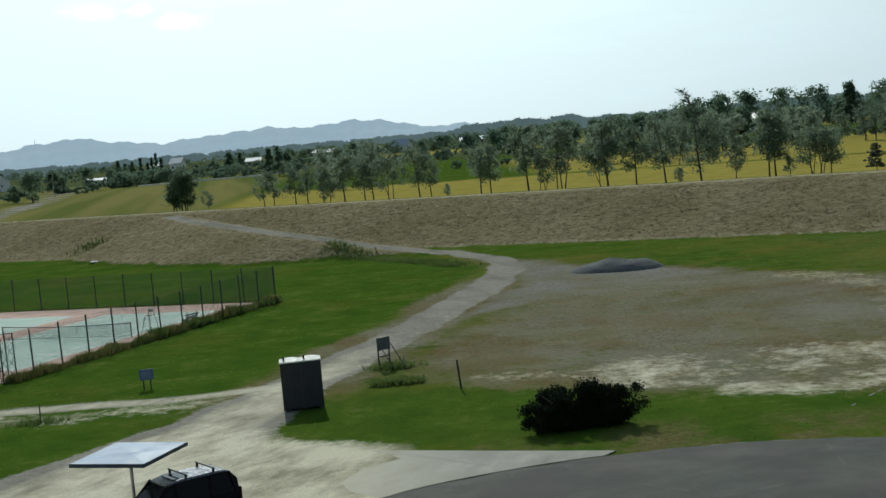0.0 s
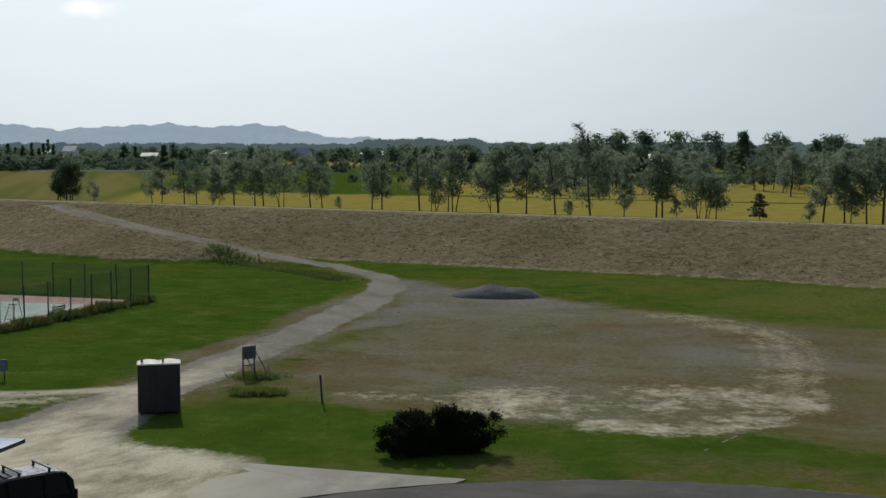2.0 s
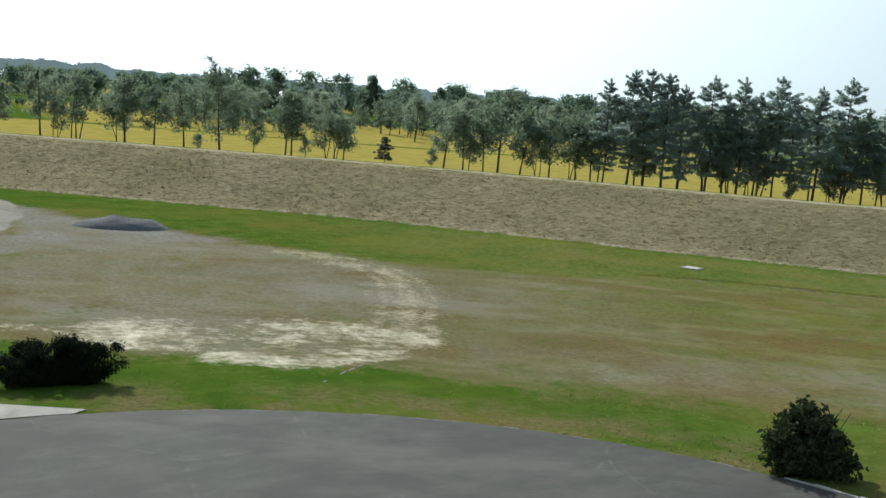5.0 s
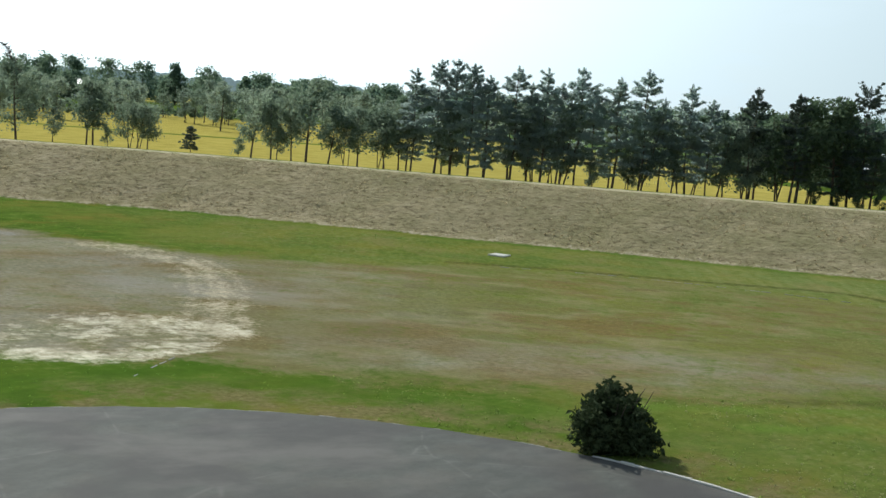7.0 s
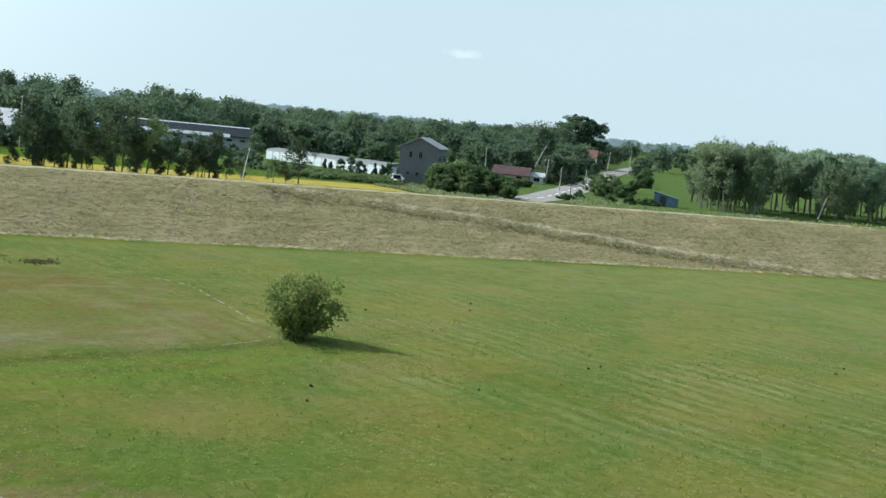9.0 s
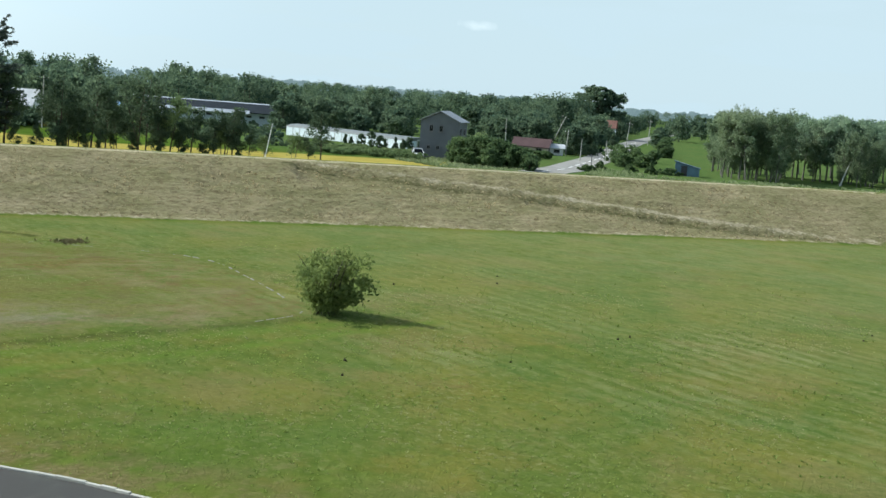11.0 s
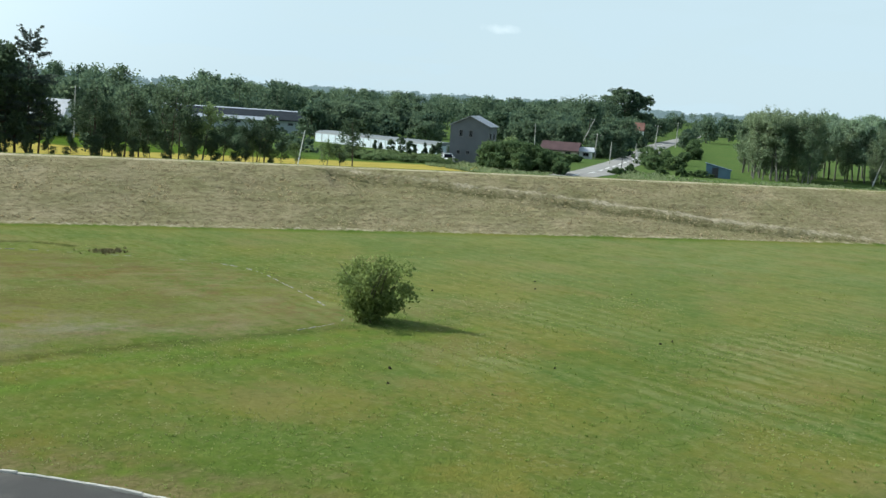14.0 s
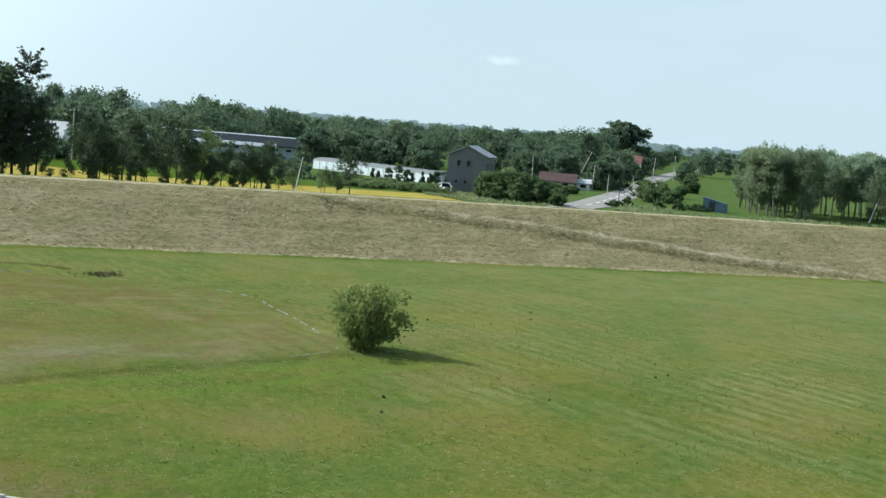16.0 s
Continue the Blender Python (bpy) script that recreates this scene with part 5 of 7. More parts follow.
            box(bm, px, side * (W + 0.012), belt - 0.14, 0.2, 0.03, 0.035, 0.008)
            part("door_handle", bm, CHROME, top)
    for px in (-L + 0.85, L - 0.85):
        for side in (-1, 1):
            bm = bmesh.new()
            rod(bm, (px, side * (W - 0.22), 0.33), (px, side * (W + 0.005), 0.33), 0.33, sides=20)
            wheel = part("wheel", bm, RUBBER, top)
            bm = bmesh.new()
            rod(bm, (px, side * (W - 0.05), 0.33), (px, side * (W + 0.015), 0.33), 0.2, 0.18, sides=16)
            part("rim", bm, CHROME, wheel)
    for px, nm in ((L + 0.02, "front_bumper"), (-L - 0.02, "rear_bumper")):
        bm = bmesh.new()
        box(bm, px - 0.05 * (px > 0) + 0.05 * (px < 0), 0, 0.42, 0.16, wide * 0.9, 0.24, 0.04)
        part(nm, bm, paint, top)
    if racks:
        for px in (-1.33, -0.25):
            bm = bmesh.new()
            rod(bm, (px, -W * 0.86, H + 0.14), (px, W * 0.86, H + 0.14), 0.025, sides=8)
            rack = part("roof_bar", bm, DARK_STEEL, top)
            for side in (-1, 1):
                bm = bmesh.new()
                box(bm, px, side * W * 0.72, H + 0.05, 0.09, 0.05, 0.18, 0.01)
                part("foot", bm, DARK_STEEL, rack)
    return top


make_car("wagon_car", "black tall wagon with silver roof bars on the dusty drive", -9.9, 44.55, 0.05, math.degrees(math.atan2(-0.59, -0.81)), CAR_BLACK, CAR_SILVER)


def make_heap():
    """A low heap of grey gravel with loose stones round it."""
    rng = np.random.default_rng(11)
    us, vs = 46, 20
    verts, faces = [], []
    for i in range(vs + 1):
        for j in range(us):
            a, r = 2 * math.pi * j / us, i / vs
            x, y = math.cos(a) * 4.1 * r, math.sin(a) * 2.3 * r
            h = 1.0 * (1 - r ** 2.8) ** 0.9 * (0.88 + 0.12 * math.cos(x * 1.9 + 1.0) * math.cos(y * 1.2))
            verts.append((x, y, max(-0.05, h + rng.normal() * 0.045 * (1 - r * 0.5)) - 0.03))
    for i in range(vs):
        for j in range(us):
            q = (j + 1) % us
            faces.append((i * us + j, (i + 1) * us + j, (i + 1) * us + q, i * us + q))
    n = Nodes("gravel_heap")
    c = n.ramp(n.noise(7, 5, 0.7), (0.3, (0.085, 0.09, 0.092)), (0.7, (0.18, 0.185, 0.185)))
    n.bump(n.noise(12, 4), 0.7, 0.06)
    ob = from_arrays("gravel_heap", verts, faces, n.done(c, 0.95, 0.0, 0.2), flat=False)
    ob.matrix_basis = pose(16.6, 110.4, 0.0, 0, 0, -8)
    tagged(ob, "low heap of blue-grey gravel on the lot", "gravel heap", kind="stuff")


make_heap()


def flat_cover(name, label, x, y, w, d, high, material, turn=0.0, category="slab"):
    bm = bmesh.new()
    box(bm, 0, 0, high / 2, w, d, high, 0.02)
    box(bm, 0, 0, high, w * 0.8, d * 0.8, 0.03, 0.01)
    ob = finish(name, bm, material)
    ob.matrix_basis = pose(x, y, height1(x, y) - 0.02, 0, 0, turn)
    return tagged(ob, label, category)


flat_cover("concrete_slab", "pale flat concrete cover in the grass strip", 61.0, 91.0, 1.5, 1.5, 0.12, KERB, 30)
flat_cover("white_board", "small white board lying on the dry levee slope", -42.4, 168.9, 1.1, 1.0, 0.12, WHITE_PAINT, 25, "board")


# ---- shrubs ----
def shrub(name, label, x, y, wide, deep, tall, material, seed, clumps=90, per=60, leaf=0.11, stems=7, fill=0.55, low=0.12, turn=0.0, foot=1.0, head=1.0, tilt=0.0, blocky=1.0):
    """A many-stemmed shrub with an uneven leafy crown."""
    rng = np.random.default_rng(seed)
    lines, centres, radii = [], [], []
    for _ in range(stems):
        tip = Vector((rng.uniform(-1, 1) * wide * 0.3, rng.uniform(-1, 1) * deep * 0.3, tall * rng.uniform(0.6, 0.9)))
        base = Vector((rng.normal() * wide * 0.05, rng.normal() * deep * 0.05, -0.1))
        lines.append([(base, 0.05), (base.lerp(tip, 0.5) + Vector((0, 0, 0.1)), 0.03), (tip, 0.01)])
    for _ in range(clumps):
        d = rng.normal(size=3)
        d /= np.linalg.norm(d)
        d = np.sign(d) * np.abs(d) ** blocky
        r = rng.uniform(fill, 1.0)
        z = (d[2] * 0.5 + 0.5) * r
        bulge = 0.85 + 0.3 * math.sin(3 * math.atan2(d[1], d[0]) + seed)
        bulge *= foot + (head - foot) * min(1, z * 1.15)
        centres.append((d[0] * r * wide * 0.44 * bulge, d[1] * r * deep * 0.44 * bulge, tall * (low + (0.93 - low) * z) * (1 + tilt * d[0] * r)))
        radii.append(rng.uniform(0.18, 0.36) * min(wide, tall) * 0.42)
    (tv, tf), (lv, lf) = limb_tubes(lines), leaf_cloud(rng, centres, radii, per, leaf, 0.9)
    lv[:, 2] = np.maximum(lv[:, 2], 0.02)
    top = thing(name, x, y, None, turn)
    from_arrays("stems", tv, tf, BARK, top, flat=False)
    from_arrays("foliage", lv, lf, material, top)
    return tagged(top, label, "shrub")


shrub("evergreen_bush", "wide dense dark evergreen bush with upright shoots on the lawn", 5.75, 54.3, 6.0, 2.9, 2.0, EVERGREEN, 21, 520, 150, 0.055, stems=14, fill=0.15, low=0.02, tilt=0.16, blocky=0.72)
shrub("rounded_shrub", "dark glossy-leaved round shrub at the edge of the asphalt", 31.5, 37.45, 4.7, 4.4, 2.85, HOLLY, 23, 190, 60, 0.13, stems=16, fill=0.3, low=0.02, foot=1.22, head=0.62)
shrub("willow_shrub", "grey-green open round shrub standing alone in the meadow", 67.2, 33.9, 6.5, 6.4, 4.1, WILLOW_LEAF, 24, 150, 64, 0.13, stems=22, fill=0.3, low=0.1, foot=0.5, head=1.12)

# ---- trees along the levee ----
ROW = "trees along the levee"
SLIM = [broadleaf(100 + k, 7.0, 1.75 + 0.12 * (k % 4), 0.3 + 0.04 * (k % 3), 1 + (k % 3 == 2) * 2, 0.95, 0.15, clumps=66 + 6 * (k % 3), wisp=0.6) for k in range(6)]
TALL = [pine(200 + k, 12.0, 3.4 + 0.4 * (k % 3), 0.17 + 0.03 * (k % 4), 1.0, 0.2, 0.16 + 0.08 * (k % 3)) for k in range(7)]
FULL = [broadleaf(300 + k, 9.0, 2.1, 0.2, 1 + 2 * (k % 2), 1.0, 0.17, clumps=120, wisp=0.6) for k in range(4)]
protos = {}


def behind(x, y, h, far=19.0):
    """Moves a tree from the crest outwards to the foot of the levee's far side, as seen from the building."""
    k = 1.0
    while float(levee_offset(np.array([x * k]), np.array([y * k]))[0]) - float(levee_width(x * k)) < far:
        k += 0.004
    return x * k, y * k, 13.2 + (CREST + h - 13.2) * k - height1(x * k, y * k)




def plant(kind, shapes, tall, rows, label, name, bark, leaf, seed, category="tree", far=19.0):
    rng = random.Random(seed)
    for k, (x, y, h) in enumerate(rows):
        x, y, h = behind(x, y, h, far)
        key = (kind, rng.randrange(len(shapes)))
        turn, s = rng.uniform(0, 360), h / tall
        if key not in protos:
            protos[key] = put_tree(name, label, shapes[key[1]], x, y, bark, leaf, s, turn, category, ROW)
        else:
            again(protos[key], x, y, turn, s, label)


plant("slim", SLIM, 7.0, [(-35.9, 193.6, 5.3), (-33.8, 192.0, 6.6), (-30.0, 189.6, 2.8), (-21.2, 183.7, 4.6), (-19.9, 183.3, 5.2), (-16.6, 181.2, 6.0), (-14.8, 179.8, 5.4),
      (-12.6, 178.5, 5.2), (-11.6, 177.6, 3.4), (-9.5, 176.2, 6.9), (-6.7, 174.8, 6.0), (-5.5, 173.8, 6.1), (-3.0, 172.4, 6.2), (0.7, 169.9, 6.8), (2.2, 168.9, 5.8),
      (4.2, 167.4, 1.6), (8.4, 164.7, 6.1), (9.7, 164.1, 6.3)], "slender young tree with a thin airy crown", "levee_tree", BARK, LEAF, 1)
plant("slim", SLIM, 7.0, [(14.2, 160.8, 8.2), (16.0, 159.6, 5.0), (18.0, 158.4, 8.5), (22.4, 155.8, 6.0), (23.3, 155.2, 8.5), (26.3, 153.2, 7.1), (29.6, 151.6, 7.7), (30.9, 150.8, 1.9),
      (36.7, 146.9, 4.2), (40.0, 145.0, 7.3), (40.7, 144.8, 7.4), (42.1, 143.9, 2.6), (44.3, 142.2, 5.5), (44.9, 142.0, 5.8), (45.8, 141.2, 5.1)],
      "slim tree with an open crown on the levee edge", "levee_tree", BARK, LEAF, 2)
plant("slim", SLIM, 7.0, [(54.3, 135.0, 2.3), (55.3, 134.1, 7.2), (57.2, 132.8, 6.5), (57.8, 132.5, 4.0), (59.1, 131.4, 6.6), (60.3, 130.3, 9.5), (62.3, 128.9, 6.7), (63.8, 127.0, 5.3),
      (64.8, 126.5, 6.6), (66.6, 125.0, 6.1), (67.0, 124.2, 7.1), (68.1, 123.1, 6.6), (68.8, 122.7, 6.1)], "slim tree in a close row along the levee", "levee_tree", BARK, LEAF, 3)
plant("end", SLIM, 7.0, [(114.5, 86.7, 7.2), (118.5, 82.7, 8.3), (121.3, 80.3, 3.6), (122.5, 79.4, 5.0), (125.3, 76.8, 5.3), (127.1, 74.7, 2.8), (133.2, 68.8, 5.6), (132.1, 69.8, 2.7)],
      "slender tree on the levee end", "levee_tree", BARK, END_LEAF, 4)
plant("full", FULL, 9.0, [(72.4, 119.4, 7.9), (77.2, 115.2, 9.2), (79.0, 113.4, 9.1), (81.6, 111.6, 9.6), (84.4, 109.5, 3.2), (87.2, 107.3, 5.0), (88.4, 106.3, 9.4), (90.9, 104.2, 9.0),
      (95.1, 101.3, 8.5), (96.9, 100.2, 9.0)],
      "full leafy tree in the dark grove on the levee", "grove_tree", BARK, DARK_LEAF, 5)
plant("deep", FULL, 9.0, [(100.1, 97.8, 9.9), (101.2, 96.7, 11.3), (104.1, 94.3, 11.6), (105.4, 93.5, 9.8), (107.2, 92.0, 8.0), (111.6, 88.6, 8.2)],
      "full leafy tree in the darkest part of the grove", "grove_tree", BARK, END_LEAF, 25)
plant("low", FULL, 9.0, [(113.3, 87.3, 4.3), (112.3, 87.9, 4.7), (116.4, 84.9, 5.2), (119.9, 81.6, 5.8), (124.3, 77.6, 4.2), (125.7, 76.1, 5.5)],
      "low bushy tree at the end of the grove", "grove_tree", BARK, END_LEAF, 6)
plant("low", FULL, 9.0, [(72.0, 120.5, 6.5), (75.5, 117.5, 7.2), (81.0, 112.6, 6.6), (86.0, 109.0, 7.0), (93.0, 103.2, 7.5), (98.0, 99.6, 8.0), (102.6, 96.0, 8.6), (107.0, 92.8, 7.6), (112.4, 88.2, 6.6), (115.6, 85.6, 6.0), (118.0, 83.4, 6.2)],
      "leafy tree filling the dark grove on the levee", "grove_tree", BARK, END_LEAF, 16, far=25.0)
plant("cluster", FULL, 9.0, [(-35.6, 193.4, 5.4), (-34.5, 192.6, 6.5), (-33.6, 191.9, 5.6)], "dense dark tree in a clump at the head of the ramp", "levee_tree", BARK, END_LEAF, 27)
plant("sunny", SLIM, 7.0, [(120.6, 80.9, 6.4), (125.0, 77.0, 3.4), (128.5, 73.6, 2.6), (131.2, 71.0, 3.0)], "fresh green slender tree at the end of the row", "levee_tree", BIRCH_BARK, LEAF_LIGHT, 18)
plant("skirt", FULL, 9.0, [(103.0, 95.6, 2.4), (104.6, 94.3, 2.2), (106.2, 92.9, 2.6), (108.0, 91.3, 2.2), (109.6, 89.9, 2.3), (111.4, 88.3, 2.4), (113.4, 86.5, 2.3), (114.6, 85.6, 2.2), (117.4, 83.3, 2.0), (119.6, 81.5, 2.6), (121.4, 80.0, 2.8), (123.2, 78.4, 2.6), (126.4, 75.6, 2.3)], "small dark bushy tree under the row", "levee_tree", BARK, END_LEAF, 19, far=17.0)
def on_levee(bearing, far, eye=(0.4, -0.4)):
    """The place at a bearing from the window, so far behind the levee's crest."""
    d = 90.0
    while True:
        x, y = eye[0] + d * math.sin(radians(bearing)), eye[1] + d * math.cos(radians(bearing))
        if float(levee_offset(np.array([x]), np.array([y]))[0]) - float(levee_width(x)) >= far:
            return x, y, d
        d += 0.4


def plant_pines(rows, far=19.0):
    """Pines by their bearing and the elevation of their tips."""
    rng = random.Random(7)
    for k, (bearing, tip) in enumerate(rows):
        x, y, d = on_levee(bearing, far + rng.uniform(-1.5, 1.5))
        s = (13.2 + d * math.tan(radians(tip)) - height1(x, y)) / 12.0
        # right-hand pines take the needle copy with painted shade
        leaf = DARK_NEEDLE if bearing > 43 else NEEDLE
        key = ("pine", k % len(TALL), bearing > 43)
        turn = rng.uniform(0, 360)
        label = "tall dark pine with ragged whorls of branches"
        if key not in protos:
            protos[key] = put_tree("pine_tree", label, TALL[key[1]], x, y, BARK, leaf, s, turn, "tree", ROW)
        else:
            again(protos[key], x, y, turn, s, label)


plant_pines([(29.33, 1.12), (30.37, 1.55), (31.10, 1.64), (31.84, 1.51), (32.55, 1.05), (33.77, 1.54), (34.45, 0.85), (35.08, 1.56), (35.75, 0.95), (36.60, 1.69), (37.25, 0.95),
             (38.27, 1.38), (39.45, 1.80), (40.25, 0.6), (41.36, 1.31), (42.3, 0.7), (44.15, 1.35), (45.9, 1.2), (47.8, 1.15)])
put_tree("pine_tree", "tall broad dark pine with spreading limbs", pine(291, 14.6, 5.6, 0.16, 1.1, 0.2, 0.22, 0.5, 0.055), *on_levee(48.7, 19.0)[:2], BARK, DARK_NEEDLE, 1.0, 40, "tree", ROW)
put_tree("small_spruce", "small dense dark spruce standing on the levee edge", pine(240, 3.5, 2.7, 0.3, 1.6, 0.1, 0.0, 0.95, 0.075), *on_levee(19.62, 19.0)[:2], BARK, DARK_NEEDLE, 1.12)
put_tree("half_dead_tree", "tall tree with a bare twiggy top and full lower crown", broadleaf(41, 9.4, 3.0, 0.2, 1, 1.0, 0.17, clumps=120), *behind(33.3, 149.3, 9)[:2], BARK, LEAF, 1.12)


def bare_top():
    rng = np.random.default_rng(5)
    lines = [[(Vector((0, 0, 6.5)), 0.1), (Vector((-0.8, 0.1, 9.6)), 0.05), (Vector((-1.7, 0.1, 11.0)), 0.02)]]
    for k in range(110):
        z = rng.uniform(8.0, 11.0)
        p = Vector((-0.8 - (z - 9.6) * 0.55, 0, z))
        a = rng.uniform(0, 6.28)
        q = p + Vector((math.cos(a) * 0.8 - 0.3, math.sin(a) * 0.7, rng.uniform(-0.1, 0.7)))
        lines.append([(p, 0.03), (p.lerp(q, 0.5) + Vector((0, 0, 0.08)), 0.024), (q, 0.016)])
    return limb_tubes(lines, 4)


tv, tf = bare_top()
for o in scene.objects:
    if o.name == "half_dead_tree":
        from_arrays("dead_top", tv, tf, BARK, o, "bare dead branches")

# a second, looser row in the fields behind
fr = random.Random(15)
for k in range(64):
    az = fr.uniform(-4, 31) if k < 44 else fr.uniform(6, 24)
    d = fr.uniform(250, 345)
    x, y = d * math.sin(radians(az)), d * math.cos(radians(az))
    again(protos[("full", fr.randrange(4))] if fr.random() < 0.7 else protos[("slim", fr.randrange(6))], x, y, fr.uniform(0, 360), fr.uniform(0.85, 1.12), "leafy field tree with a bare lower trunk")


# ---- behind the levee ----
def polar(az, d):
    return d * math.sin(radians(az)), d * math.cos(radians(az))


def woods(name, label, spots, seed, material, leaf=0.5, per=60, lumps=8, cone=0.12, low=0.1):
    """Far trees, each a trunk with an uneven crown of many leafy sprays, some round, some pointed, joined."""
    rng = np.random.default_rng(seed)
    centres, radii, lines = [], [], []
    for x, y, h, w in spots:
        z0 = OUTER
        lines.append([(Vector((x, y, z0 - 0.2)), 0.016 * h), (Vector((x, y, z0 + h * 0.8)), 0.05)])
        pointed = rng.uniform() < cone
        peak = rng.uniform(0.42, 0.62)
        lobes = [(rng.uniform(0, 2 * math.pi), rng.uniform(0.1, 0.3), int(rng.integers(2, 5))) for _ in range(2)]
        for j in range(lumps * 4):
            a = rng.uniform(0, 2 * math.pi)
            t = low + (0.965 - low) * rng.uniform() ** 0.85 if j else 0.955
            q = (t - low) / (1 - low)
            if pointed:
                shape = 1.02 - q
            else:
                shape = math.sqrt(max(0.03, 1 - ((q - peak) / (1 - peak if q > peak else peak + 0.12)) ** 2))
            shape *= 1 + sum(k * math.sin(n * a + p) for p, k, n in lobes)
            r = w * 0.42 * shape * math.sqrt(rng.uniform(0.15, 1.0)) * (j > 0)
            centres.append((x + math.cos(a) * r, y + math.sin(a) * r, z0 + h * t))
            radii.append(min(w * 0.2, h * 0.16) * rng.uniform(0.6, 1.3) * (0.6 if pointed else 1.0))
    lv, lf = leaf_cloud(rng, centres, radii, max(6, int(per * 0.42)), leaf * 0.8, 0.8, False, 0.75)
    tv, tf = limb_tubes(lines, 4)
    top = from_arrays(name, lv, lf, material, None, label)
    tagged(top, label, "woods", kind="stuff")
    from_arrays("trunks", tv, tf, BARK, top)
    return top


def off_road(spots, clear=9.0):
    """Keeps the country road and its verges free."""
    keep = []
    for s in spots:
        dx, dy = s[0] - 184.0, s[1] - 56.2
        if abs(dx * -0.193 + dy * 0.981) > clear + s[3] * 0.4:
            keep.append(s)
    return keep


def belt(rng, az0, az1, d0, d1, count, h0, h1, w0, w1):
    out = []
    for _ in range(count):
        x, y = polar(rng.uniform(az0, az1), rng.uniform(d0, d1))
        out.append((x, y, rng.uniform(h0, h1), rng.uniform(w0, w1)))
    return out


wr = random.Random(77)
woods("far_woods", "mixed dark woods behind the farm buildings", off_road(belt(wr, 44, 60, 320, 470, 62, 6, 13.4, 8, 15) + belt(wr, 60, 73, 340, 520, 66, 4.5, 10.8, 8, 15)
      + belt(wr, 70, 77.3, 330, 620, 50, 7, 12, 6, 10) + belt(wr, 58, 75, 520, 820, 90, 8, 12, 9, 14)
      + belt(wr, 44, 54.6, 235, 300, 24, 5, 10.5, 5, 9) + belt(wr, 60, 67, 275, 345, 24, 4, 7.6, 6, 10) + belt(wr, 69, 73.2, 270, 330, 22, 5, 8, 5, 8) + belt(wr, 73.6, 75.3, 300, 380, 10, 5, 8, 4, 6)), 31, SIDELIT_LEAF, 0.4, 130)
woods("far_woods", "distant belt of tall round trees beyond the rice", belt(wr, 4, 30, 430, 640, 80, 5.5, 10.2, 8, 13) + [(*polar(a, d), h, w) for a, d, h, w in ((12.4, 440, 12.4, 13), (13.6, 445, 13.2, 12), (14.6, 450, 13.4, 11), (16.2, 455, 13.6, 13), (17.6, 450, 13.0, 12), (19.0, 455, 13.8, 14), (20.4, 460, 13.4, 12), (22.6, 450, 12.4, 12))]
      + belt(wr, 22, 46, 400, 560, 100, 7.5, 12.5, 8, 13), 32, WOODS_LEAF, 0.46, 170, 9)
woods("far_woods", "scattered dark trees among distant farms", [(*polar(a, d), h, w) for a, d, h, w in ((-16.2, 386, 8.2, 7.0), (-16.9, 392, 5.0, 6), (-15.3, 470, 7.8, 5.5), (-15.0, 480, 6.6, 5), (-17.6, 400, 5.6, 6), (-18.6, 420, 6.5, 7), (-13.9, 520, 7.6, 5), (-12.9, 545, 6.4, 6),
      (-8.5, 600, 5.4, 7), (-8.0, 610, 4.6, 6), (-7.85, 600, 9.0, 4), (-7.35, 600, 8.2, 5), (-6.15, 415, 9.4, 5.5), (-5.75, 420, 9.8, 6.5), (-5.4, 430, 7.0, 5), (-3.2, 420, 7.2, 6), (-2.45, 430, 8.4, 6), (-1.9, 440, 6.4, 6), (0.6, 520, 6.5, 7), (2.6, 440, 8.4, 7), (3.6, 430, 9.0, 7))]
      + belt(wr, -8.5, 4, 640, 950, 30, 4, 7.5, 6, 10), 33, WOODS_LEAF, 0.4, 90)
woods("far_woods", "ragged row of pointed dark trees by a farm", [(*polar(a, 560 + 8 * math.sin(a * 9)), h, w) for a, h, w in ((-12.55, 9.6, 4.0), (-12.25, 8.0, 3.5), (-11.95, 8.6, 3.6), (-11.6, 9.9, 3.4), (-11.3, 7.6, 3.6), (-11.12, 9.7, 3.2), (-10.93, 11.4, 3.4), (-10.72, 9.2, 3.4))], 47, WOODS_LEAF, 0.4, 80, 8, 1.0)
woods("field_hedges", "dark bushes in front of the distant farms", belt(wr, -12.6, -9.4, 470, 510, 34, 3.8, 5.4, 5, 9) + belt(wr, -9.4, -4, 470, 560, 26, 2.8, 4.6, 6, 10) + belt(wr, -15.2, -12.6, 440, 520, 12, 1.2, 2.6, 5, 9) + belt(wr, -6.8, 3.5, 445, 520, 26, 1.5, 3.4, 6, 11), 48, WOODS_LEAF, 0.34, 70)


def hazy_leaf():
    """Far leaves, with the bluish haze before them put in as a glow."""
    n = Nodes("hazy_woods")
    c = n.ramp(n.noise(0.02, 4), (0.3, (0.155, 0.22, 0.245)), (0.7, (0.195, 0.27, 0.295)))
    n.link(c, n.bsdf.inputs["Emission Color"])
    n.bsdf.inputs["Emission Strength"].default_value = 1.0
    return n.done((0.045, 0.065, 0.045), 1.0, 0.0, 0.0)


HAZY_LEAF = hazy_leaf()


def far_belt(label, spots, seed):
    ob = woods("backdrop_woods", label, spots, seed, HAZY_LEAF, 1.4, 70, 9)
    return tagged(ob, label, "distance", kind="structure")


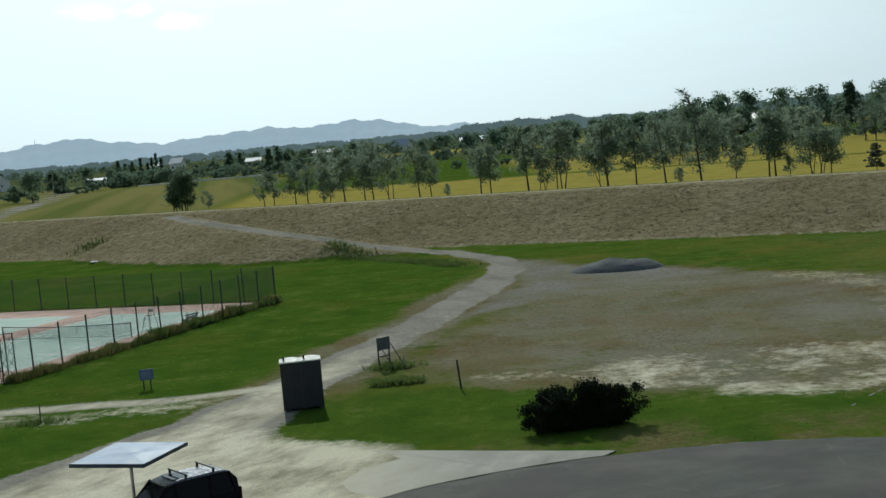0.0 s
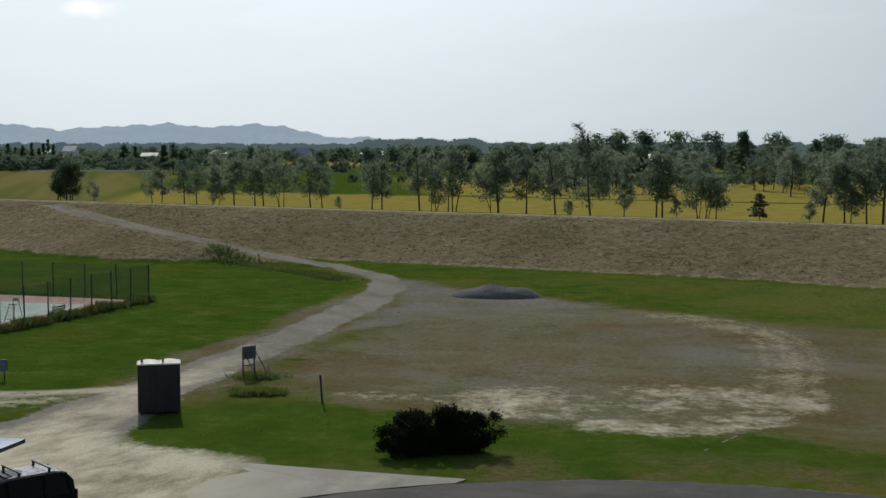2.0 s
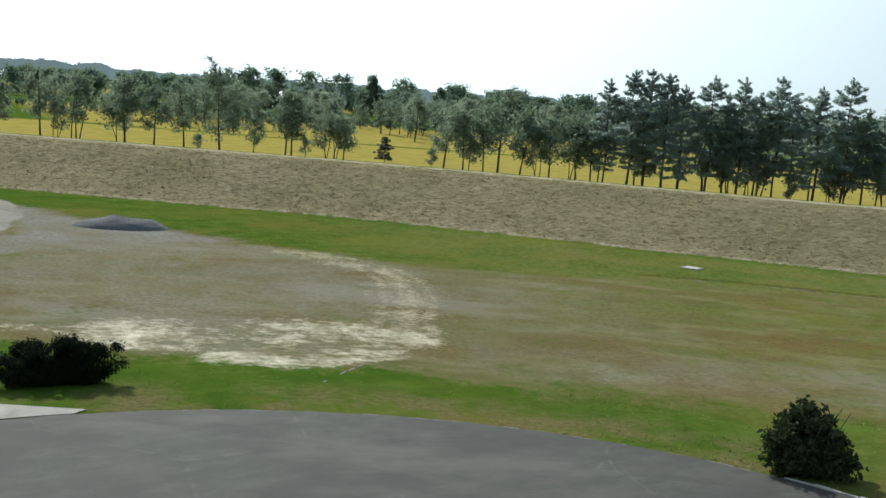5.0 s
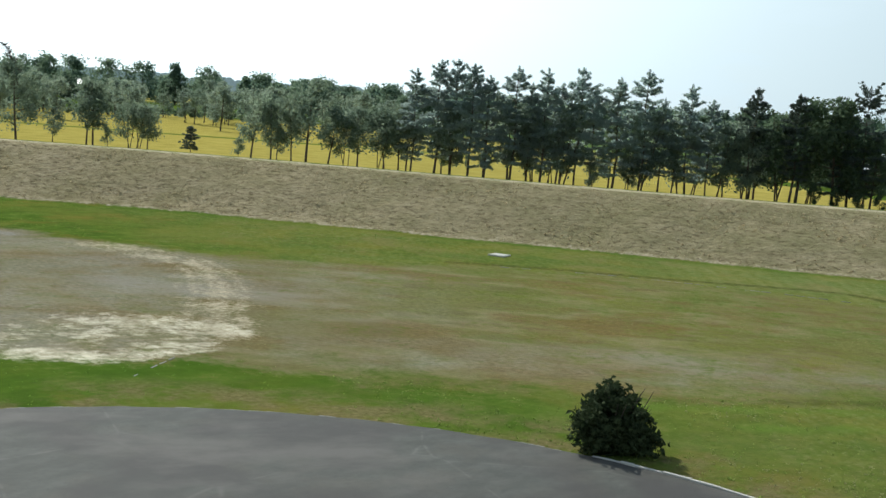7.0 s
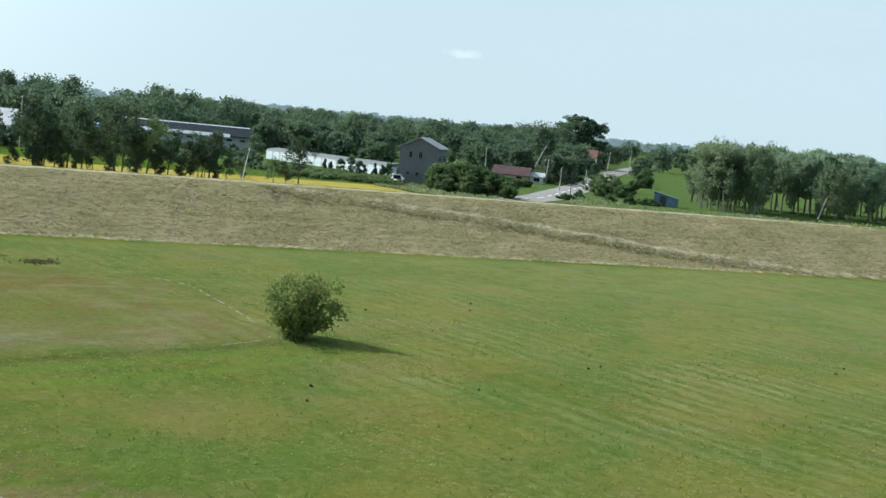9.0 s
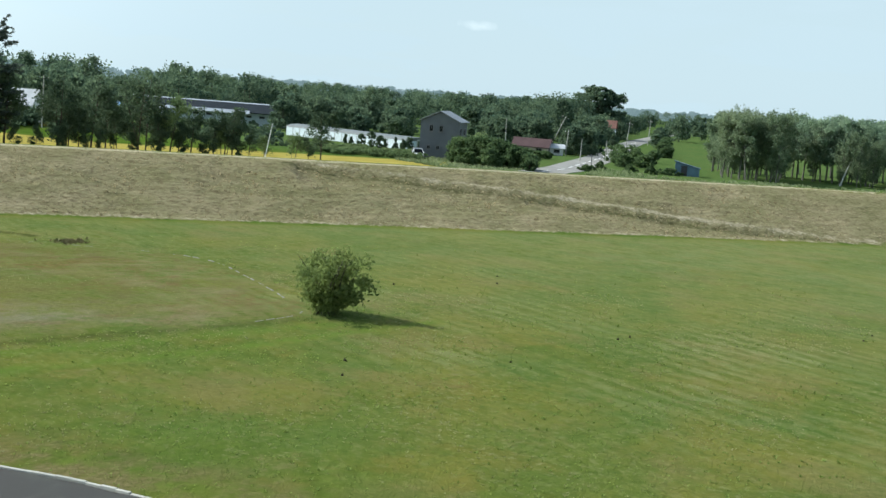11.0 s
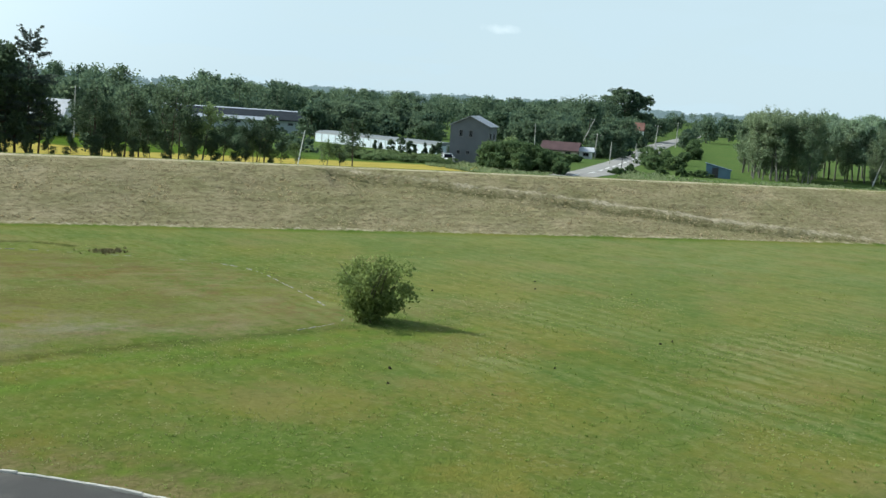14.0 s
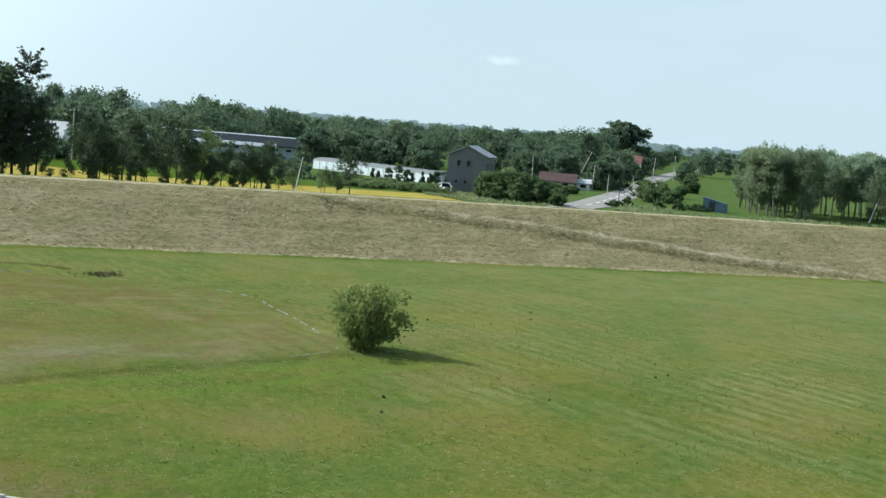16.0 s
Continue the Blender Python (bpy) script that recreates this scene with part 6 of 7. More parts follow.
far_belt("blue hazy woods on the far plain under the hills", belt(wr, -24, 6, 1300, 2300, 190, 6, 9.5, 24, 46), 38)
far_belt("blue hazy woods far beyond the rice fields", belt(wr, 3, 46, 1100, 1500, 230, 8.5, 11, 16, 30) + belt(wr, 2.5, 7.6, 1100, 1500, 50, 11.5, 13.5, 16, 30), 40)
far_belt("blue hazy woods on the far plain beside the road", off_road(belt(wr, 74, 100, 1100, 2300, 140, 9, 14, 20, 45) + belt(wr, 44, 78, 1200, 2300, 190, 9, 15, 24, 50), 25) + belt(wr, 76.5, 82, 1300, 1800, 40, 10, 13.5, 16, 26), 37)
woods("field_hedges", "low dark hedges and bushes between distant farms", belt(wr, -25, 5, 560, 900, 60, 1.6, 3.6, 9, 18) + belt(wr, -25, -17.8, 330, 440, 16, 2.5, 5.0, 5, 9) + belt(wr, -22, 4, 900, 1300, 70, 4, 7, 9, 18), 44, WOODS_LEAF, 0.42, 60)


def make_guard_rail():
    """A long pale rail on short posts along the field road."""
    a, b = Vector(polar(-11.8, 440)), Vector(polar(-5.6, 430))
    top = thing("guard_rail", a.x, a.y, OUTER, math.degrees(math.atan2(b.y - a.y, b.x - a.x)))
    tagged(top, "long low pale guard rail beside the field road", "guard rail")
    long = (b - a).length
    bm = bmesh.new()
    box(bm, long / 2, 0, 0.8, long, 0.08, 0.5, 0.02)
    part("rail", bm, plain("rail_paint", (0.72, 0.73, 0.72), 0.6), top)
    for k in range(16):
        bm = bmesh.new()
        box(bm, 1 + k * (long - 2) / 15, 0.06, 0.35, 0.1, 0.08, 0.85, 0.01)
        part("post", bm, GALVANISED, top)



make_guard_rail()
woods("far_woods", "belt of trees behind the pale-trunked grove", off_road(belt(wr, 80.4, 100, 420, 800, 60, 8, 11.5, 7, 11) + belt(wr, 77.2, 81.2, 480, 900, 40, 6, 10, 6, 10)), 39, SIDELIT_LEAF, 0.5, 70)
woods("orchard_rows", "rows of low dark trees between the fields", [(*polar(a, 285 + 2.0 * k), wr.uniform(2.2, 3.4), 3.2) for k, a in enumerate(np.linspace(10, 27, 34))]
      + [(*polar(a, 330), wr.uniform(1.2, 2.0), 3.5) for a in np.linspace(2, 30, 40)] + [(*polar(a, 290 + 90 * wr.random()), wr.uniform(2.5, 4), 5) for a in np.linspace(-24, -17.9, 30)], 34, WOODS_LEAF, 0.24, 50, 7)
woods("roadside_bushes", "dense dark green bushes in front of the grey house", [(*polar(a, d), h, w) for a, d, h, w in ((68.75, 198, 3.7, 4.4), (69.35, 199, 3.9, 4.6), (69.9, 197, 4.1, 4.8), (70.5, 196, 3.9, 5.0), (71.1, 195, 3.3, 4.6), (71.6, 194, 2.7, 4.2), (70.1, 193, 2.6, 4.0), (69.0, 194, 2.3, 3.6), (71.9, 191, 1.7, 3.0), (71.9, 236, 1.5, 4.0), (72.5, 240, 1.3, 4.0), (71.5, 232, 1.8, 4.0))], 35, BUSH_LEAF, 0.2, 190, 14, 0.0, 0.0)
woods("roadside_bushes", "olive green bush with a yellowing top", [(*polar(69.75, 201), 4.5, 3.6)], 50, LEAF_LIGHT, 0.18, 120, 12, 0.0, 0.0)
woods("roadside_bushes", "rounded green bushes on the verge beside the road", [(*polar(a, d), h, w) for a, d, h, w in ((75.75, 252, 3.2, 6.0), (76.25, 246, 3.4, 5.4), (76.0, 232, 2.2, 5.0), (76.9, 236, 2.2, 4.6), (77.3, 262, 2.4, 3.4), (77.9, 300, 2.6, 3.6), (75.0, 216, 1.3, 3.0), (76.3, 214, 1.2, 4.0), (77.2, 214, 1.3, 4.4), (78.0, 216, 1.0, 4.0), (74.4, 206, 0.9, 3.0))]
      + [(*polar(77.6 + 0.1 * k, 300 + 22 * k), 3.0 + 0.3 * (k % 3), 3.6) for k in range(3)], 51, BUSH_LEAF, 0.2, 150, 12, 0.1, 0.0)
woods("roadside_trees", "broad green tree behind the low houses", [(*polar(73.75, 268), 5.6, 6.5), (*polar(74.3, 276), 5.2, 5.5), (*polar(74.65, 290), 4.6, 5.0)], 52, SIDELIT_LEAF, 0.3, 190, 12, 0.0, 0.02)
woods("farm_scrub", "dark scrub under the trees before the barn", belt(wr, 47.5, 53.5, 212, 226, 34, 1.6, 3.0, 3.5, 6) + belt(wr, 43, 55, 225, 285, 46, 1.8, 4.2, 4, 8) + belt(wr, 55, 60.5, 240, 285, 24, 0.8, 1.6, 3, 6) + belt(wr, 46, 61.5, 206, 226, 45, 0.8, 2.0, 3, 6), 46, SIDELIT_LEAF, 0.26, 60, 7)
woods("garden_shrubs", "row of small upright shrubs before the white greenhouse", [(*polar(a, 222 + 3 * math.sin(a * 7)), h, w) for a, h, w in ((63.75, 2.2, 1.3), (64.0, 1.7, 1.2), (64.45, 2.5, 1.4), (64.9, 2.9, 1.5), (65.25, 2.5, 1.3), (65.5, 1.8, 1.2), (65.95, 2.3, 1.2), (66.3, 2.0, 1.3), (66.6, 2.3, 1.3), (67.0, 2.0, 1.4), (67.3, 1.7, 1.3))], 36, END_LEAF, 0.16, 90, 6, 0.5)
woods("garden_rows", "low green rows of crops and weeds before the greenhouse", [(*polar(wr.uniform(62.0, 67.2), wr.uniform(196, 218)), wr.uniform(0.4, 0.9), wr.uniform(2.2, 4.5)) for _ in range(110)], 49, LEAF_LIGHT, 0.2, 60, 6, 0.0, 0.3)
woods("roadside_trees", "leafy trees before the roadside houses", [(*polar(a, d), h, w) for a, d, h, w in ((74.2, 300, 6.5, 6), (74.75, 330, 7.5, 7), (75.0, 360, 7, 6), (73.7, 285, 5.5, 5), (72.3, 420, 12.5, 14), (73.1, 425, 13.6, 15), (73.8, 430, 12.8, 13), (71.4, 410, 11.0, 13), (74.95, 396, 7.6, 7), (75.75, 420, 5.5, 5), (75.25, 362, 4.2, 5), (75.5, 350, 3.4, 4), (76.3, 560, 7, 8), (76.6, 640, 7.5, 9), (76.9, 760, 8, 10), (77.1, 880, 8, 10), (75.6, 460, 9, 7), (75.9, 520, 9.5, 8))], 43, SIDELIT_LEAF, 0.4, 110, 9)
verge = []
for k in range(40):
    s, e = 190 + 22 * k + wr.uniform(-6, 6), wr.uniform(7.5, 10)
    verge.append((184.0 + 0.981 * s + 0.193 * e, 56.2 + 0.193 * s - 0.981 * e, wr.uniform(2.2, 3.8) + 0.004 * s, wr.uniform(3, 5)))
    s, e = 150 + 18 * k + wr.uniform(-6, 6), wr.uniform(9, 13)
    verge.append((184.0 + 0.981 * s - 0.193 * e, 56.2 + 0.193 * s + 0.981 * e, wr.uniform(5, 8), wr.uniform(5, 8)))
verge += [(*polar(a, 1000), 11, 16) for a in (76.9, 77.3, 77.7, 78.1, 78.5, 79.0)]
woods("roadside_trees", "trees and bushes lining both sides of the road", verge, 45, SIDELIT_LEAF, 0.34, 80, 8)


def dome_tree(seed, tall, half):
    """A broad old tree: forked limbs under a domed crown of flat leafy tiers."""
    rng = np.random.default_rng(seed)
    lines = [[(Vector((0, 0, -0.3)), 0.42), (Vector((0.1, 0, tall * 0.25)), 0.34), (Vector((0, 0.1, tall * 0.8)), 0.08)]]
    centres, radii = [], []
    for k in range(190):
        a, u = rng.uniform(0, 2 * math.pi), rng.uniform(0, 1)
        z = tall * (0.2 + 0.76 * u)
        r = half * math.sqrt(max(0.04, 1 - (max(0, u - 0.35) / 0.66) ** 2)) * (0.7 + 0.3 * min(1, u * 4)) * math.sqrt(rng.uniform(0.2, 1)) * (1 + 0.12 * math.sin(3 * a + seed))
        c = Vector((math.cos(a) * r, math.sin(a) * r, z))
        if k % 4 == 0:
            lines.append([(Vector((0, 0, z * 0.55)), 0.12), (c, 0.02)])
        for _ in range(5):
            centres.append(tuple(c + Vector((rng.normal() * 0.9, rng.normal() * 0.9, rng.normal() * 0.35))))
            radii.append(rng.uniform(0.5, 0.95))
    return limb_tubes(lines, 6), leaf_cloud(rng, centres, radii, 26, 0.34, 0.7, False, 0.75)


bx, by = polar(74.75, 450)
put_tree("oak_tree", "large old round-crowned tree above the woods", dome_tree(61, 17.6, 9.4), bx, by, BARK, SIDELIT_LEAF)

# birch grove by the road
def upswept(seed, tall=11.0, spread=2.6, low=0.1, leaf=0.17, count=34):
    """A feathery tree with steep limbs that carry leaves nearly to the ground and a ragged brush of twigs on top."""
    rng = np.random.default_rng(seed)
    lines = [[(Vector((0.1 * math.sin(k + seed), 0.1 * math.cos(k * 1.4), tall * 0.93 * k / 7 - 0.25 * (k == 0))), 0.012 * tall * (1 - k / 7.6) + 0.01) for k in range(8)]]
    centres, radii = [], []
    for j in range(count):
        t = low + (0.86 - low) * (j + rng.uniform()) / count
        a = rng.uniform(0, 2 * math.pi)
        reach = spread * (0.55 + 0.5 * math.sin(math.pi * min(1, t * 1.15))) * rng.uniform(0.5, 1.1)
        rise = reach * rng.uniform(0.7, 1.7)
        p = Vector((0, 0, tall * t))
        tip = p + Vector((math.cos(a) * reach, math.sin(a) * reach, min(rise, tall * 1.02 - p.z)))
        mid = p.lerp(tip, 0.5) + Vector((math.cos(a), math.sin(a), -0.3)) * 0.12 * reach
        lines.append([(p, 0.05 * (1 - t) + 0.012), (mid, 0.02), (tip, 0.006)])
        for _ in range(9):
            f = rng.uniform(0.25, 1.05)
            c = p.lerp(mid, f * 2) if f < 0.5 else mid.lerp(tip, f * 2 - 1)
            centres.append(tuple(c + Vector(rng.normal(size=3)) * 0.22))
            radii.append(rng.uniform(0.25, 0.5))
    return limb_tubes(lines, 4), leaf_cloud(rng, centres, radii, 15, leaf, 1.25, round_=0.4)


FEATHERY = [upswept(420 + k, 11.0, 2.0 + 0.25 * (k % 3)) for k in range(4)]
GROVE = [broadleaf(400 + k, 11.0, 2.6, 0.3, 1, 1.1, 0.2, clumps=130, wisp=2.0) for k in range(4)]
gr = random.Random(9)
first = {}


def grove_tree(shapes, kind, k, bearing, d, h, leaf, label):
    x, y = polar(bearing, d)
    key = (kind, k % len(shapes))
    if key not in first:
        first[key] = put_tree("birch_tree", label, shapes[key[1]], x, y, BIRCH_BARK, leaf, h / 11, gr.uniform(0, 360), "tree", "birch grove")
    else:
        again(first[key], x, y, gr.uniform(0, 360), h / 11, label)


for k in range(26):
    az = 79.75 + 3.2 * (k + gr.random()) / 26
    grove_tree(*((FEATHERY, "feathery") if k % 3 else (GROVE, "light")), k, az, gr.uniform(222, 250) + (14 if az < 80.2 else 0), gr.uniform(10.6, 12.0) - (1.6 if az < 80.1 else 0), WILLOW_GROVE, "feathery grey-green tree at the edge of the grove")
for k in range(40):
    az = 82.6 + 8.0 * (k + gr.random()) / 40
    grove_tree(GROVE, "dark", k, az, gr.uniform(240, 272), gr.uniform(10.8, 12.4), GROVE_LEAF, "pale-trunked tree with a dark crown in the grove")
for k in range(9):
    grove_tree(FEATHERY, "feathery", k + 2, gr.uniform(83.0, 88.5), gr.uniform(232, 244), gr.uniform(6.0, 10.5), WILLOW_GROVE, "young feathery tree before the dark grove")


def make_leaning_birch():
    """A birch whose bare white trunk leans away from the grove."""
    (tv, tf), (lv, lf) = broadleaf(431, 9.5, 2.2, 0.55, 1, 1.0, 0.18, clumps=80)
    lean = Matrix.Rotation(radians(15), 3, "Y")
    x, y = polar(85.15, 233)
    top = thing("white_birch", x, y, None, -85)
    from_arrays("trunk", [tuple(lean @ Vector(v)) for v in tv], tf, plain("white_bark", (0.62, 0.62, 0.58), 0.8, vary=0.2), top, flat=False)
    from_arrays("crown", np.asarray(lv) @ np.array(lean).T, lf, WILLOW_GROVE, top)
    tagged(top, "leaning birch with a bare white trunk beside the grove", "tree")


make_leaning_birch()

# ---- road, farms and houses behind the levee ----

def road_line():
    """The middle of the country road, from the levee to the far plain."""
    return spline([(176, 56.5), (186, 58.0), (197, 58.6), (214, 61.4), (250, 67.5), (300, 77.0), (350, 87.5), (420, 100.5), (520, 117), (700, 148), (1000, 206), (1700, 342), (2600, 517)], 6)


def make_road():
    bm = bmesh.new()
    rows = []
    line = road_line()
    for k, p in enumerate(line):
        a, b = line[max(k - 1, 0)], line[min(k + 1, len(line) - 1)]
        side = Vector((-(b[1] - a[1]), b[0] - a[0])).normalized()
        rows.append([bm.verts.new((p[0] + side.x * s, p[1] + side.y * s, OUTER + z)) for s, z in ((-3.4, -0.15), (-3.3, 0.06), (3.3, 0.06), (3.4, -0.15))])
    for a, b in zip(rows[:-1], rows[1:]):
        for k in range(3):
            bm.faces.new((a[k], b[k], b[k + 1], a[k + 1]))
    n = Nodes("road_asphalt")
    c = n.ramp(n.noise(0.5, 5), (0.3, (0.22, 0.215, 0.20)), (0.7, (0.30, 0.295, 0.27)))
    road = tagged(finish("road", bm, n.done(c, 0.9, 0.0, 0.2)), "straight grey country road running to the horizon", "road", kind="structure")
    bm = bmesh.new()
    box(bm, 0, 0, 0, 5.0, 0.28, 0.02)
    me = bpy.data.meshes.new("lane_dash")
    bm.to_mesh(me)
    bm.free()
    me.materials.append(WHITE_PAINT)
    at = np.concatenate([[0], np.cumsum(np.hypot(*np.diff(line, axis=0).T))])
    for k in range(24):
        d = 9 + 10 * k
        (ax, ay), (bx, by) = [[np.interp(v, at, line[:, c]) for c in (0, 1)] for v in (d - 1, d + 1)]
        o = new("lane_dash", me)
        o.parent = road
        o.matrix_basis = pose((ax + bx) / 2, (ay + by) / 2, OUTER + 0.075, 0, 0, math.degrees(math.atan2(by - ay, bx - ax)))


make_road()


def gable_body(bm, w, d, eave, ridge):
    """Walls of a house with gables at both ends; the ridge runs along y."""
    sec = [(-w / 2, 0), (w / 2, 0), (w / 2, eave), (0, ridge), (-w / 2, eave)]
    loft(bm, [[(x, y, z) for x, z in sec] for y in (-d / 2, d / 2)])


def gable_roof(parent, w, d, eave, ridge, material, label, over=0.4, thick=0.14):
    rise = math.atan2(ridge - eave, w / 2)
    for side in (-1, 1):
        a = Vector((side * (w / 2 + over), 0, eave - over * math.tan(rise)))
        b = Vector((0, 0, ridge))
        bm = bmesh.new()
        pts = [(a.x, -d / 2 - over, a.z), (b.x, -d / 2 - over, b.z), (b.x, d / 2 + over, b.z), (a.x, d / 2 + over, a.z)]
        lo = [bm.verts.new((p[0], p[1], p[2] + 0.01)) for p in pts]
        hi = [bm.verts.new((p[0], p[1], p[2] + thick)) for p in pts]
        bm.faces.new(lo)
        bm.faces.new(hi)
        for k in range(4):
            q = (k + 1) % 4
            bm.faces.new((lo[k], lo[q], hi[q], hi[k]))
        bmesh.ops.recalc_face_normals(bm, faces=bm.faces)
        part("roof_slope", bm, material, parent, label)


FRAME = plain("window_frame", (0.16, 0.16, 0.16), 0.5)


def window(parent, x, y, z, w, h, facing):
    """A window on a wall that faces -y (0), +x (1), +y (2) or -x (3): frame, sill, pane, middle bar."""
    m = Matrix.Translation((x, y, z)) @ Matrix.Rotation(facing * math.pi / 2, 4, "Z")
    bm = bmesh.new()
    for px, pz, sx, sz in ((-w / 2, 0, 0.07, h + 0.07), (w / 2, 0, 0.07, h + 0.07), (0, h / 2, w, 0.07), (0, -h / 2, w, 0.07), (0, 0, 0.05, h)):
        box(bm, px, -0.03, pz, sx, 0.1, sz)
    bmesh.ops.transform(bm, matrix=m, verts=bm.verts)
    frame_ob = part("window_frame", bm, FRAME, parent)
    bm = bmesh.new()
    box(bm, 0, -0.005, 0, w, 0.03, h)
    bmesh.ops.transform(bm, matrix=m, verts=bm.verts)
    part("pane", bm, GLASS, frame_ob)
    bm = bmesh.new()
    box(bm, 0, -0.09, -h / 2 - 0.06, w + 0.16, 0.18, 0.05)
    bmesh.ops.transform(bm, matrix=m, verts=bm.verts)
    part("sill", bm, FRAME, frame_ob)


def ribbed(name, c, pitch, rough=0.55, metal=0.0, spec=0.15):
    """Sheet metal with standing seams."""
    n = Nodes(name)
    tc = n.tree.nodes.new("ShaderNodeTexCoord")
    w = n.add("ShaderNodeTexWave", Scale=1.0 / pitch)
    w.bands_direction = "Y"
    n.link(tc.outputs["Object"], w.inputs["Vector"])
    col = n.ramp(n.noise(0.6), (0.3, tuple(v * 0.85 for v in c)), (0.7, tuple(min(1, v * 1.12) for v in c)))
    n.bump(w.outputs["Fac"], 0.4, 0.03)
    return n.done(col, rough, metal, spec)


def make_house():
    x, y = polar(68.03, 210)
    top = thing("farmhouse", x, y, OUTER, -79)
    tagged(top, "two-storey grey gabled house behind bushes", "house")
    w, d = 6.2, 7.4
    bm = bmesh.new()
    gable_body(bm, w, d, 6.0, 7.45)
    part("wall", bm, plain("grey_siding", (0.125, 0.135, 0.145), 0.8, vary=0.1, scale=1.2), top)
    gable_roof(top, w, d, 6.0, 7.45, ribbed("grey_roof", (0.30, 0.31, 0.33), 0.45, 0.4, 0.3), "light grey metal roof", 0.3)
    for px in (-1.35, 0.25):
        window(top, px, -d / 2, 4.75, 0.55, 1.0, 0)
    for px in (-1.6, -0.1):
        window(top, px, -d / 2, 1.75, 0.5, 0.6, 0)
    for py in (-2.2, 1.4):
        window(top, w / 2, py, 4.4, 1.2, 1.1, 1)
    bm = bmesh.new()
    box(bm, 1.9, -d / 2 - 0.03, 1.05, 0.95, 0.08, 2.1, 0.01)
    door = part("door", bm, DARK_PLASTIC, top)
    bm = bmesh.new()
    box(bm, 2.25, -d / 2 - 0.1, 1.0, 0.04, 0.06, 0.12, 0.01)
    part("door_handle", bm, CHROME, door)


make_house()
cx, cy = polar(66.95, 204)
make_car("parked_car", "small white car parked beside the grey house", cx, cy, OUTER, 215, CAR_WHITE, CAR_WHITE, 3.6, 1.6, 1.55, False)


def make_greenhouse(name, az0, az1, d0, d1, wide, tall, label):
    """A long low greenhouse with pale side walls, a rounded grey roof, hoops and an end door."""
    a, b = Vector(polar(az0, d0)), Vector(polar(az1, d1))
    mid, long = (a + b) / 2, (b - a).length
    top = thing(name, mid.x, mid.y, OUTER, math.degrees(math.atan2((b - a).y, (b - a).x)))
    tagged(top, label, "greenhouse")
    film = plain("greenhouse_film", (0.62, 0.70, 0.74), 0.45, vary=0.15)
    shade = plain("shade_net", (0.14, 0.16, 0.16), 0.7, vary=0.15)
    bm = bmesh.new()
    box(bm, 0, 0, tall * 0.36, long, wide, tall * 0.72)
    part("side_wall", bm, film, top, "white film walls")
    bm = bmesh.new()
    arc = [(math.cos(t) * (wide / 2 + 0.05), tall * 0.72 + math.sin(t) * tall * 0.28) for t in np.linspace(0, math.pi, 9)]
    loft(bm, [[(px, py, pz) for py, pz in arc] for px in (-long / 2 - 0.05, long / 2 + 0.05)])
    part("roof", bm, shade, top, "grey shade-netted roof")
    for k in range(int(long / 2.2) + 1):
        bm = bmesh.new()
        px = -long / 2 + k * 2.2
        for s in (-1, 1):
            bm = bmesh.new()
            box(bm, px, s * (wide / 2 + 0.03), tall * 0.36, 0.08, 0.06, tall * 0.72)
            part("wall_post", bm, GALVANISED, top)
    bm = bmesh.new()
    box(bm, long / 2 + 0.03, 0, 0.95, 0.06, 1.2, 1.9)
    part("door", bm, GALVANISED, top)


make_greenhouse("greenhouse", 61.7, 67.0, 259, 231, 6.0, 2.3, "long low white-walled greenhouse behind garden shrubs")


def make_barn():
    x, y = polar(57.75, 298)
    top = thing("livestock_barn", x, y, OUTER, -58)
    tagged(top, "long low barn with dark roof and pale eaves", "barn")
    long, wide = 38.0, 11.0
    bm = bmesh.new()
    box(bm, 0, 0, 1.4, long, wide, 2.8)
    part("wall", bm, plain("barn_wall", (0.50, 0.56, 0.60), 0.8, vary=0.12), top, "pale blue-grey wall")
    dark = ribbed("barn_roof", (0.022, 0.029, 0.036), 0.95, 0.8, 0.0, 0.1)
    light = plain("barn_trim", (0.42, 0.46, 0.50), 0.6)
    for side in (-1, 1):
        bm = bmesh.new()
        loft(bm, [[(px, side * (wide / 2 + 0.8), 2.75), (px, side * (wide / 2 + 0.8), 2.9), (px, side * 0.6, 4.75), (px, side * 0.6, 4.6)] for px in (-long / 2 - 0.5, long / 2 + 0.5)])
        part("roof_slope", bm, dark, top, "dark ribbed roof")
        bm = bmesh.new()
        x0, x1 = (-10.4, 9.2) if side < 0 else (-long / 2, long / 2)
        # strip tilted up to the sun so the eave reads as bright
        loft(bm, [[(px, side * (wide / 2 + 0.5), 3.32), (px, side * (wide / 2 + 1.5), 2.62), (px, side * (wide / 2 + 1.45), 2.5), (px, side * (wide / 2 + 0.45), 3.2)] for px in (x0, x1)])
        part("eave_trim", bm, light, top, "pale eave trim")
    bm = bmesh.new()
    loft(bm, [[(px, -0.6, 4.72), (px, 0, 4.95), (px, 0.6, 4.72)] for px in (-long / 2 - 0.5, long / 2 + 0.5)])
    part("ridge_cap", bm, light, top, "pale ridge cap")
    for k in range(12):
        bm = bmesh.new()
        box(bm, -long / 2 + 2 + k * 2.9, -wide / 2 - 0.02, 2.0, 1.2, 0.06, 0.5)
        part("vent_opening", bm, DARK_PLASTIC, top)


make_barn()


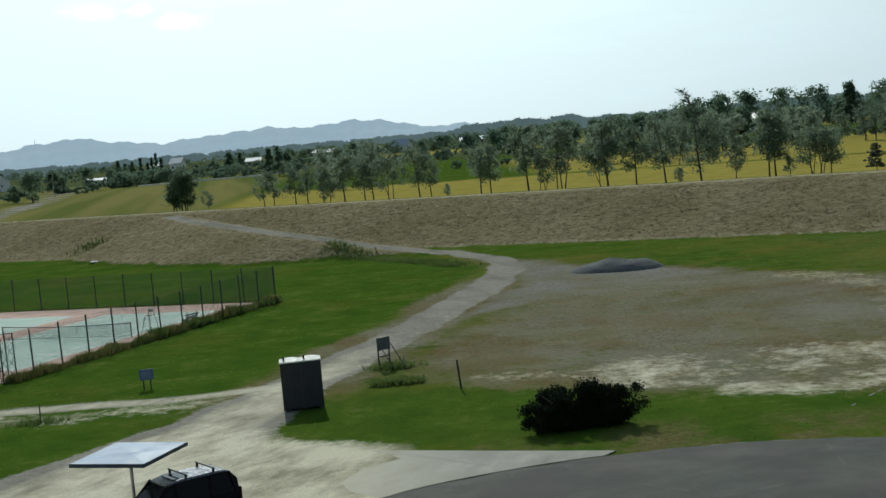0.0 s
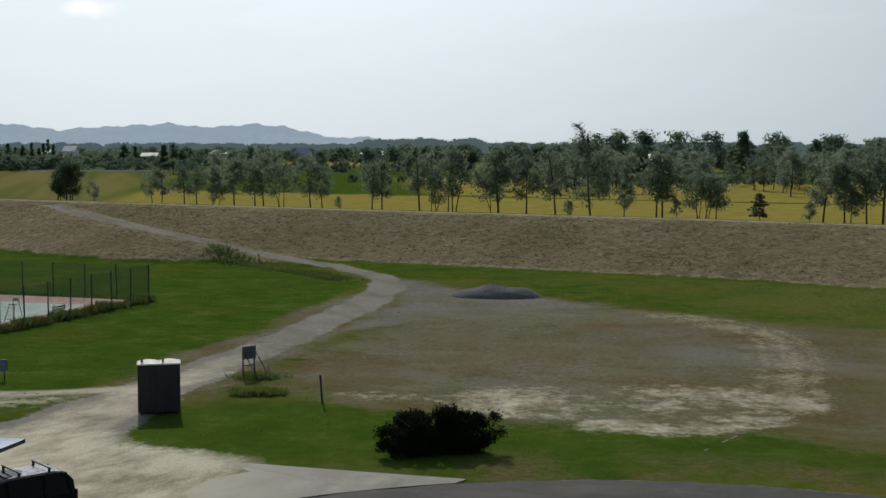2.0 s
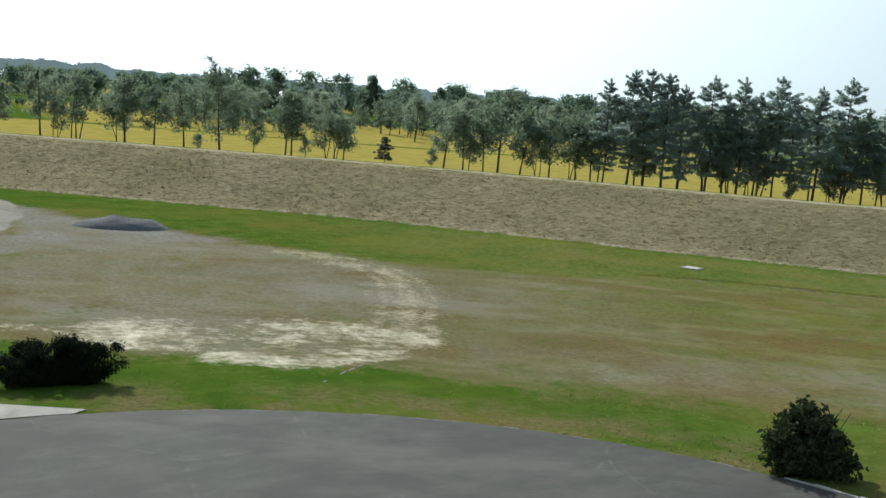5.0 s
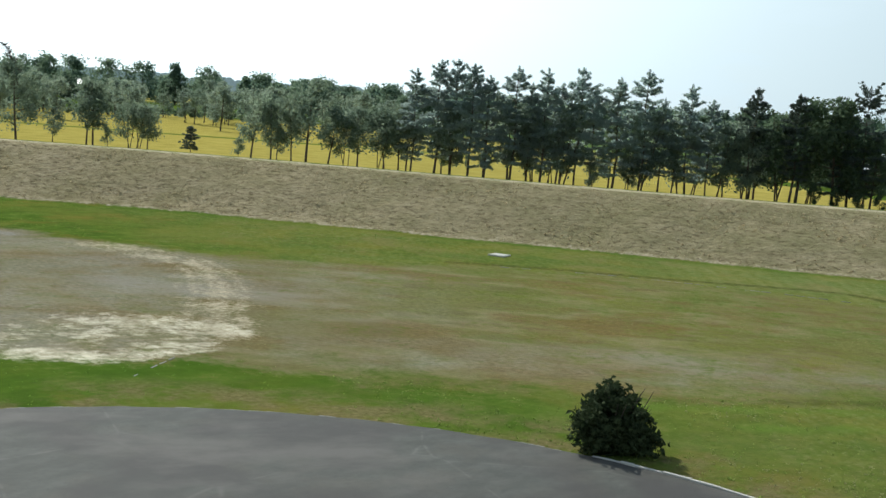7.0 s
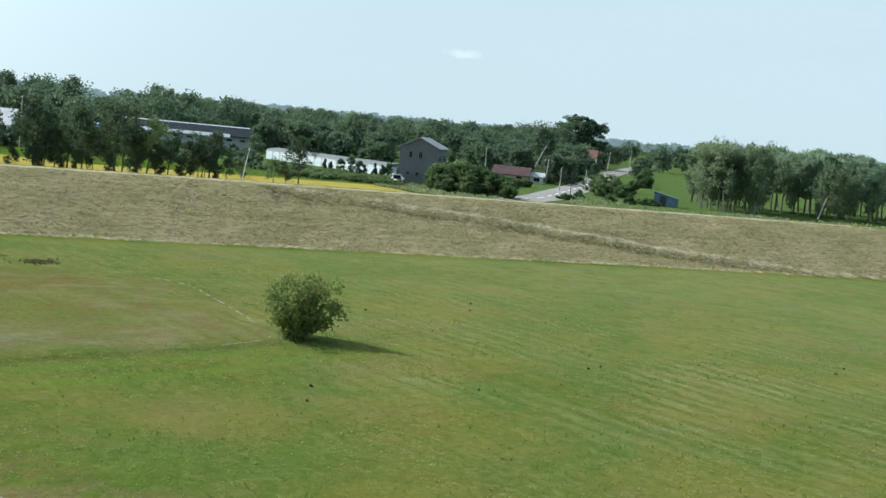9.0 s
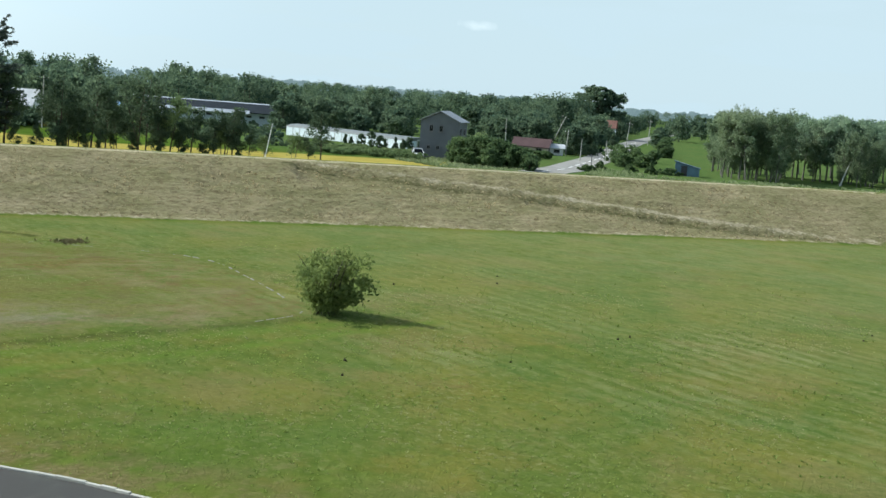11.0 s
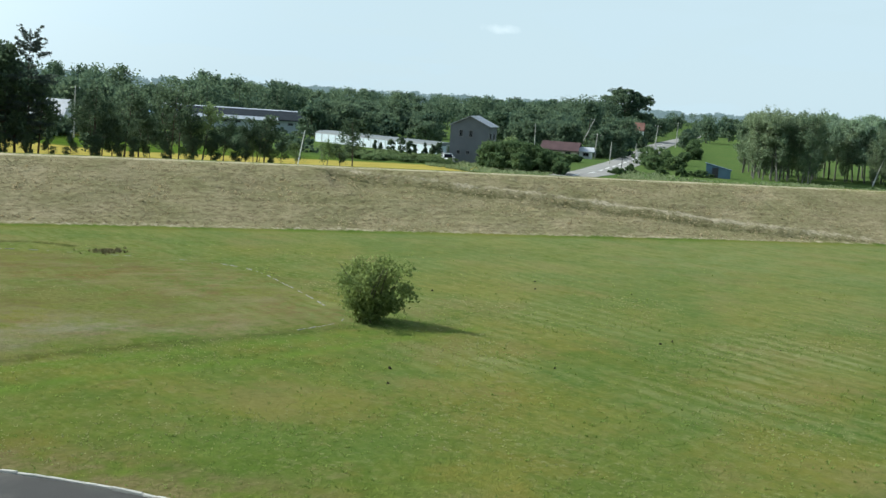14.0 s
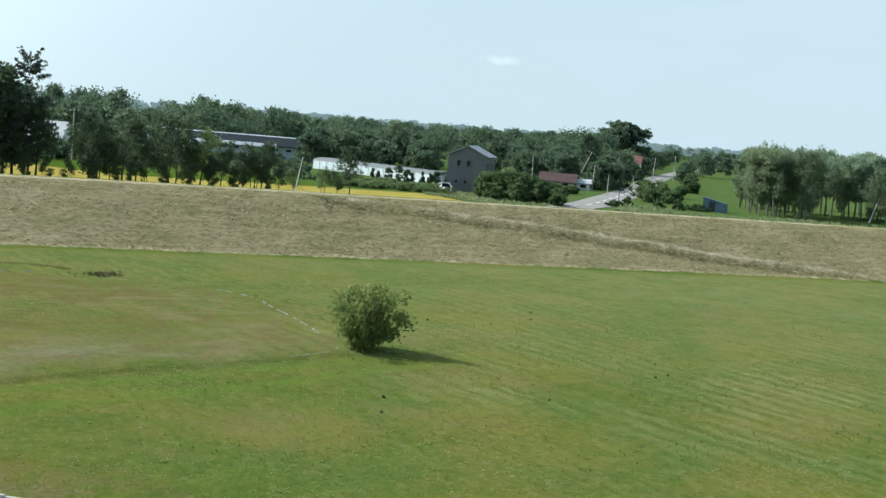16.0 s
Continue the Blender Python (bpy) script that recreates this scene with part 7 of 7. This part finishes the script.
def make_cottage(name, label, az, d, turn, w, dp, eave, ridge, wall, roof, windows=2):
    x, y = polar(az, d)
    top = thing(name, x, y, OUTER, turn)
    tagged(top, label, "house")
    bm = bmesh.new()
    gable_body(bm, w, dp, eave, ridge)
    part("wall", bm, wall, top)
    gable_roof(top, w, dp, eave, ridge, roof, "")
    for k in range(windows):
        window(top, -w / 2, dp * ((k + 0.5) / windows - 0.5), eave * 0.55, 1.1, min(1.0, eave * 0.4), 3)
    window(top, 0, -dp / 2, eave * 0.55, 1.1, min(1.0, eave * 0.4), 0)
    return top


W_WHITE = plain("white_wall", (0.70, 0.71, 0.70), 0.7, vary=0.1, scale=0.8)
W_TAN = plain("tan_wall", (0.36, 0.31, 0.25), 0.8, vary=0.15)
R_RED = ribbed("red_roof", (0.09, 0.056, 0.056), 0.5, 0.7)
R_ORANGE = ribbed("orange_roof", (0.19, 0.10, 0.08), 0.5, 0.7)
R_GREY = ribbed("pale_roof", (0.48, 0.50, 0.52), 0.5, 0.35)
R_BLUE = ribbed("blue_roof", (0.10, 0.20, 0.34), 0.5, 0.4)
R_BRIGHT = ribbed("bright_roof", (0.80, 0.81, 0.81), 0.5, 0.5)

make_cottage("low_house", "low house with a faded red roof near the road", 71.98, 262, 8, 4.4, 7.0, 1.5, 2.9, W_TAN, R_RED)
make_cottage("roadside_house", "house with an orange roof among the trees", 75.17, 385, 10, 4.6, 5.2, 4.8, 6.7, W_WHITE, R_ORANGE)
make_cottage("white_shed", "small white shed between the woods and the road", 73.05, 262, 20, 2.2, 2.6, 1.5, 2.1, W_WHITE, R_GREY, 1)
make_cottage("blue_house", "bluish white house glimpsed between the trees", 49.95, 232, 15, 4.6, 6.5, 3.2, 5.5, W_WHITE, R_GREY)
make_cottage("farm_shed", "grey shed with a pale roof in the trees", 54.6, 290, -30, 6, 9, 2.6, 4.4, W_TAN, R_BLUE)
make_cottage("distant_house", "white house with a dark roof across the fields", -13.4, 556, 80, 6, 9.0, 2.3, 3.1, W_WHITE, R_BRIGHT, 3)
make_cottage("distant_hall", "long distant hall with a bluish white roof", -18.6, 640, 75, 14, 34, 5.0, 7.0, W_WHITE, R_GREY, 5)
make_cottage("distant_house", "distant house with a bright pale roof", -10.9, 720, 80, 8, 5.4, 4.3, 6.4, W_WHITE, R_BRIGHT)
make_cottage("distant_house", "distant house with a white roof beside trees", -10.02, 735, 80, 8, 6.4, 5.4, 8.0, W_WHITE, R_BRIGHT)
make_cottage("distant_shed", "low pale shed beyond the fields", -6.75, 700, 85, 7, 8, 3.0, 4.6, W_TAN, R_BRIGHT)
make_cottage("distant_shed", "long pale shed among far fields", -3.8, 800, 80, 8, 16, 3.4, 5.2, W_WHITE, R_BRIGHT)
make_cottage("distant_house", "small far house with a blue-grey roof", -0.3, 760, 60, 8, 11, 4.0, 7.2, W_WHITE, R_BLUE)
make_cottage("distant_hall", "wide low hall beyond the rice fields", 2.9, 860, 85, 10, 17, 2.6, 4.4, W_TAN, R_BLUE, 4)
make_cottage("distant_house", "house with a pale gable between dark trees", 15.0, 470, 30, 7, 9, 4.0, 6.6, W_WHITE, R_GREY)
make_cottage("distant_house", "low white farm house in front of dark trees", 14.4, 500, 75, 6, 10, 2.6, 4.2, W_WHITE, R_GREY)
make_cottage("road_stop", "low pale roofed shelter along the far road", 75.2, 440, 80, 5, 8, 2.2, 3.2, W_WHITE, R_GREY)


def make_lean_shed():
    x, y = polar(78.75, 219)
    top = thing("lean_to_shed", x, y, OUTER, -79)
    tagged(top, "small blue-green shed with a sloping roof in the grass", "shed")
    w, d, h0, h1 = 4.0, 2.6, 2.25, 1.35
    bm = bmesh.new()
    loft(bm, [[(-w / 2, py, 0), (w / 2, py, 0), (w / 2, py, h1), (-w / 2, py, h0)] for py in (-d / 2, d / 2)])
    part("wall", bm, ribbed("blue_sheet_wall", (0.10, 0.17, 0.22), 0.3, 0.55), top)
    bm = bmesh.new()
    loft(bm, [[(-w / 2 - 0.2, py, h0 + 0.05), (w / 2 + 0.2, py, h1 - 0.04), (w / 2 + 0.2, py, h1 + 0.06), (-w / 2 - 0.2, py, h0 + 0.15)] for py in (-d / 2 - 0.2, d / 2 + 0.2)])
    part("roof", bm, ribbed("blue_sheet_roof", (0.07, 0.12, 0.17), 0.3, 0.45), top)
    bm = bmesh.new()
    box(bm, -0.5, -d / 2 - 0.03, 0.85, 1.0, 0.06, 1.65)
    part("door", bm, DARK_PLASTIC, top)


make_lean_shed()


def make_pole(az, d, tall, lean, label, arms=1, thick=0.13, material=None, base=None):
    x, y = polar(az, d)
    top = thing("utility_pole", x, y, base, -az)
    tagged(top, label, "pole")
    m = Matrix.Rotation(radians(lean), 4, "Y")
    mat = material or CONCRETE
    bm = bmesh.new()
    rod(bm, (0, 0, -0.3), (0, 0, tall), thick, thick * 0.65, sides=10)
    bmesh.ops.transform(bm, matrix=m, verts=bm.verts)
    part("shaft", bm, mat, top)
    for k in range(arms):
        bm = bmesh.new()
        box(bm, 0, -0.14, tall - 0.5 - 0.8 * k, 1.6, 0.09, 0.09)
        bmesh.ops.transform(bm, matrix=m, verts=bm.verts)
        arm = part("crossarm", bm, DARK_STEEL, top)
        for s in (-0.65, 0.0, 0.65):
            bm = bmesh.new()
            rod(bm, (s, -0.14, tall - 0.45 - 0.8 * k), (s, -0.14, tall - 0.2 - 0.8 * k), 0.05, 0.035, sides=6)
            bmesh.ops.transform(bm, matrix=m, verts=bm.verts)
            part("insulator", bm, WHITE_PAINT, arm)
    return top


make_pole(72.7, 286, 8.4, 23, "leaning concrete utility pole by the low house", 1)
make_pole(73.45, 262, 5.2, 3, "grey utility pole beside the road", 1)
make_pole(74.1, 240, 4.2, 1, "short grey pole at the roadside", 0, 0.1)
make_pole(75.2, 250, 4.0, 0, "short grey pole at the bend of the road", 0, 0.1)
make_pole(76.05, 320, 7.2, 4, "grey utility pole along the road", 1)
make_pole(77.0, 400, 7.6, 2, "distant utility pole along the road", 1)
make_pole(70.8, 240, 6.6, -2, "slender pole before the dark woods", 0, 0.1)
make_pole(74.6, 215, 2.6, 0, "dark marker post at the road junction", 0, 0.07, DARK_STEEL)
make_pole(50.9, 214, 8.2, 0, "pale pole among the trees", 1)
make_pole(60.25, 148.0, 3.9, 9, "thin leaning white pole on the levee", 0, 0.06, WHITE_PAINT)
make_pole(-15.3, 420, 9.0, 0, "distant utility pole by the field road", 1)


# ---- hills ----
def make_hills(name, label, ridge, d, material, depth=900, seed=1):
    """A long hazy ridge: a crest line with spurs running down to the plain."""
    az = np.array([r[0] for r in ridge])
    el = np.array([r[1] for r in ridge])
    grid_a = np.linspace(az[0], az[-1], 220)
    e = np.interp(grid_a, az, el)
    e = e + 0.035 * np.sin(grid_a * 5.1 + seed) + 0.022 * np.sin(grid_a * 11.7 + 2 * seed) + 0.012 * np.sin(grid_a * 29.0)
    crest = 13.2 + d * np.tan(np.radians(e))
    rows = []
    for k in range(13):
        f = k / 12
        dist = d - depth * (1 - f)
        spur = np.sin(grid_a * 9 + seed) * 0.5 + np.sin(grid_a * 23 + 2 * seed) * 0.3
        h = crest * np.clip(f ** (1.1 + 0.35 * spur), 0, 1) + (f < 1) * f * 3 * np.sin(grid_a * 61 + k)
        h = np.maximum(h, -2) if k else np.full_like(h, -4.0)
        rows.append(np.stack([dist * np.sin(np.radians(grid_a)), dist * np.cos(np.radians(grid_a)), h], 1))
    n = len(grid_a)
    verts = np.concatenate(rows)
    faces = [(r * n + i, r * n + i + 1, (r + 1) * n + i + 1, (r + 1) * n + i) for r in range(12) for i in range(n - 1)]
    ob = from_arrays(name, verts, faces, material, None, label, flat=False)
    return tagged(ob, label, "hills", kind="structure")


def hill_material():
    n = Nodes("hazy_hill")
    # the air's haze over the slopes is put in as a blue glow
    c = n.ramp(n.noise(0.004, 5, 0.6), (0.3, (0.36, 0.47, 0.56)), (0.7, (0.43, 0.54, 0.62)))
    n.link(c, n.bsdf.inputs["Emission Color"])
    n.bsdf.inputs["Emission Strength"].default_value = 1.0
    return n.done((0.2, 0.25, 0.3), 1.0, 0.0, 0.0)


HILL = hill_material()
# the mast takes the hills' painted haze glow
mx, my = polar(-15.75, 4390)
mast = tagged(thing("radio_mast", mx, my, 78, 0), "thin radio mast on the distant ridge", "mast")
for k in range(3):
    bm = bmesh.new()
    rod(bm, (0, 0, k * 8.0), (0, 0, k * 8.0 + 8.0), 1.3 - 0.3 * k, 1.0 - 0.3 * k, 5)
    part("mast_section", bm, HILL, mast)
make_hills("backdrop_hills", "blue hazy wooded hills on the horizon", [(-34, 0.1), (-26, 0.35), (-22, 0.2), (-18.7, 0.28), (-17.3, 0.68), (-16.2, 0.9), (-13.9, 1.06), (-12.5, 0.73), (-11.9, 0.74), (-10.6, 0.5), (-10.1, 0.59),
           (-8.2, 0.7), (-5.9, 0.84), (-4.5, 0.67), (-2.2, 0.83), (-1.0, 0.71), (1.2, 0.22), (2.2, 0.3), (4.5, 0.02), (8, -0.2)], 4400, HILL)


# ---- grass and weeds ----
def tufts(name, label, xs, ys, size, material, seed, blades=3, wide=0.35, lean=0.5):
    """Tufts of a few bent blades each, joined."""
    rng = np.random.default_rng(seed)
    n = len(xs)
    z = height(xs, ys)
    base = np.repeat(np.stack([xs, ys, z], 1), blades, axis=0)
    m = n * blades
    h = np.repeat(size * rng.uniform(0.5, 1.3, n), blades) * rng.uniform(0.7, 1.2, m)
    a = rng.uniform(0, 2 * math.pi, m)
    side = np.stack([np.cos(a), np.sin(a), np.zeros(m)], 1)
    out = np.stack([-np.sin(a), np.cos(a), np.zeros(m)], 1) * rng.uniform(-1, 1, m)[:, None]
    base = base + out * (h * 0.3)[:, None]
    w = (h * wide)[:, None]
    v = np.stack([base - side * w - [0, 0, 0.03], base + side * w - [0, 0, 0.03], base + out * (h * lean)[:, None] + np.stack([np.zeros(m), np.zeros(m), h], 1) + side * w * rng.uniform(-0.6, 0.6, (m, 1))], 1).reshape(-1, 3)
    f = np.arange(m * 3).reshape(-1, 3)
    ob = from_arrays(name, v, f, material, None, label)
    return tagged(ob, label, "grass", kind="stuff")


def scatter(rng, x0, x1, y0, y1, count, keep):
    x, y = rng.uniform(x0, x1, count), rng.uniform(y0, y1, count)
    k = rng.uniform(size=count) < keep(x, y)
    return x[k], y[k]


def off_pavement(x, y):
    d, _, along = to_line(x, y, ROAD)
    width = np.interp(along, np.arange(len(ROAD)), ROAD_W)
    in_court = ((x - COURT_C.x) * COURT_U.x + (y - COURT_C.y) * COURT_U.y > 0.5) & ((x - COURT_C.x) * COURT_V.x + (y - COURT_C.y) * COURT_V.y > 0.5)
    wedge = (x < 7) & (y < 56) & (y > 20)
    return (np.hypot(x - DISC[0], y - DISC[1]) > 24.4) & (d > width + 0.5) & ~in_court & ~wedge


GRASS_BLADE = leafy("grass_blade", (0.08, 0.12, 0.025), (0.16, 0.19, 0.055), 0.9)
TURF_BLADE = leafy("turf_blade", (0.06, 0.11, 0.017), (0.105, 0.15, 0.03), 0.8)
HAY_BLADE = leafy("hay_blade", (0.15, 0.125, 0.075), (0.28, 0.24, 0.15), 0.8)
CLOD_HAY = leafy("stubble", (0.17, 0.142, 0.085), (0.33, 0.28, 0.175), 0.8)
LOT_BLADE = leafy("dry_blade", (0.105, 0.10, 0.04), (0.165, 0.155, 0.07), 0.7)
VERGE_WEED = leafy("verge_weed", (0.09, 0.125, 0.055), (0.20, 0.22, 0.12), 0.8)
WEED_DARK = leafy("dark_weed", (0.045, 0.075, 0.018), (0.12, 0.155, 0.05), 0.7)

grng = np.random.default_rng(71)
gx, gy = scatter(grng, 26, 118, 6, 70, 30000, lambda x, y: off_pavement(x, y) * (inside(x, y, LOT) < 0) * smooth(0, -3, levee_offset(x, y)) * (0.25 + 0.5 * (wave(x, y, 6, 4) > 0)) * smooth(115, 60, np.hypot(x, y)))
tufts("meadow_grass", "short uneven meadow grass with seed heads", gx, gy, 0.05, GRASS_BLADE, 1, 3, 0.9, 2.2)
gx, gy = scatter(grng, -45, 60, 48, 130, 16000, lambda x, y: off_pavement(x, y) * (inside(x, y, LOT) < -0.5) * smooth(0, -3, levee_offset(x, y)) * (0.2 + 0.45 * (wave(x, y, 6, 4) > 0)))
tufts("lawn_grass", "rough lawn grass between track and court", gx, gy, 0.05, TURF_BLADE, 2, 3, 0.8, 2.0)
gx, gy = scatter(grng, -60, 170, 0, 215, 150000, lambda x, y: (levee_offset(x, y) > 0.2) * (levee_offset(x, y) < levee_width(x) + 0.5) * (to_line(x, y, RAMP)[0] > 2.0) * (to_line(x, y, PATH_DOWN)[0] > 1.0) * (0.35 + 0.65 * (wave(x, y, 1.1, 3) * wave(x, y, 2.7, 8) > 0.02)))
tufts("levee_hay", "clumps of dry cut grass on the levee slope", gx, gy, 0.1, HAY_BLADE, 3, 3, 0.5, 2.2)
gx, gy = scatter(grng, -2, 82, 34, 118, 22000, lambda x, y: (inside(x, y, LOT) > 0) * off_pavement(x, y) * smooth(-0.2, 0.7, wave(x, y, 5, 6)) * (0.3 + 0.7 * smooth(20, 50, x)) * 0.6)
tufts("lot_growth", "thin dry growth on the bare lot", gx, gy, 0.045, LOT_BLADE, 4, 3, 0.5, 2.4)

gx, gy = scatter(grng, -30, 165, 5, 190, 60000, lambda x, y: (levee_offset(x, y) > 0.5) * (levee_offset(x, y) < levee_width(x) - 0.5) * (to_line(x, y, RAMP)[0] > 2.2) * (to_line(x, y, PATH_DOWN)[0] > 1.2) * (0.25 + 0.75 * (wave(x, y, 2.3, 11) > 0.1)))
tufts("levee_clods", "rough clods and stubble of dry grass on the levee slope", gx, gy, 0.085, CLOD_HAY, 17, 4, 1.7, 1.6)
gx, gy = scatter(grng, 24, 112, -8, 66, 9000, lambda x, y: off_pavement(x, y) * (inside(x, y, LOT) < -0.3) * smooth(0, -4, levee_offset(x, y)) * smooth(-0.1, 0.5, wave(x, y, 3.2, 12)) * smooth(120, 70, np.hypot(x, y)))
tufts("meadow_tufts", "coarse dark green tufts in the mown meadow", gx, gy, 0.08, GRASS_BLADE, 18, 6, 0.6, 1.6)

# weeds along the court fence
t = grng.uniform(0, 33, 3200)
o = grng.normal(0, 0.26, 3200)
fx, fy = COURT_C.x + COURT_V.x * t - COURT_U.x * (o + 0.1), COURT_C.y + COURT_V.y * t - COURT_U.y * (o + 0.1)
tufts("fence_weeds", "tall mixed weeds grown through the court fence", fx, fy, 0.42 + 0.2 * np.sin(t * 1.3) * np.sin(t * 0.47 + 1), WEED, 5, 7, 0.06, 0.6)
t = grng.uniform(0, 38, 700)
o = grng.normal(0, 0.2, 700)
tufts("fence_weeds", "low weeds along the far court fence", COURT_C.x + COURT_U.x * t - COURT_V.x * o, COURT_C.y + COURT_U.y * t - COURT_V.y * o, 0.25, WEED_DARK, 6, 6, 0.08, 0.5)
# bank beside the ramp road, patch by the board, tuft on the oval
t = grng.uniform(0, 1, 1500)
line = spline([(-10, 146), (-4.5, 139), (0.5, 131), (3.4, 125)])
bx, by = np.interp(t * (len(line) - 1), np.arange(len(line)), line[:, 0]), np.interp(t * (len(line) - 1), np.arange(len(line)), line[:, 1])
tufts("bank_weeds", "dark green weeds on the bank of the ramp", bx + grng.normal(0, 0.7, 1500), by + grng.normal(0, 0.8, 1500), 0.28, WEED_DARK, 7, 7, 0.1, 0.7)
tufts("weed_patch", "dark dense patch of tall grass on the lawn", -2.2 + grng.normal(0, 0.6, 420).clip(-1.4, 1.4), 67.9 + grng.normal(0, 0.3, 420), 0.26, WEED_DARK, 8, 9, 0.16, 1.1)
tufts("stand_weeds", "tall grass round the board stand", -2.4 + grng.normal(0, 0.6, 220), 72.8 + grng.normal(0, 0.4, 220), 0.3, WEED_DARK, 9, 7, 0.1, 1.0)
tufts("stake_weeds", "ring of grass round a short stake", -20.8 + grng.normal(0, 0.7, 200), 66.2 + grng.normal(0, 0.35, 200), 0.22, WEED_DARK, 10, 6, 0.08, 0.6)
tufts("reed_tuft", "reddish brown tuft of tall grass on the meadow", 80.0 + grng.normal(0, 0.9, 160), 62.2 + grng.normal(0, 0.5, 160), 0.2, plain("reed", (0.17, 0.15, 0.06), 0.9, vary=0.4), 11, 9, 0.14, 1.3)
tufts("bank_weeds", "dark weeds at the top of the ramp", -46.5 + grng.normal(0, 1.3, 160), 184 + grng.normal(0, 1.0, 160), 0.3, WEED_DARK, 12, 7, 0.1, 0.6)
# crumbs of cut grass on the meadow, weeds behind the levee crest
gx, gy = scatter(grng, 34, 90, -14, 44, 19000, lambda x, y: off_pavement(x, y) * (inside(x, y, LOT) < -1) * smooth(0, -3, levee_offset(x, y)) * smooth(-0.1, 0.6, wave(x, y, 5, 2)) * 0.8)
tufts("cut_grass", "pale crumbs of dry cut grass on the meadow", gx, gy, 0.042, leafy("cut_grass", (0.13, 0.135, 0.058), (0.23, 0.225, 0.115), 0.8), 13, 5, 0.8, 2.6)
az, d = np.radians(grng.uniform(66, 92, 5200)), np.zeros(5200)
d = 185 + 26 * grng.uniform(0, 1, 5200) ** 1.6 + 8 * np.sin(az * 40)
wx, wy = d * np.sin(az), d * np.cos(az)
keep = (levee_offset(wx, wy) - levee_width(wx) > 6.0) & (np.abs((wx - 184.0) * -0.193 + (wy - 56.2) * 0.981) > 4.6)
tufts("verge_weeds", "rough green weeds on the verge behind the levee", wx[keep], wy[keep], 0.38, VERGE_WEED, 14, 6, 0.3, 0.9)
cx, cy = scatter(grng, 48, 92, 2, 40, 15, lambda x, y: smooth(0, -5, levee_offset(x, y)))
tufts("soil_clods", "dark clods of earth scattered on the meadow", cx, cy, 0.1, plain("clod", (0.035, 0.03, 0.02), 0.95), 15, 6, 0.8, 0.6)
t = grng.uniform(12, 33, 2200)
o = grng.normal(0, 0.3, 2200)
tufts("fence_weeds", "dark bushy weeds in the court fence", COURT_C.x + COURT_V.x * (33 - t) - COURT_U.x * (o + 0.1), COURT_C.y + COURT_V.y * (33 - t) - COURT_U.y * (o + 0.1), 0.36 + 0.28 * np.sin(t * 2.1) * np.sin(t * 0.9), WEED_DARK, 16, 7, 0.16, 0.8)
